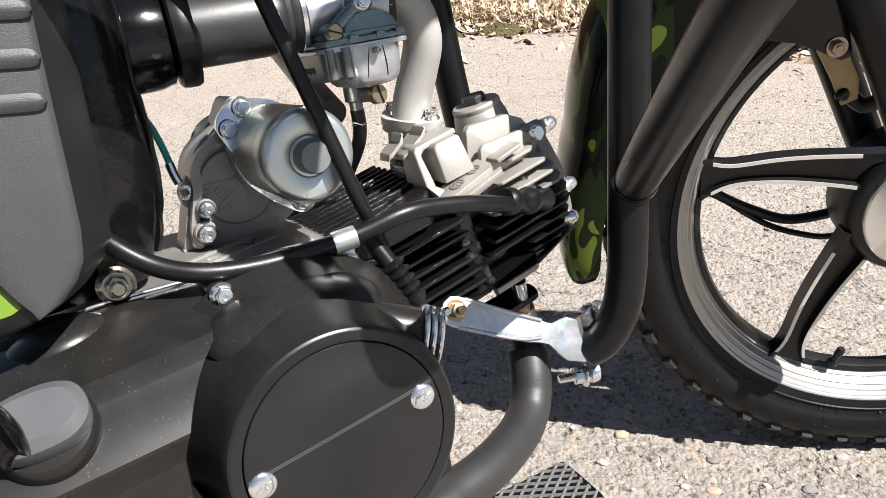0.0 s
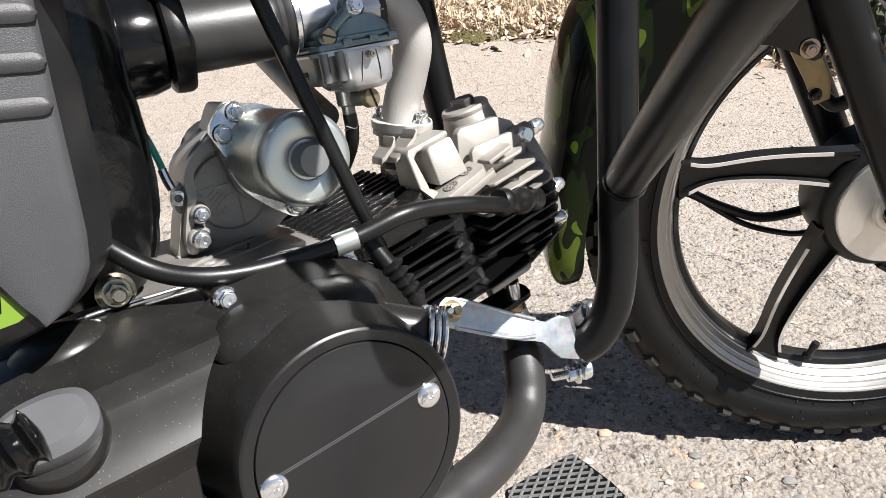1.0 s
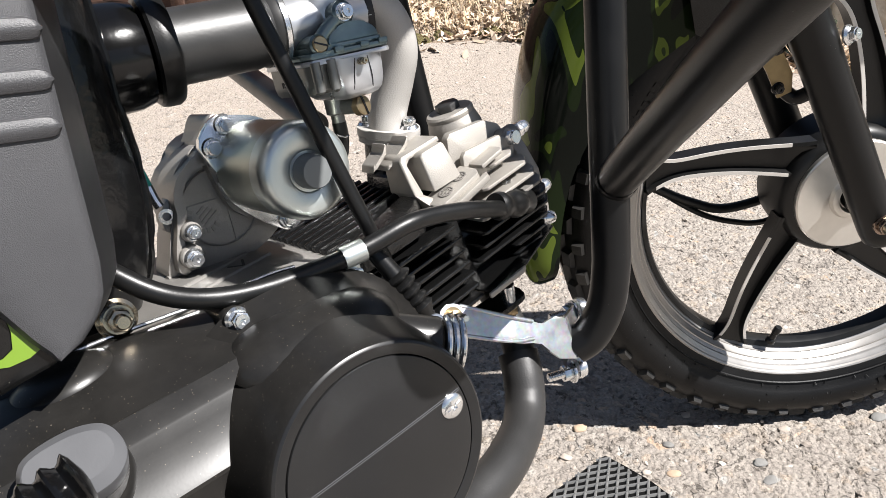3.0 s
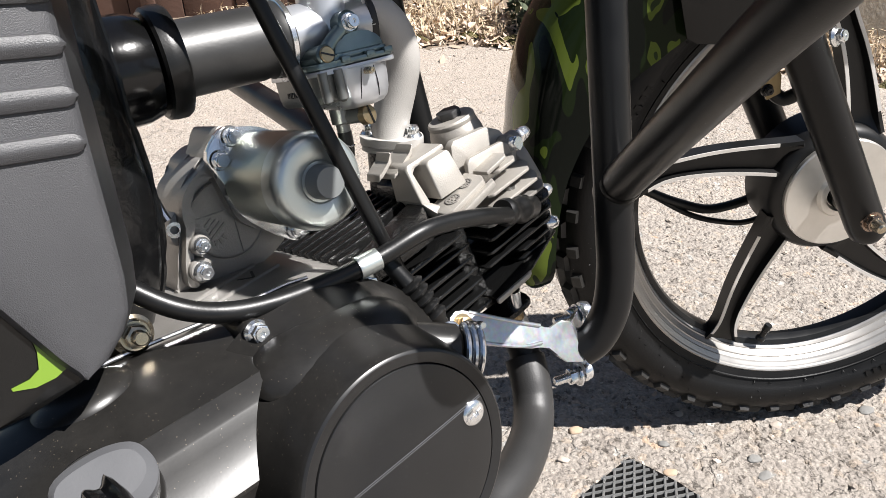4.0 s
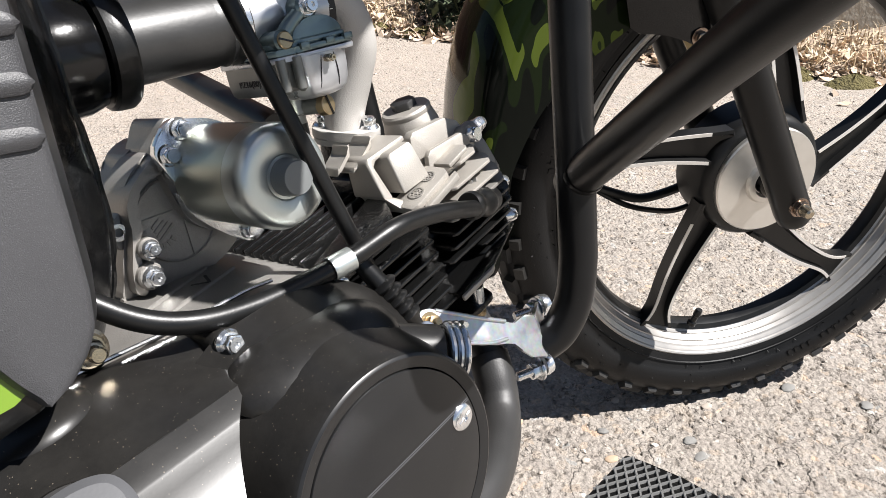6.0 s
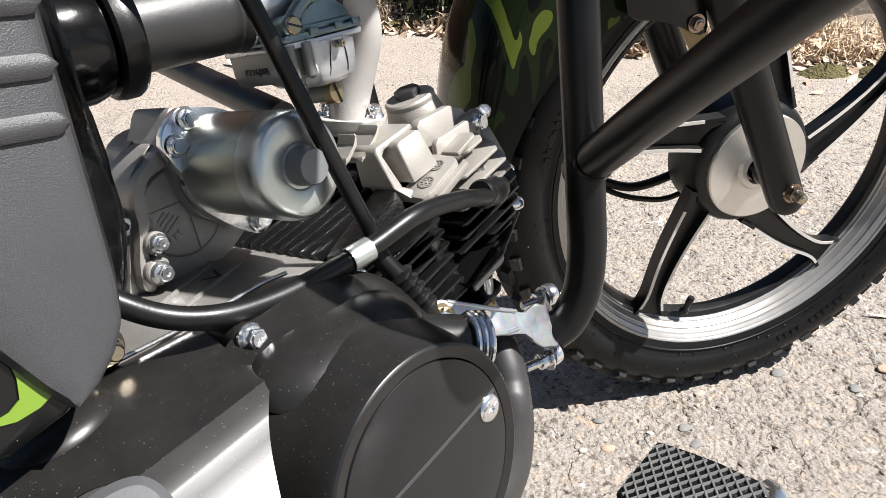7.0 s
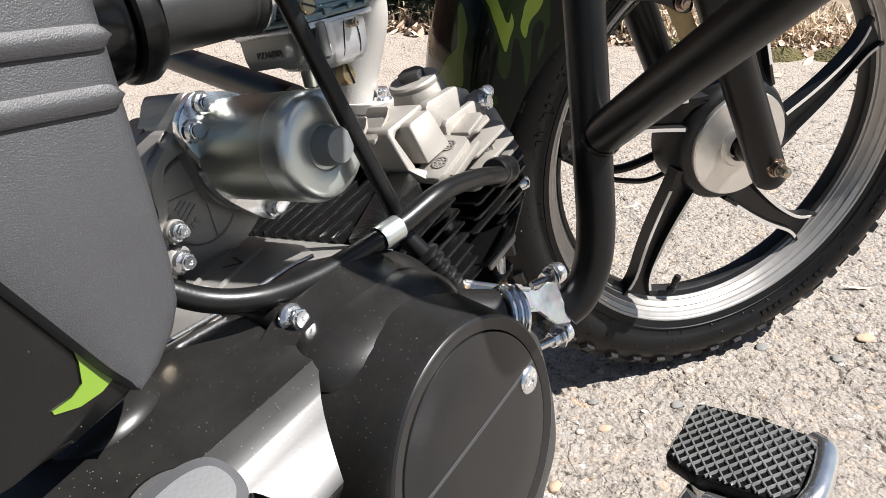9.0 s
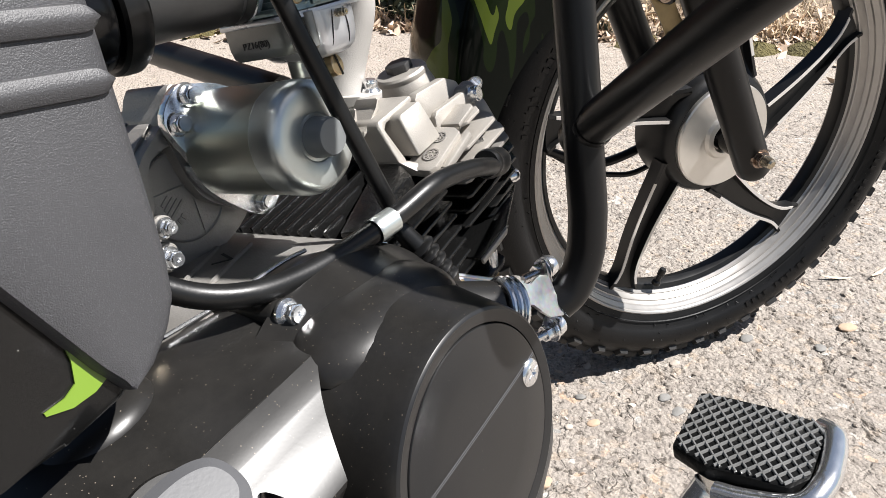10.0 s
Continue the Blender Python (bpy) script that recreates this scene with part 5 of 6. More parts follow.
    part("spark_plug", bm, CHROME, head, "bright plated spark plug hexagon")
    # lower tab with a brass adjuster
    bm = bmesh.new()
    prism(bm, oval([(-0.034, -0.007), (0.008, -0.008), (0.013, 0), (0.008, 0.008), (-0.034, 0.007)], 4), -0.0022, 0.0022, basis((0.0900, -0.0530, 0.3340), (-0.2, -0.25, 0.95), (1, -0.1, 0.2)), 0.0008)
    part("lower_tab", bm, FIN_BLACK, head, "black steel tab")
    bm = bmesh.new()
    m = basis((0.0915, -0.0555, 0.3315), (0.2, 0.25, -0.95))
    lathe(bm, [(0.0050, -0.018), (0.0050, -0.004), (0.0034, -0.003), (0.0034, 0.002), (0, 0.002)], m, 16)
    part("adjuster_stem", bm, CHROME, head)
    bm = bmesh.new()
    prism(bm, hexagon(0.0052, 5), 0.001, 0.0075, m, 0.0006)
    part("brass_adjuster", bm, BRASS, head, "brass adjuster nut")
    bm = bmesh.new()
    lathe(bm, [(0.0030, 0.0075), (0.0030, 0.014), (0, 0.0145)], m, 14)
    part("adjuster_tip", bm, CHROME, head)


build_head()


# ---------- intake: airbox, tube, carburettor, manifold ----------
def build_intake():
    bm = bmesh.new()
    sweep(bm, [(0.0605, 0.002, 0.457), (0.0630, 0.0, 0.470), (0.0680, -0.007, 0.489), (0.0705, -0.014, 0.507), (0.066, -0.017, 0.524), (0.056, -0.016, 0.537), (0.044, -0.014, 0.542)], 0.0125, 28, 8)
    part("intake_manifold", bm, MANIFOLD, bike, "pale blasted aluminium intake pipe")
    # intake tube and rings
    a, b = Vector((-0.075, -0.002, 0.533)), Vector((-0.004, -0.010, 0.533))
    d = (b - a).normalized()
    m = basis(a, d)
    ln = (b - a).length
    bm = bmesh.new()
    lathe(bm, [(0.0205, -0.01), (0.0205, ln * 0.75), (0.0198, ln * 0.8), (0.0210, ln * 0.84), (0.0198, ln * 0.88), (0.0212, ln * 0.92), (0.0212, ln), (0.017, ln)], m, 48)
    tube1 = part("intake_tube", bm, TUBE_RUBBER, bike, "black rubber intake tube")
    bm = bmesh.new()
    lathe(bm, [(0.0214, ln * 0.945), (0.0222, ln * 0.95), (0.0222, ln * 0.985), (0.0214, ln * 0.99)], m, 48)
    part("clamp_ring", bm, CHROME, tube1, "bright wire clamp")
    bm = bmesh.new()
    lathe(bm, [(0.020, -0.004), (0.0275, -0.004), (0.0292, -0.0025), (0.0298, 0.001), (0.0298, 0.006), (0.0285, 0.0082), (0.021, 0.009)], m, 56)
    part("tube_flange", bm, RUBBER, tube1, "black rubber flange ring")
    bm = bmesh.new()
    lathe(bm, [(0.0, -0.060), (0.016, -0.056), (0.0255, -0.045), (0.0290, -0.030), (0.0285, -0.014), (0.0262, -0.006), (0.019, -0.003)], m, 48)
    part("airbox_neck", bm, GLOSS_BLACK, tube1, "gloss black rounded airbox neck")
    # carburettor: body plate, float bowl with a round front lobe and a flat marked side
    bm = bmesh.new()
    lathe(bm, [(0.0165, -0.026), (0.0170, -0.012), (0.0150, -0.004), (0.0145, 0.014), (0.0155, 0.020), (0.0155, 0.028)], Matrix.Translation((0.020, -0.012, 0.533)) @ basis((0, 0, 0), (1, -0.1, 0)), 36)
    lathe(bm, [(0.0140, 0.012), (0.0135, 0.060), (0, 0.060)], Matrix.Translation((0.022, -0.014, 0.513)), 32)
    carb = part("carburettor", bm, BOWL, bike, "small silver carburettor")
    plate = [(0.0470, -0.0395), (0.0440, -0.0425), (0.0120, -0.0425), (0.0080, -0.0400), (-0.0030, -0.0385), (-0.0075, -0.0330), (-0.0110, 0.0040), (0.0, 0.0150), (0.0420, 0.0120), (0.0475, -0.0050)]
    bm = bmesh.new()
    prism(bm, plate, 0.5125, 0.5158, Matrix(), 0.0009)
    prism(bm, [(0.0290 + (x - 0.029) * 0.90, -0.016 + (y + 0.016) * 0.90) for x, y in plate], 0.5155, 0.5190, Matrix(), 0.0012)
    for x in (0.0130, 0.0300, 0.0425):
        block(bm, (x - 0.0030, -0.0432, 0.5138), (x + 0.0030, -0.0400, 0.5172), Matrix(), 0.0006)
    part("carburettor_body", bm, CARB_TOP, carb, "blue-green tinted cast body")
    bm = bmesh.new()
    prism(bm, [(0.0290 + (x - 0.029) * 1.015, -0.016 + (y + 0.016) * 1.015) for x, y in plate], 0.5092, 0.5121, Matrix(), 0.0008)
    part("bowl_rim", bm, BOWL, carb)
    bm = bmesh.new()
    lobe = oval([(0.0090, -0.0405), (0.0200, -0.0440), (0.0330, -0.0430), (0.0430, -0.0360), (0.0440, -0.0150), (0.0380, 0.0060), (0.0100, 0.0060), (0.0060, -0.0200)], 6)
    rings = []
    for z, k in ((0.5100, 1.0), (0.5020, 0.985), (0.4950, 0.95), (0.4905, 0.88), (0.4880, 0.77), (0.4868, 0.60), (0.4865, 0.35)):
        rings.append([(0.0260 + (x - 0.0260) * k, -0.020 + (y + 0.020) * k, z) for x, y in lobe])
    loft(bm, rings)
    bowl = part("float_bowl", bm, BOWL, carb, "polished float bowl")
    for x, tilt in ((0.0185, -0.0020), (0.0300, 0.0010)):
        bm = bmesh.new()
        sweep(bm, [(x - tilt, -0.0438, 0.5090), (x, -0.0436, 0.5000), (x + tilt * 0.4, -0.0418, 0.4930), (x + tilt, -0.0385, 0.4893)], 0.00035, 6, 4)
        part("bowl_seam", bm, MARKER, bowl)
    bm = bmesh.new()
    rings = []
    for z, k in ((0.5095, 1.0), (0.4990, 0.99), (0.4950, 0.95), (0.4932, 0.86)):
        rings.append([(0.004 + (x - 0.004) * k, -0.014 + (y + 0.014) * k, z) for x, y in ((-0.0052, -0.0340), (-0.0030, -0.0365), (0.0100, -0.0370), (0.0100, 0.0080), (-0.0060, 0.0080), (-0.0098, 0.0030), (-0.0092, -0.0040), (-0.0060, -0.0300))])
    loft(bm, rings)
    part("bowl_side", bm, BOWL_DARK, carb, "cast side of the bowl with type marking")
    bm = bmesh.new()
    for at in ((-0.0015, -0.0375), (0.0075, -0.0395)):
        lathe(bm, [(0.0030, 0.0), (0.0028, 0.0165), (0.0012, 0.0180), (0, 0.0180)], basis((at[0], at[1], 0.5110), (0, 0, -1)), 16)
    part("bowl_pillar", bm, BOWL_DARK, carb, "screw pillars of the bowl")
    cu = bpy.data.curves.new("type_marking", "FONT")
    cu.body, cu.size, cu.extrude, cu.align_x, cu.align_y = "PZ16(80)", 0.0046, 0.0002, "CENTER", "CENTER"
    tmp = new("type_marking", cu)
    me = bpy.data.meshes.new_from_object(tmp.evaluated_get(bpy.context.evaluated_depsgraph_get()))
    bpy.data.objects.remove(tmp)
    me.materials.append(MARKER)
    mark = new("type_marking", me)
    mark.parent = carb
    mark.matrix_local = basis((-0.0080, -0.0150, 0.5005), (-0.992, -0.122, 0), (0.122, -0.992, 0))
    tagged(mark, "stamped type marking PZ16(80)")
    bm = bmesh.new()
    lathe(bm, [(0, -0.012), (0.0040, -0.012), (0.0042, -0.004), (0.0062, -0.003), (0.0062, 0.012)], Matrix.Translation((0.0180, -0.0140, 0.4815)), 24)
    lathe(bm, [(0.0046, 0), (0.0046, 0.017)], basis((0.0200, -0.0150, 0.4813), (0.38, -0.92, 0.0)), 18)
    part("drain_stem", bm, BOWL_DARK, carb)
    bm = bmesh.new()
    dm = basis((0.0270, -0.0310, 0.4810), (0.25, -1, 0.1))
    lathe(bm, [(0, -0.004), (0.0057, -0.004), (0.0057, 0.0008), (0.0050, 0.0014), (0, 0.0014)], dm, 28)
    drain = part("drain_screw", bm, BRASS, carb, "brass slotted drain screw")
    bm = bmesh.new()
    block(bm, (-0.0058, -0.0006, 0.0012), (0.0058, 0.0006, 0.0020), dm @ Matrix.Rotation(0.2, 4, "Z"), 0)
    part("screw_slot", bm, FIN_BLACK, drain)
    bm = bmesh.new()
    im2 = basis((0.0037, -0.0390, 0.5200), (0, -1, 0.05))
    lathe(bm, [(0.0046, -0.004), (0.0046, 0.0006), (0.0040, 0.0012), (0, 0.0012)], im2, 24)
    idle = part("idle_screw", bm, BRASS, carb, "small brass slotted screw")
    bm = bmesh.new()
    block(bm, (-0.0044, -0.0005, 0.0009), (0.0044, 0.0005, 0.0016), im2 @ Matrix.Rotation(1.2, 4, "Z"), 0)
    part("screw_slot", bm, FIN_BLACK, idle)
    bolt(carb, (0.0240, -0.0374, 0.5345), (0, -1, 0.05), 0.0046, 0.005, CHROME, "throttle_screw", flange=True)
    bm = bmesh.new()
    for p, r in (((0.0037, -0.0390, 0.5200), 0.0058), ((0.0240, -0.0374, 0.5345), 0.0068)):
        lathe(bm, [(r, -0.028), (r, -0.0015), (r * 0.8, -0.0005), (0, -0.0005)], basis(p, (0, -1, 0.05)), 24)
    sweep(bm, [(0.0037, -0.0340, 0.5190), (0.0120, -0.0330, 0.5260), (0.0230, -0.0330, 0.5330)], 0.0042, 14, 4)
    part("screw_boss", bm, CARB_TOP, carb)
    bm = bmesh.new()
    arc = [(0.0172 * math.cos(radians(a)), 0.0118 * math.sin(radians(a)) ** 0.8) for a in range(0, 181, 12)]
    prism(bm, arc, 0.006, 0.0370, Matrix.Translation((0.0272, 0, 0.5172)) @ UP, 0.0022)
    part("carburettor_dome", bm, CARB_TOP, carb, "rounded iridescent zinc housing")
    bolt(carb, (0.0235, -0.0440, 0.5068), (0.1, -1, 0), 0.0022, 0.006, YELLOW_ZINC, "mixture_screw", flange=True)
    # flange of the carburettor on the pipe, and a throttle lever
    bm = bmesh.new()
    prism(bm, oval([(-0.019, -0.006), (0, -0.016), (0.019, -0.006), (0.019, 0.006), (0, 0.016), (-0.019, 0.006)], 5), 0.0, 0.0045, basis((0.0455, -0.0145, 0.5350), (1, -0.1, 0), (0, 0.3, 1)), 0.0008)
    part("carburettor_flange", bm, MARKER, carb, "black flange gasket block")
    # overflow hose
    bm = bmesh.new()
    sweep(bm, [(0.0180, -0.0140, 0.4730), (0.0180, -0.013, 0.462), (0.0165, -0.008, 0.450), (0.010, 0.006, 0.43)], 0.0044, 14, 6)
    hose = part("overflow_hose", bm, RUBBER, bike, "black overflow hose with a wire clip")
    bm = bmesh.new()
    lathe(bm, [(0.0045, -0.0006), (0.0052, 0), (0.0045, 0.0006)], basis((0.0181, -0.0132, 0.4635), (0, 0.1, 1)), 20)
    sweep(bm, [(0.0181, -0.0180, 0.4635), (0.0115, -0.0200, 0.4665)], 0.0006, 8, 1)
    part("hose_clip", bm, CHROME, hose)


build_intake()


# ---------- hose, throttle cable, bellows, spring, bracket ----------
def build_lines():
    r = 0.0050
    bm = bmesh.new()
    pts = [(-0.165, -0.052, 0.470), (-0.143, -0.0725, 0.4440), (-0.1262, -0.0815, 0.4285), (-0.1070, -0.0885, 0.4205), (-0.0819, -0.0905, 0.4164), (-0.0544, -0.0910, 0.4158), (-0.0260, -0.0950, 0.4188), (-0.0010, -0.0980, 0.4235), (0.0209, -0.0955, 0.4215), (0.0450, -0.0925, 0.4165), (0.0626, -0.0875, 0.4110), (0.0780, -0.0815, 0.4058)]
    sweep(bm, pts, r, 24, 10)
    lead = part("plug_lead", bm, RUBBER, bike, "thick black sleeve over the spark plug lead")
    bm = bmesh.new()
    sweep(bm, [(0.074, -0.0795, 0.4085), (0.086, -0.0765, 0.4050), (0.100, -0.070, 0.4015), (0.116, -0.058, 0.397)], lambda s: 0.0078 + 0.0011 * math.sin(14 * s), 24, 8)
    part("plug_cap", bm, RUBBER, lead, "black ribbed spark plug cap")
    bm = bmesh.new()
    cm = basis((-0.0342, -0.0940, 0.4177), (0.985, -0.14, 0.10))
    lathe(bm, [(0.0052, -0.0058), (0.0060, -0.0062), (0.0060, 0.0062), (0.0052, 0.0058)], cm, 36)
    block(bm, (-0.0345, -0.0835, 0.3955), (-0.0260, -0.0815, 0.4150), Matrix(), 0.0006)
    part("hose_clip", bm, ZINC, lead, "bright metal band clip")
    tube("throttle_cable", [(-0.062, -0.066, 0.62), (-0.0465, -0.0706, 0.556), (-0.030, -0.0755, 0.487), (-0.014, -0.081, 0.421), (-0.0095, -0.082, 0.404)], 0.0042, "thin black sheathed cable", RUBBER, 16, 8)
    # bellows and lower cable to the clutch arm
    bm = bmesh.new()
    a, b = Vector((-0.0120, -0.0870, 0.4010)), Vector((0.0005, -0.0985, 0.3700))
    m = basis(a, b - a)
    ln = (b - a).length
    prof = [(0, -0.012), (0.0046, -0.012), (0.0050, -0.003)]
    for k in range(5):
        z = ln * (0.14 + 0.74 * k / 5)
        big = 0.0086 - 0.0014 * k / 5
        prof += [(big * 0.62, z), (big * 0.90, z + ln * 0.035), (big, z + ln * 0.07), (big * 0.90, z + ln * 0.105)]
    prof += [(0.0040, ln * 0.95), (0.0030, ln * 1.1), (0, ln * 1.1)]
    lathe(bm, prof, m, 28)
    part("rubber_bellows", bm, RUBBER, bike, "black rubber bellows on the cable")
    # return spring on the cover's front
    bm = bmesh.new()
    sm = basis((-0.0125, -0.1360, 0.3690), (0.86, -0.38, -0.34))
    lathe(bm, [(0, -0.030), (0.0135, -0.030), (0.0128, -0.009), (0.0100, -0.007), (0.0090, 0.002), (0.0075, 0.0035), (0, 0.0035)], sm, 32)
    stub = part("clutch_arm_boss", bm, BLACK_CASE, bike, "black boss with a coiled return spring")
    bm = bmesh.new()
    turns = []
    for k in range(0, 24 * 3 + 1):
        t = 2 * math.pi * k / 24
        turns.append(sm @ Vector((0.0132 * math.cos(t), 0.0132 * math.sin(t), -0.006 + 0.0036 * k / 24)))
    sweep(bm, turns, 0.0016, 10, 1)
    part("return_spring", bm, CHROME, stub, "bright coiled steel spring")
    bm = bmesh.new()
    sweep(bm, [(-0.0075, -0.108, 0.3670), (-0.0035, -0.108, 0.3735), (0.0010, -0.110, 0.3710), (-0.0005, -0.113, 0.3645), (-0.0055, -0.116, 0.3640), (-0.0075, -0.108, 0.3670)], 0.0012, 10, 6)
    part("wire_clip", bm, CHROME, stub, "bent wire clip")
    # galvanised bracket to the guard tube
    bm = bmesh.new()
    b0, b1 = Vector((0.0350, -0.0680, 0.3465)), Vector((0.1290, -0.0540, 0.2865))
    ax = (b1 - b0)
    bmx = basis(b0, (-0.05, -0.95, 0.30), ax)
    ln = ax.length
    prism(bm, [(-0.0095, -0.003), (-0.0090, 0.004), (-0.0055, 0.0085), (0.0, 0.0100), (ln * 0.30, 0.0085), (ln * 0.50, 0.0078), (ln * 0.56, 0.0058), (ln * 0.60, 0.0060), (ln * 0.64, 0.0100), (ln * 0.68, 0.0128), (ln * 0.75, 0.0128), (ln * 0.82, -0.0020), (ln * 0.86, -0.0130), (ln * 0.74, -0.0145), (ln * 0.66, -0.0110),
               (ln * 0.60, -0.0062), (ln * 0.55, -0.0062), (ln * 0.48, -0.0085), (ln * 0.30, -0.0092), (0.0, -0.0095), (-0.0060, -0.0080)], -0.0012, 0.0012, bmx, 0.0006)
    # raised side lips
    sweep(bm, [bmx @ Vector(q) for q in ((0.004, 0.0092, 0.0005), (ln * 0.30, 0.0075, 0.0016), (ln * 0.52, 0.0070, 0.0016))], 0.0013, 8, 6)
    sweep(bm, [bmx @ Vector(q) for q in ((0.004, -0.0088, 0.0005), (ln * 0.38, -0.0080, 0.0016), (ln * 0.54, -0.0038, 0.0016))], 0.0013, 8, 6)
    br = part("guard_bracket", bm, BRACKET, bike, "galvanised steel bracket, crimped at its end")
    # its end folded inwards to the clamp
    bm = bmesh.new()
    q = [bmx @ Vector(v) for v in ((ln * 0.75, 0.0124, 0), (ln * 0.86, -0.0126, 0))]
    e = [v + Vector((0.0260, 0.0165, -0.004)) for v in q]
    way = (e[0] - q[0]).cross(q[1] - q[0]).normalized() * 0.0011
    rings = [[a + (b - a) * u + way * k for a, b, k in ((q[0], e[0], -1), (q[1], e[1], -1), (q[1], e[1], 1), (q[0], e[0], 1))] for u in (0.0, 0.3, 0.6, 1.0)]
    loft(bm, rings)
    part("folded_end", bm, BRACKET, br, "folded galvanised end of the bracket")
    nut_and_stud(br, bmx @ Vector((0.0, 0.001, 0.0035)), bmx.to_3x3() @ Vector((0, 0, 1)), 0.0050, 0.005, 0.003, BRASS, "bracket_bolt")
    # clamp plate bent round the guard tube, with two studs
    bm = bmesh.new()
    top, low = Vector((0.1430, -0.0590, 0.3080)), Vector((0.1255, -0.0680, 0.2715))
    axis = (low - top)
    cl = basis((top + low) / 2, (0.35, -0.92, 0.1), axis)
    rings = []
    half = axis.length / 2 + 0.004
    for k in range(25):
        t = -1 + 2 * k / 24
        bow = 0.0105 * math.cos(min(1, abs(t) / 0.60) * math.pi / 2)
        w = 0.0085 * (1 - 0.35 * max(0, abs(t) - 0.8) / 0.2) + 0.002 * math.cos(min(1, abs(t) / 0.6) * math.pi / 2)
        rings.append([cl @ Vector((half * t, -w, bow - 0.0013)), cl @ Vector((half * t, w, bow - 0.0013)), cl @ Vector((half * t, w, bow + 0.0013)), cl @ Vector((half * t, -w, bow + 0.0013))])
    loft(bm, rings)
    part("clamp_plate", bm, BRACKET, br, "bent galvanised clamp plate")
    for at in (top, low):
        nut_and_stud(br, at + Vector((-0.005, -0.003, 0.0)), (-0.93, 0.30, 0.06), 0.0060, 0.006, 0.011, CHROME, "clamp_nut", 0.0032)
        bm = bmesh.new()
        lathe(bm, [(0, -0.002), (0.0075, -0.002), (0.0080, 0.0), (0.0070, 0.004), (0, 0.005)], basis(at + Vector((0.004, -0.004, 0)), (0.93, -0.30, -0.06)), 20)
        part("clamp_bolt_head", bm, CHROME, br)


build_lines()


# ---------- exhaust, foot peg ----------
pipe = tube("exhaust_pipe", [(0.102, -0.01, 0.345), (0.098, -0.034, 0.330), (0.092, -0.054, 0.308), (0.0865, -0.0655, 0.283)], 0.0108, "black exhaust pipe", EXHAUST, 28, 8)
bm = bmesh.new()
sweep(bm, [(0.0885, -0.0590, 0.2975), (0.0840, -0.0660, 0.2850), (0.0790, -0.0710, 0.2735), (0.0700, -0.0780, 0.2650), (0.0530, -0.0900, 0.2615), (0.0230, -0.1075, 0.2625), (-0.007, -0.1190, 0.2640), (-0.04, -0.129, 0.264), (-0.12, -0.136, 0.255), (-0.25, -0.14, 0.24)], 0.0136, 36, 10)
part("exhaust_sleeve", bm, EXHAUST, pipe, "matt black exhaust sleeve")


def build_peg():
    # foot peg rubber with a raised diamond grid
    pm = Matrix.Translation((0, 0, 0.3316))
    pad = [(0.0005, -0.2178), (-0.0012, -0.2300), (-0.0030, -0.2460), (-0.0055, -0.2620), (-0.0120, -0.2690), (-0.0400, -0.2690), (-0.0475, -0.2635), (-0.0455, -0.2340), (-0.0372, -0.2180)]
    bm = bmesh.new()
    prism(bm, pad, -0.008, -0.0010, pm, 0.0015)
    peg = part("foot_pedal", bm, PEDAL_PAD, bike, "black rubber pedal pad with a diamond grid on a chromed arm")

    def within(x, y):
        c = False
        for (x0, y0), (x1, y1) in zip(pad, pad[1:] + pad[:1]):
            if (y0 > y) != (y1 > y) and x < (x1 - x0) * (y - y0) / (y1 - y0) + x0:
                c = not c
        return c
    z = Vector((0, 0, 1))
    for sgn in (1, -1):
        for k in range(-15, 16):
            pts = [(-0.022 + s * 0.80, -0.243 + s * sgn * 0.60 + 0.0052 * k) for s in np.linspace(-0.06, 0.06, 121)]
            pts = [p for p in pts if within(*p)]
            if len(pts) < 6:
                continue
            a, b = Vector((*pts[1], -0.001)), Vector((*pts[-2], -0.001))
            d = (b - a).normalized()
            nrm = Vector((-d.y, d.x, 0))
            bm = bmesh.new()
            loft(bm, [[pm @ (p + nrm * 0.0006), pm @ (p + nrm * 0.00028 + z * 0.0009), pm @ (p - nrm * 0.00028 + z * 0.0009), pm @ (p - nrm * 0.0006)] for p in (a, b)])
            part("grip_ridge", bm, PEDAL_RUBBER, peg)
    bm = bmesh.new()
    sweep(bm, [pm @ Vector(p) for p in ((-0.0060, -0.2660, -0.0045), (-0.0120, -0.2715, -0.0030), (-0.0260, -0.2735, -0.0028), (-0.0400, -0.2730, -0.0030), (-0.0500, -0.2670, -0.0055), (-0.0510, -0.2500, -0.008), (-0.0495, -0.2380, -0.009))], 0.0044, 16, 8)
    sweep(bm, [pm @ Vector(p) for p in ((-0.046, -0.236, -0.010), (-0.054, -0.226, -0.026), (-0.075, -0.205, -0.06), (-0.12, -0.18, -0.10))], 0.0075, 18, 6)
    part("pedal_arm", bm, CHROME, peg, "chromed pedal arm and rim")


build_peg()


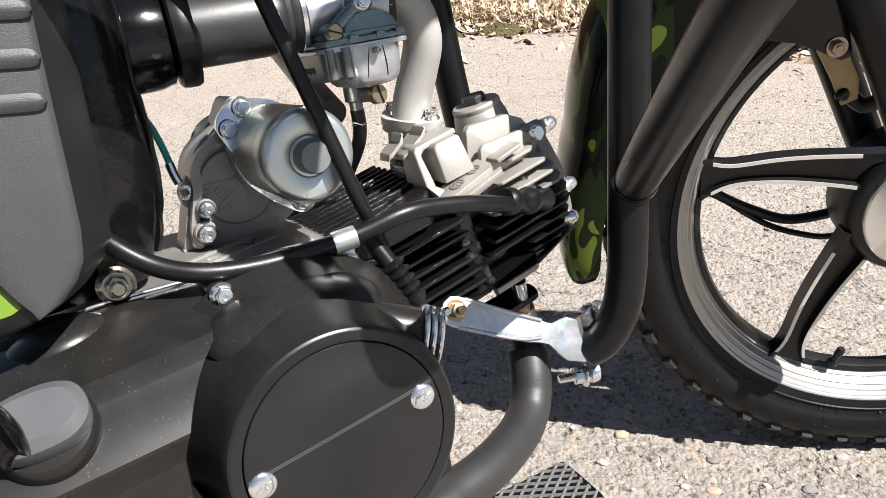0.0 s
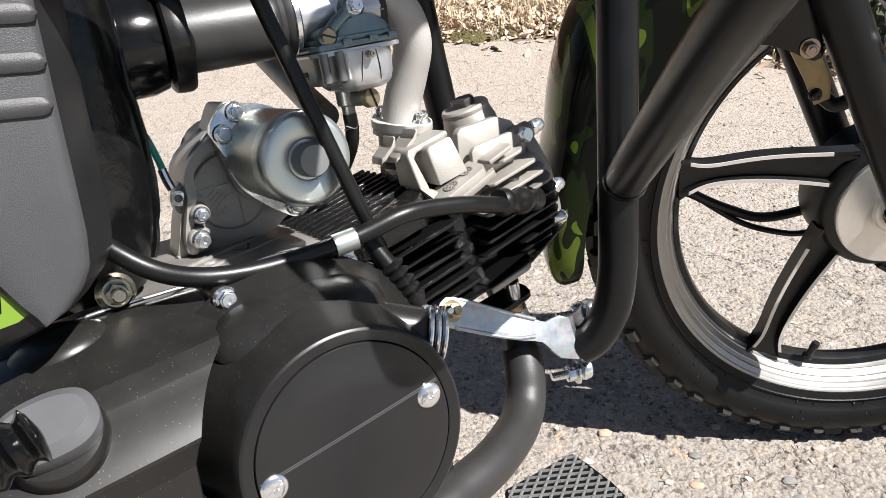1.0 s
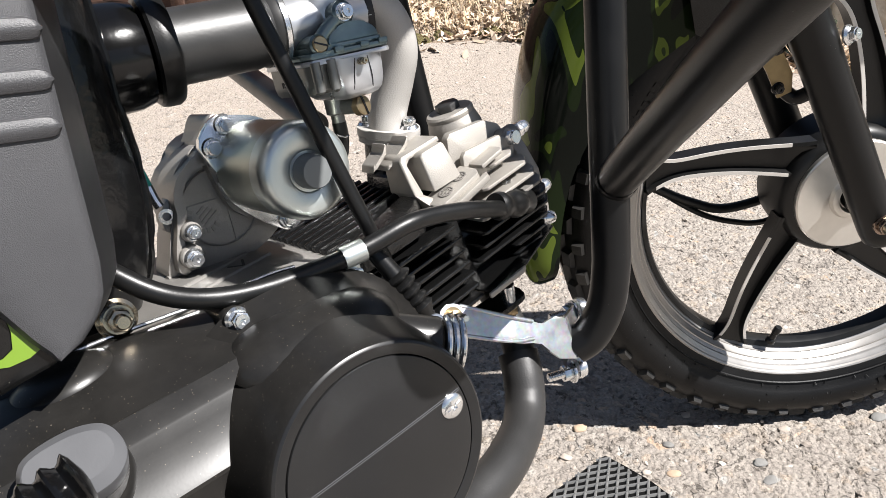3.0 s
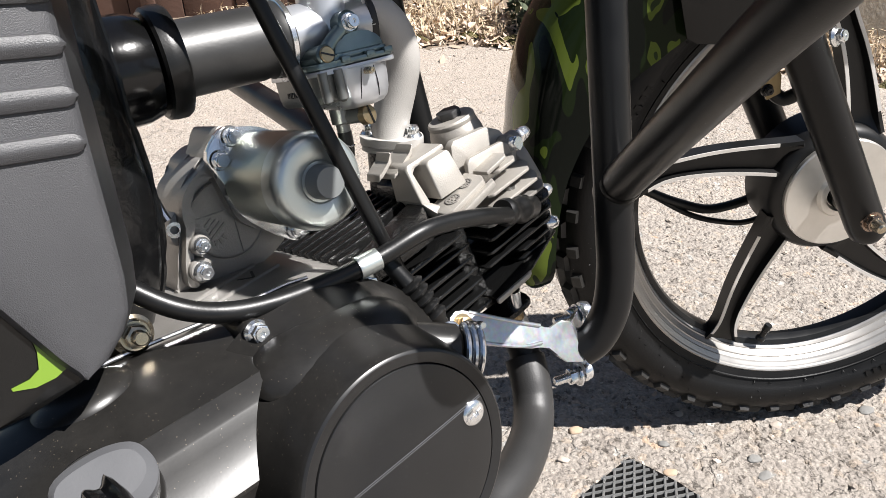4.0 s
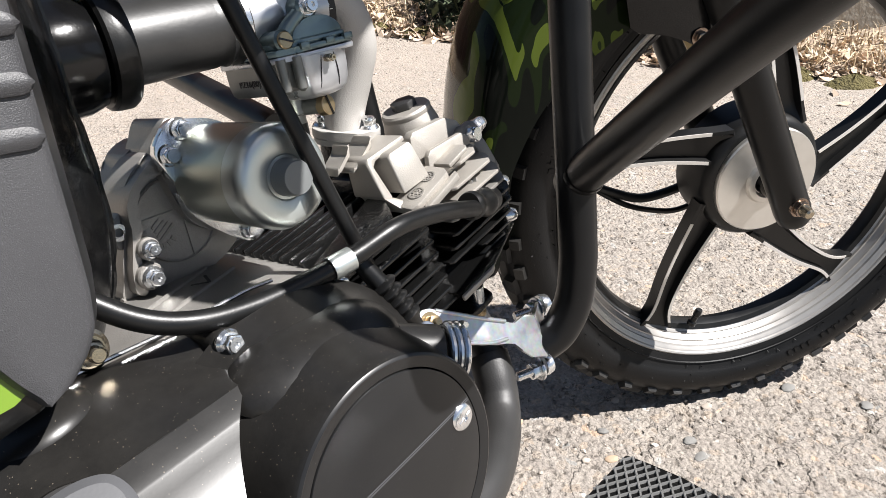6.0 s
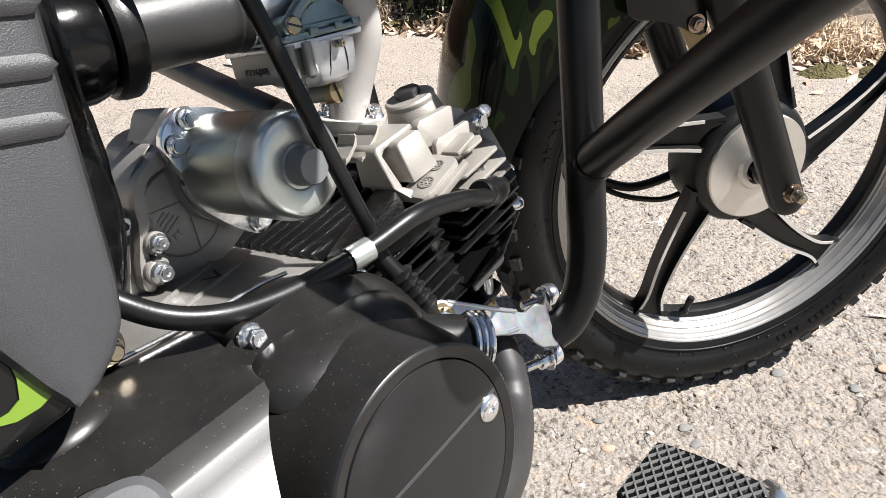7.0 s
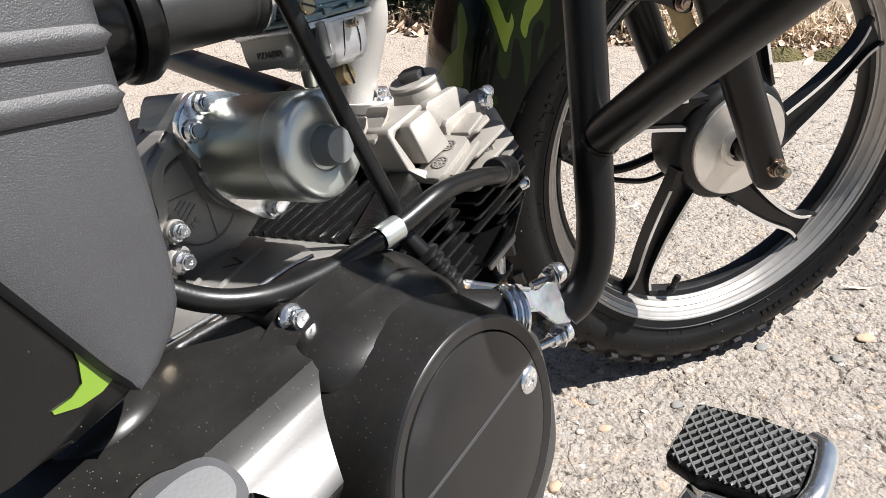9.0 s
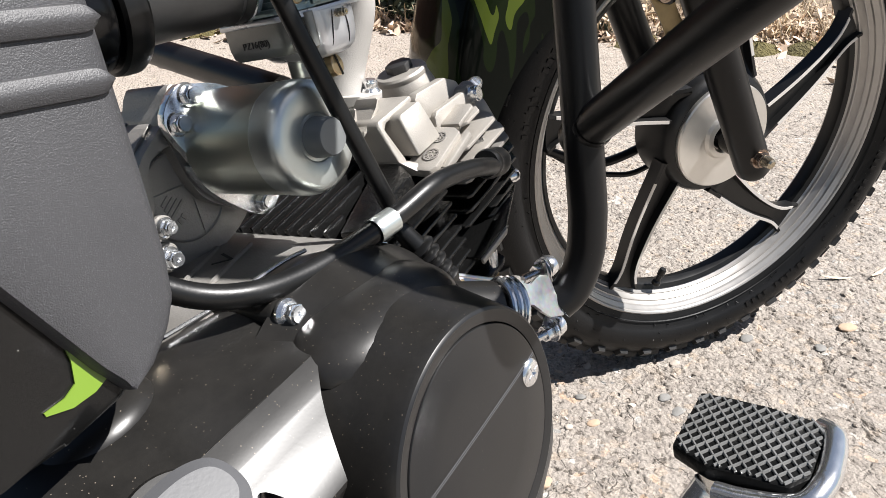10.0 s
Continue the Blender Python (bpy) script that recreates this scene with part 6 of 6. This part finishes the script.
# ---------- side panel, body, frame at the back ----------
def build_panel():
    # face outline in x, z; the face lies 118 mm right of the middle
    outline = [(-0.1355, 0.66), (-0.1435, 0.590), (-0.1475, 0.545), (-0.1500, 0.510), (-0.1520, 0.480), (-0.1535, 0.460), (-0.1560, 0.447), (-0.1610, 0.439), (-0.1690, 0.4315), (-0.1775, 0.4280), (-0.1840, 0.4390), (-0.1990, 0.4710), (-0.2250, 0.527), (-0.2500, 0.58), (-0.25, 0.66)]
    front, back = outline[:10], outline[9:]

    def bend(z):
        return 0.25 * max(0.0, z - 0.47) ** 2

    def edge(chain, z):
        pts = sorted((q, p) for p, q in chain)
        for (z0, x0), (z1, x1) in zip(pts, pts[1:]):
            if z <= z1:
                return x0 + (x1 - x0) * max(0.0, z - z0) / max(1e-6, z1 - z0)
        return pts[-1][1]
    rows, rim = [], []
    for k in range(71):
        z = 0.4282 + 0.2315 * (k / 70) ** 1.6
        xf, xb, y = edge(front, z), edge(back, z), bend(z)
        r = min(1.0, (xf - xb) / 0.012)
        row = [(xb - 0.004, y - 0.090, z), (xb - 0.0008, y - 0.1160, z), (xb + 0.001 * r, y - 0.1180, z)]
        row += [(xb + 0.005 * r + (xf - xb - 0.0105 * r) * u, y - 0.1186, z) for u in (0, 0.25, 0.5, 0.75, 1)]
        row += [(xf - 0.0022 * r, y - 0.1183, z), (xf - 0.0004, y - 0.1174, z), (xf + 0.0010, y - 0.1160, z)]
        rows.append(row)
        rim.append([(xf + 0.0010, y - 0.1160, z), (xf + 0.0026, y - 0.1130, z), (xf + 0.0055, y - 0.1070, z), (xf + 0.009, y - 0.099, z), (xf + 0.0125, y - 0.090, z), (xf + 0.0155, y - 0.080, z), (xf + 0.0150, y - 0.076, z)])
    bm = bmesh.new()
    loft(bm, rows, closed=False, caps=False)
    panel = part("side_panel", bm, PLASTIC, bike, "dark grey grained plastic side panel with raised ribs", smooth=40)
    bm = bmesh.new()
    loft(bm, rim, closed=False, caps=False)
    part("panel_edge", bm, PLASTIC_EDGE, panel, "smooth rolled edge, coloured dark for its turned-away shade", smooth=40)
    for z, x1 in ((0.5467, -0.1462), (0.5290, -0.1480), (0.5126, -0.1505), (0.5645, -0.1445), (0.5825, -0.143)):
        bm = bmesh.new()
        rr = []
        for i in range(25):
            s = (i / 24) ** 2.2
            x = x1 - 0.085 * s
            d = min(1.0, (x1 - x) / 0.0055)
            w = 0.0040 * max(0.06, math.sqrt(d * (2 - d)))
            zz = z + 0.0085 * s
            rr.append([(x, y + bend(zz), zz + w * h) for y, h in ((-0.1175, -1.1), (-0.1200, -0.9), (-0.1215, -0.3), (-0.1217, 0.3), (-0.1205, 0.9), (-0.1175, 1.1))])
        loft(bm, rr)
        part("raised_rib", bm, PLASTIC, panel)
    # body panel behind with lime flash
    bm = bmesh.new()
    prism(bm, [(-0.1780, 0.4255), (-0.1640, 0.440), (-0.155, 0.47), (-0.155, 0.56), (-0.30, 0.62), (-0.40, 0.50), (-0.30, 0.42), (-0.2174, 0.4215), (-0.1985, 0.4215)], 0.090, 0.1135, UP, 0.003)
    bodyp = part("body_panel", bm, BODY_BLACK, bike, "gloss black plastic body panel")
    bm = bmesh.new()
    prism(bm, [(-0.1892, 0.4520), (-0.1815, 0.4345), (-0.1863, 0.4324), (-0.1936, 0.4318), (-0.2009, 0.4338), (-0.2011, 0.4349), (-0.1946, 0.4356), (-0.1907, 0.4378), (-0.1892, 0.4442)], 0.1136, 0.1142, UP, 0)
    part("lime_flash", bm, LIME, bodyp, "lime green flash decal")
    # airbox behind the panel
    bm = bmesh.new()
    rings = []
    edge = []
    rnd = random.Random(4)
    for k in range(41):
        z = 0.66 - 0.25 * k / 40
        x1 = -0.099 - 0.009 * min(1, (0.66 - z) / 0.10) - 0.014 * max(0, (0.47 - z) / 0.06) ** 1.5 + 0.0004 * math.sin(z * 120)
        y0 = -0.056 + 0.014 * max(0, (0.46 - z) / 0.05) ** 1.3 + 0.0006 * math.sin(z * 70)
        pts = oval([(-0.20, y0), (x1 - 0.034, y0 + 0.0004 * math.sin(z * 110 + 1)), (x1 - 0.020, y0 + 0.003), (x1 - 0.005, y0 + 0.013), (x1, y0 + 0.03), (x1, 0.03), (x1 - 0.02, 0.05), (-0.20, 0.05)], 4)
        rings.append([(x, y, z) for x, y in pts])
        if 0.418 < z < 0.60:
            edge.append((x1 + 0.0006 + rnd.uniform(-0.0006, 0.0006), y0 + 0.024, z))
    loft(bm, rings)
    sweep(bm, edge, 0.0022, 8, 2)
    part("airbox", bm, AIRBOX, bike, "gloss black wrinkled airbox")
    # frame spine and down tubes on the far side
    tube("frame_down_tube", [(0.112, 0.040, 0.70), (0.116, 0.055, 0.60), (0.128, 0.066, 0.50), (0.142, 0.076, 0.40), (0.146, 0.08, 0.33)], 0.0125, "satin black far guard tube")
    tube("frame_cross_tube", [(0.0030, -0.012, 0.4740), (0.0119, 0.0433, 0.4869), (0.0197, 0.0915, 0.4980), (0.0330, 0.174, 0.5170)], 0.0085, "satin black cross tube to the far side", RUBBER, n=4)


build_panel()


# ---------- fuel tank above the engine: unseen, added to block overhead sun ---
def build_tank():
    bm = bmesh.new()
    rings = []
    for x, lo, hi, w in ((0.0, 0.74, 0.80, 0.08), (0.02, 0.715, 0.84, 0.11), (0.066, 0.71, 0.86, 0.126), (0.114, 0.71, 0.87, 0.126), (0.20, 0.72, 0.87, 0.11), (0.30, 0.75, 0.84, 0.08)):
        pts = oval([(-w, lo + 0.01), (-w * 0.9, lo), (0, lo), (w * 0.9, lo), (w, lo + 0.02), (w * 0.9, hi - 0.3 * (hi - lo)), (0, hi), (-w * 0.9, hi - 0.3 * (hi - lo))], 3)
        rings.append([(x, y, z) for y, z in pts])
    loft(bm, rings)
    part("fuel_tank", bm, CAMO, bike, "unseen black and green fuel tank, added to block sun from above")


build_tank()
# Slab out of view, added only to shade the starter gear case.
bm = bmesh.new()
prism(bm, [(-0.158, 0.60), (-0.150, 0.568), (-0.02, 0.566), (0.0, 0.575), (-0.004, 0.600), (-0.03, 0.616), (-0.150, 0.622)], 0.119, 0.127, UP, 0.002)
part("unseen_shade_slab", bm, PLASTIC, bike, "unseen dark grey slab added to shade the starter gear case")

# ---------- verge and background ----------
LEAF = material("dry_leaf", (0.50, 0.385, 0.285), 0.8, 0.0, 0.4, 9, 0.0, 300)
GRASS = material("dry_grass", (0.42, 0.325, 0.215), 0.8, 0.0, 0.4, 9, 0.0, 300)
MOSS = material("moss", (0.10, 0.083, 0.028), 0.95, 0.0, 0.75, 30, 0.02, 130)
SOIL = material("dark_soil", (0.17, 0.13, 0.095), 0.95, 0.0, 0.5, 8, 0.01, 60)
RUST = material("rusty_brown_fence", (0.10, 0.055, 0.04), 0.8, 0.1, 0.5, 6, 0.001, 60)
CONCRETE = material("grey_concrete", (0.36, 0.33, 0.28), 0.9, 0.0, 0.2, 7, 0.004, 50)
# Leaf colour near black, painting the deep shade over this stretch of verge.
SHRUB = material("shaded_weeds", (0.03, 0.04, 0.016), 0.7, 0.0, 0.5, 8, 0.0, 50)


def random_island(m, spread):
    nt = m.node_tree
    b = nt.nodes["Principled BSDF"]
    g = nt.nodes.new("ShaderNodeNewGeometry")
    src = b.inputs["Base Color"].links[0].from_socket
    hsv = nt.nodes.new("ShaderNodeHueSaturation")
    mr = nt.nodes.new("ShaderNodeMapRange")
    mr.inputs["To Min"].default_value, mr.inputs["To Max"].default_value = 1 - spread, 1 + spread
    nt.links.new(g.outputs["Random Per Island"], mr.inputs["Value"])
    nt.links.new(mr.outputs[0], hsv.inputs["Value"])
    nt.links.new(src, hsv.inputs["Color"])
    nt.links.new(hsv.outputs[0], b.inputs["Base Color"])


for mt in (LEAF, GRASS, SHRUB):
    random_island(mt, 0.55)


def verge_mesh(name, make, count, mat, label, category, seed):
    rnd = random.Random(seed)
    verts, faces = [], []
    for _ in range(count):
        make(rnd, verts, faces)
    me = bpy.data.meshes.new(name)
    me.from_pydata(verts, [], faces)
    me.materials.append(mat)
    ob = new(name, me)
    tagged(ob, label, category, kind="stuff")


def spot(rnd, lo=0.0, hi=0.45):
    x = rnd.uniform(-0.4, 2.4)
    return x, verge_y(x) + lo + (hi - lo) * rnd.random() ** 1.1


def leaf(rnd, verts, faces):
    x, y = spot(rnd, 0.03 if rnd.random() < 0.93 else -0.03, 0.55)
    if rnd.random() < 0.02:
        y -= rnd.uniform(0, 0.35)
    s = rnd.uniform(0.008, 0.030)
    m = pose(x, y, 0.004 + 0.04 * rnd.random() ** 2 * min(1, max(0, (y - verge_y(x)) * 6)), rnd.uniform(-50, 50), rnd.uniform(-50, 50), rnd.uniform(0, 360))
    i = len(verts)
    c = rnd.uniform(-0.4, 0.4) * s
    for p in ((-s, 0, c), (-s * 0.3, s * 0.38, 0), (s * 0.4, s * 0.30, 0), (s, 0, c), (s * 0.4, -s * 0.30, c * 0.5), (-s * 0.3, -s * 0.38, c * 0.5)):
        verts.append(m @ Vector(p))
    faces.append((i, i + 1, i + 4, i + 5))
    faces.append((i + 1, i + 2, i + 3, i + 4))


def blade(rnd, verts, faces):
    x, y = spot(rnd, 0.08, 0.6)
    h, w = rnd.uniform(0.03, 0.12), rnd.uniform(0.0012, 0.0028)
    a, lean = rnd.uniform(0, 2 * math.pi), rnd.uniform(0.2, 1.3)
    d = Vector((math.cos(a), math.sin(a), 0))
    s = Vector((-d.y, d.x, 0)) * w
    p0 = Vector((x, y, 0))
    p1 = p0 + d * h * lean * 0.35 + Vector((0, 0, h * 0.6))
    p2 = p0 + d * h * lean + Vector((0, 0, h * (0.9 - 0.4 * lean)))
    i = len(verts)
    verts.extend([p0 - s, p0 + s, p1 + s * 0.8, p1 - s * 0.8, p2])
    faces.extend([(i, i + 1, i + 2, i + 3), (i + 3, i + 2, i + 4)])


def shrub_leaf(rnd, verts, faces):
    x = rnd.uniform(0.64, 1.30)
    y = verge_y(x) + 0.10 + 0.30 * rnd.random() + 0.05 * noise.noise((x * 9, 0, 4))
    z = abs(rnd.gauss(0.05, 0.10))
    s = rnd.uniform(0.010, 0.028)
    m = pose(x, y, z, rnd.uniform(-70, 70), rnd.uniform(-70, 70), rnd.uniform(0, 360))
    i = len(verts)
    for p in ((-s, 0, 0), (0, s * 0.45, 0), (s, 0, 0), (0, -s * 0.45, 0)):
        verts.append(m @ Vector(p))
    faces.append((i, i + 1, i + 2, i + 3))


def build_verge():
    # soil bank
    verts, faces = [], []
    nx, ny = 120, 16
    for j in range(ny):
        for i in range(nx):
            x = -1.5 + 5.0 * i / (nx - 1)
            t = j / (ny - 1)
            y = verge_y(x) + 0.02 + 0.03 * noise.noise((x * 4, 1, 0)) + 2.2 * t ** 1.5
            z = -0.002 + 0.03 * min(1, t * 3) + 0.02 * noise.noise((x * 6, y * 6, 2)) * min(1, t * 4)
            verts.append((x, y, z))
    for j in range(ny - 1):
        for i in range(nx - 1):
            faces.append((j * nx + i, j * nx + i + 1, (j + 1) * nx + i + 1, (j + 1) * nx + i))
    me = bpy.data.meshes.new("soil_verge")
    me.from_pydata(verts, [], faces)
    me.materials.append(SOIL)
    me.shade_smooth()
    tagged(new("soil_verge", me), "dark soil verge along the asphalt edge", "verge", kind="structure")
    verge_mesh("leaf_litter", leaf, 9000, LEAF, "pale dry fallen leaves along the verge", "leaves", 3)
    verge_mesh("dry_grass", blade, 5200, GRASS, "straw-coloured dry grass on the verge", "grass", 4)
    verge_mesh("shaded_weeds", shrub_leaf, 3000, SHRUB, "low leafy weeds before the fence, coloured dark for deep shade", "weeds", 5)
    # moss cushions
    for x, y, sx, sy in ((0.20, 2.475, 0.10, 0.05), (0.32, 2.485, 0.05, 0.03), (0.50, 2.485, 0.08, 0.035), (0.62, 2.40, 0.09, 0.035), (0.02, 2.47, 0.09, 0.04), (1.32, 1.80, 0.10, 0.04), (1.45, 1.68, 0.07, 0.04), (1.56, 1.585, 0.09, 0.045), (1.68, 1.53, 0.07, 0.05), (1.80, 1.43, 0.10, 0.05), (1.95, 1.34, 0.10, 0.05)):
        bm = bmesh.new()
        rings = []
        for k in range(6):
            t = k / 5
            rings.append([(x + sx * (1 - t) * math.cos(a) * (1 + 0.2 * noise.noise((math.cos(a) * 2 + x, math.sin(a) * 2, 0))), y + sy * (1 - t) * math.sin(a), -0.004 + 0.030 * math.sin(t * math.pi / 2) + 0.010 * noise.noise((math.cos(a) * 3 + t, math.sin(a) * 3, x * 9)))
                          for a in (2 * math.pi * i / 24 for i in range(24))])
        loft(bm, rings)
        ob = part("moss_cushion", bm, MOSS, None)
        tagged(ob, "low olive green moss cushion at the asphalt edge", "moss", "moss cushions")
    # fence of rusty sheets behind
    bm = bmesh.new()
    for k in range(16):
        x = -1.6 + 0.19 * k
        block(bm, (x, 3.05 - 0.01 * (k % 2), 0.0), (x + 0.186, 3.09, 1.6), Matrix(), 0.002)
    fence = part("fence", bm, RUST, None)
    tagged(fence, "dark rusty brown board fence behind the verge", "fence", kind="structure")
    for k in range(5):
        bm = bmesh.new()
        block(bm, (-1.2 + 0.62 * k, 2.98, 0), (-1.17 + 0.62 * k, 3.01, 1.6), Matrix(), 0.002)
        part("fence_post", bm, RUST, fence)
    # concrete wall, nearer on the right
    bm = bmesh.new()
    cm = pose(1.36, 2.02, 0, 0, 0, -3)
    block(bm, (0.0, 0, -0.02), (4.5, 0.25, 1.2), cm, 0.01)
    wall = part("concrete_wall", bm, CONCRETE, None)
    tagged(wall, "weathered grey concrete wall beside the verge", "wall", kind="structure")


build_verge()


# ---------- loose stones ----------
STONE = material("loose_stone", (0.31, 0.265, 0.225), 0.85, 0.0, 0.35, 30, 0.001, 200)
random_island(STONE, 0.55)
STONE_GREY = material("grey_stone", (0.17, 0.165, 0.155), 0.8, 0.0, 0.3, 60, 0.0005, 400)
STONE_TAN = material("tan_stone", (0.36, 0.265, 0.185), 0.85, 0.0, 0.25, 60, 0.0005, 400)


def stone(rnd, verts, faces, x, y, s):
    base = [(1, 0, 0), (-1, 0, 0), (0, 1, 0), (0, -1, 0), (0, 0, 1), (0, 0, -1)]
    sc = Vector((s * rnd.uniform(0.8, 1.3), s * rnd.uniform(0.6, 1.0), s * rnd.uniform(0.35, 0.7)))
    m = pose(x, y, height(x, y) + sc.z * 0.35, rnd.uniform(-15, 15), rnd.uniform(-15, 15), rnd.uniform(0, 360))
    i = len(verts)
    pts = [Vector(b) for b in base]
    for a in (0, 1):
        for b in (2, 3):
            for c in (4, 5):
                pts.append((pts[a] + pts[b] + pts[c]).normalized() * rnd.uniform(0.8, 1.05))
    for p in pts:
        verts.append(m @ Vector((p.x * sc.x, p.y * sc.y, p.z * sc.z)))
    k = 6
    for a in (0, 1):
        for b in (2, 3):
            for c in (4, 5):
                faces.extend([(i + a, i + b, i + k), (i + b, i + c, i + k), (i + c, i + a, i + k)])
                k += 1


def build_stones():
    rnd = random.Random(21)
    verts, faces = [], []
    for _ in range(6500):
        x, y = rnd.uniform(-0.2, 2.0), rnd.uniform(0.42, 2.4)
        stone(rnd, verts, faces, x, y, 0.0011 + 0.0042 * rnd.random() ** 5)
    me = bpy.data.meshes.new("grit")
    me.from_pydata(verts, [], faces)
    me.materials.append(STONE)
    tagged(new("grit", me), "scattered grit and small stones on the asphalt", "grit", kind="stuff")
    for x, y, s, flat, mat, label in ((0.294, 0.611, 0.0058, 1.0, STONE_GREY, "small dark grey pebble on the asphalt"),
                                      (0.381, 0.568, 0.0070, 0.6, STONE_GREY, "flat grey stone set in the asphalt"),
                                      (0.552, 0.612, 0.0085, 0.5, STONE_GREY, "flat grey stone set in the asphalt"),
                                      (0.435, 0.613, 0.0062, 0.6, STONE, "pale flat stone set in the asphalt"),
                                      (0.283, 0.570, 0.0066, 0.5, STONE_TAN, "tan stone set in the asphalt"),
                                      (0.255, 0.576, 0.0048, 0.9, STONE, "small pale pebble on the asphalt"),
                                      (0.188, 0.520, 0.0075, 0.8, STONE_TAN, "small tan pebble on the asphalt"),
                                      (0.688, 0.571, 0.0110, 0.4, STONE_TAN, "tan stone set in the asphalt"),
                                      (0.205, 0.655, 0.0075, 0.6, STONE_TAN, "tan stone set in the asphalt"),
                                      (0.335, 0.655, 0.0055, 0.5, STONE, "pale flat stone set in the asphalt"),
                                      (0.380, 0.545, 0.0080, 0.4, STONE_GREY, "flat grey stone set in the asphalt"),
                                      (0.430, 0.700, 0.0055, 0.7, STONE, "small pale pebble on the asphalt"),
                                      (0.620, 0.555, 0.0085, 0.5, STONE_GREY, "flat grey stone set in the asphalt"),
                                      (0.176, 0.612, 0.0060, 0.6, STONE, "small pale pebble on the asphalt")):
        bm = bmesh.new()
        bmesh.ops.create_icosphere(bm, subdivisions=3, radius=1)
        m = pose(x, y, height(x, y) + s * flat * 0.15, rnd.uniform(-8, 8), rnd.uniform(-8, 8), rnd.uniform(-30, 30))
        for v in bm.verts:
            k = 1 + 0.22 * noise.noise(v.co * 1.6 + Vector((x * 50, y * 50, 0)))
            v.co = m @ Vector((v.co.x * s * 1.15 * k, v.co.y * s * 0.8 * k, max(-0.5, v.co.z) * s * 0.6 * flat * k))
        me = bpy.data.meshes.new("pebble")
        bm.to_mesh(me)
        bm.free()
        me.materials.append(mat)
        me.shade_smooth()
        tagged(new("pebble", me), label, "pebble", "pebbles")
    # flakes of dry stalk
    for x, y, turn in ((0.772, 0.660, -25), (0.839, 0.643, 12), (0.640, 1.010, 8)):
        bm = bmesh.new()
        loft(bm, [[pose(x, y, height(x, y) + 0.003, 0, 4, turn) @ Vector((u * 0.022, sg * w, h + 0.002 * u * u)) for sg, h in ((-1, 0), (0, 0.0010), (1, 0), (0, -0.0006))]
                  for u, w in ((-1, 0.0006), (-0.5, 0.0022), (0.1, 0.0030), (0.6, 0.0020), (1, 0.0005))])
        tagged(part("stalk_flake", bm, LEAF, None), "pale dry flake of stalk on the asphalt", "leaf", "stalk flakes")


build_stones()
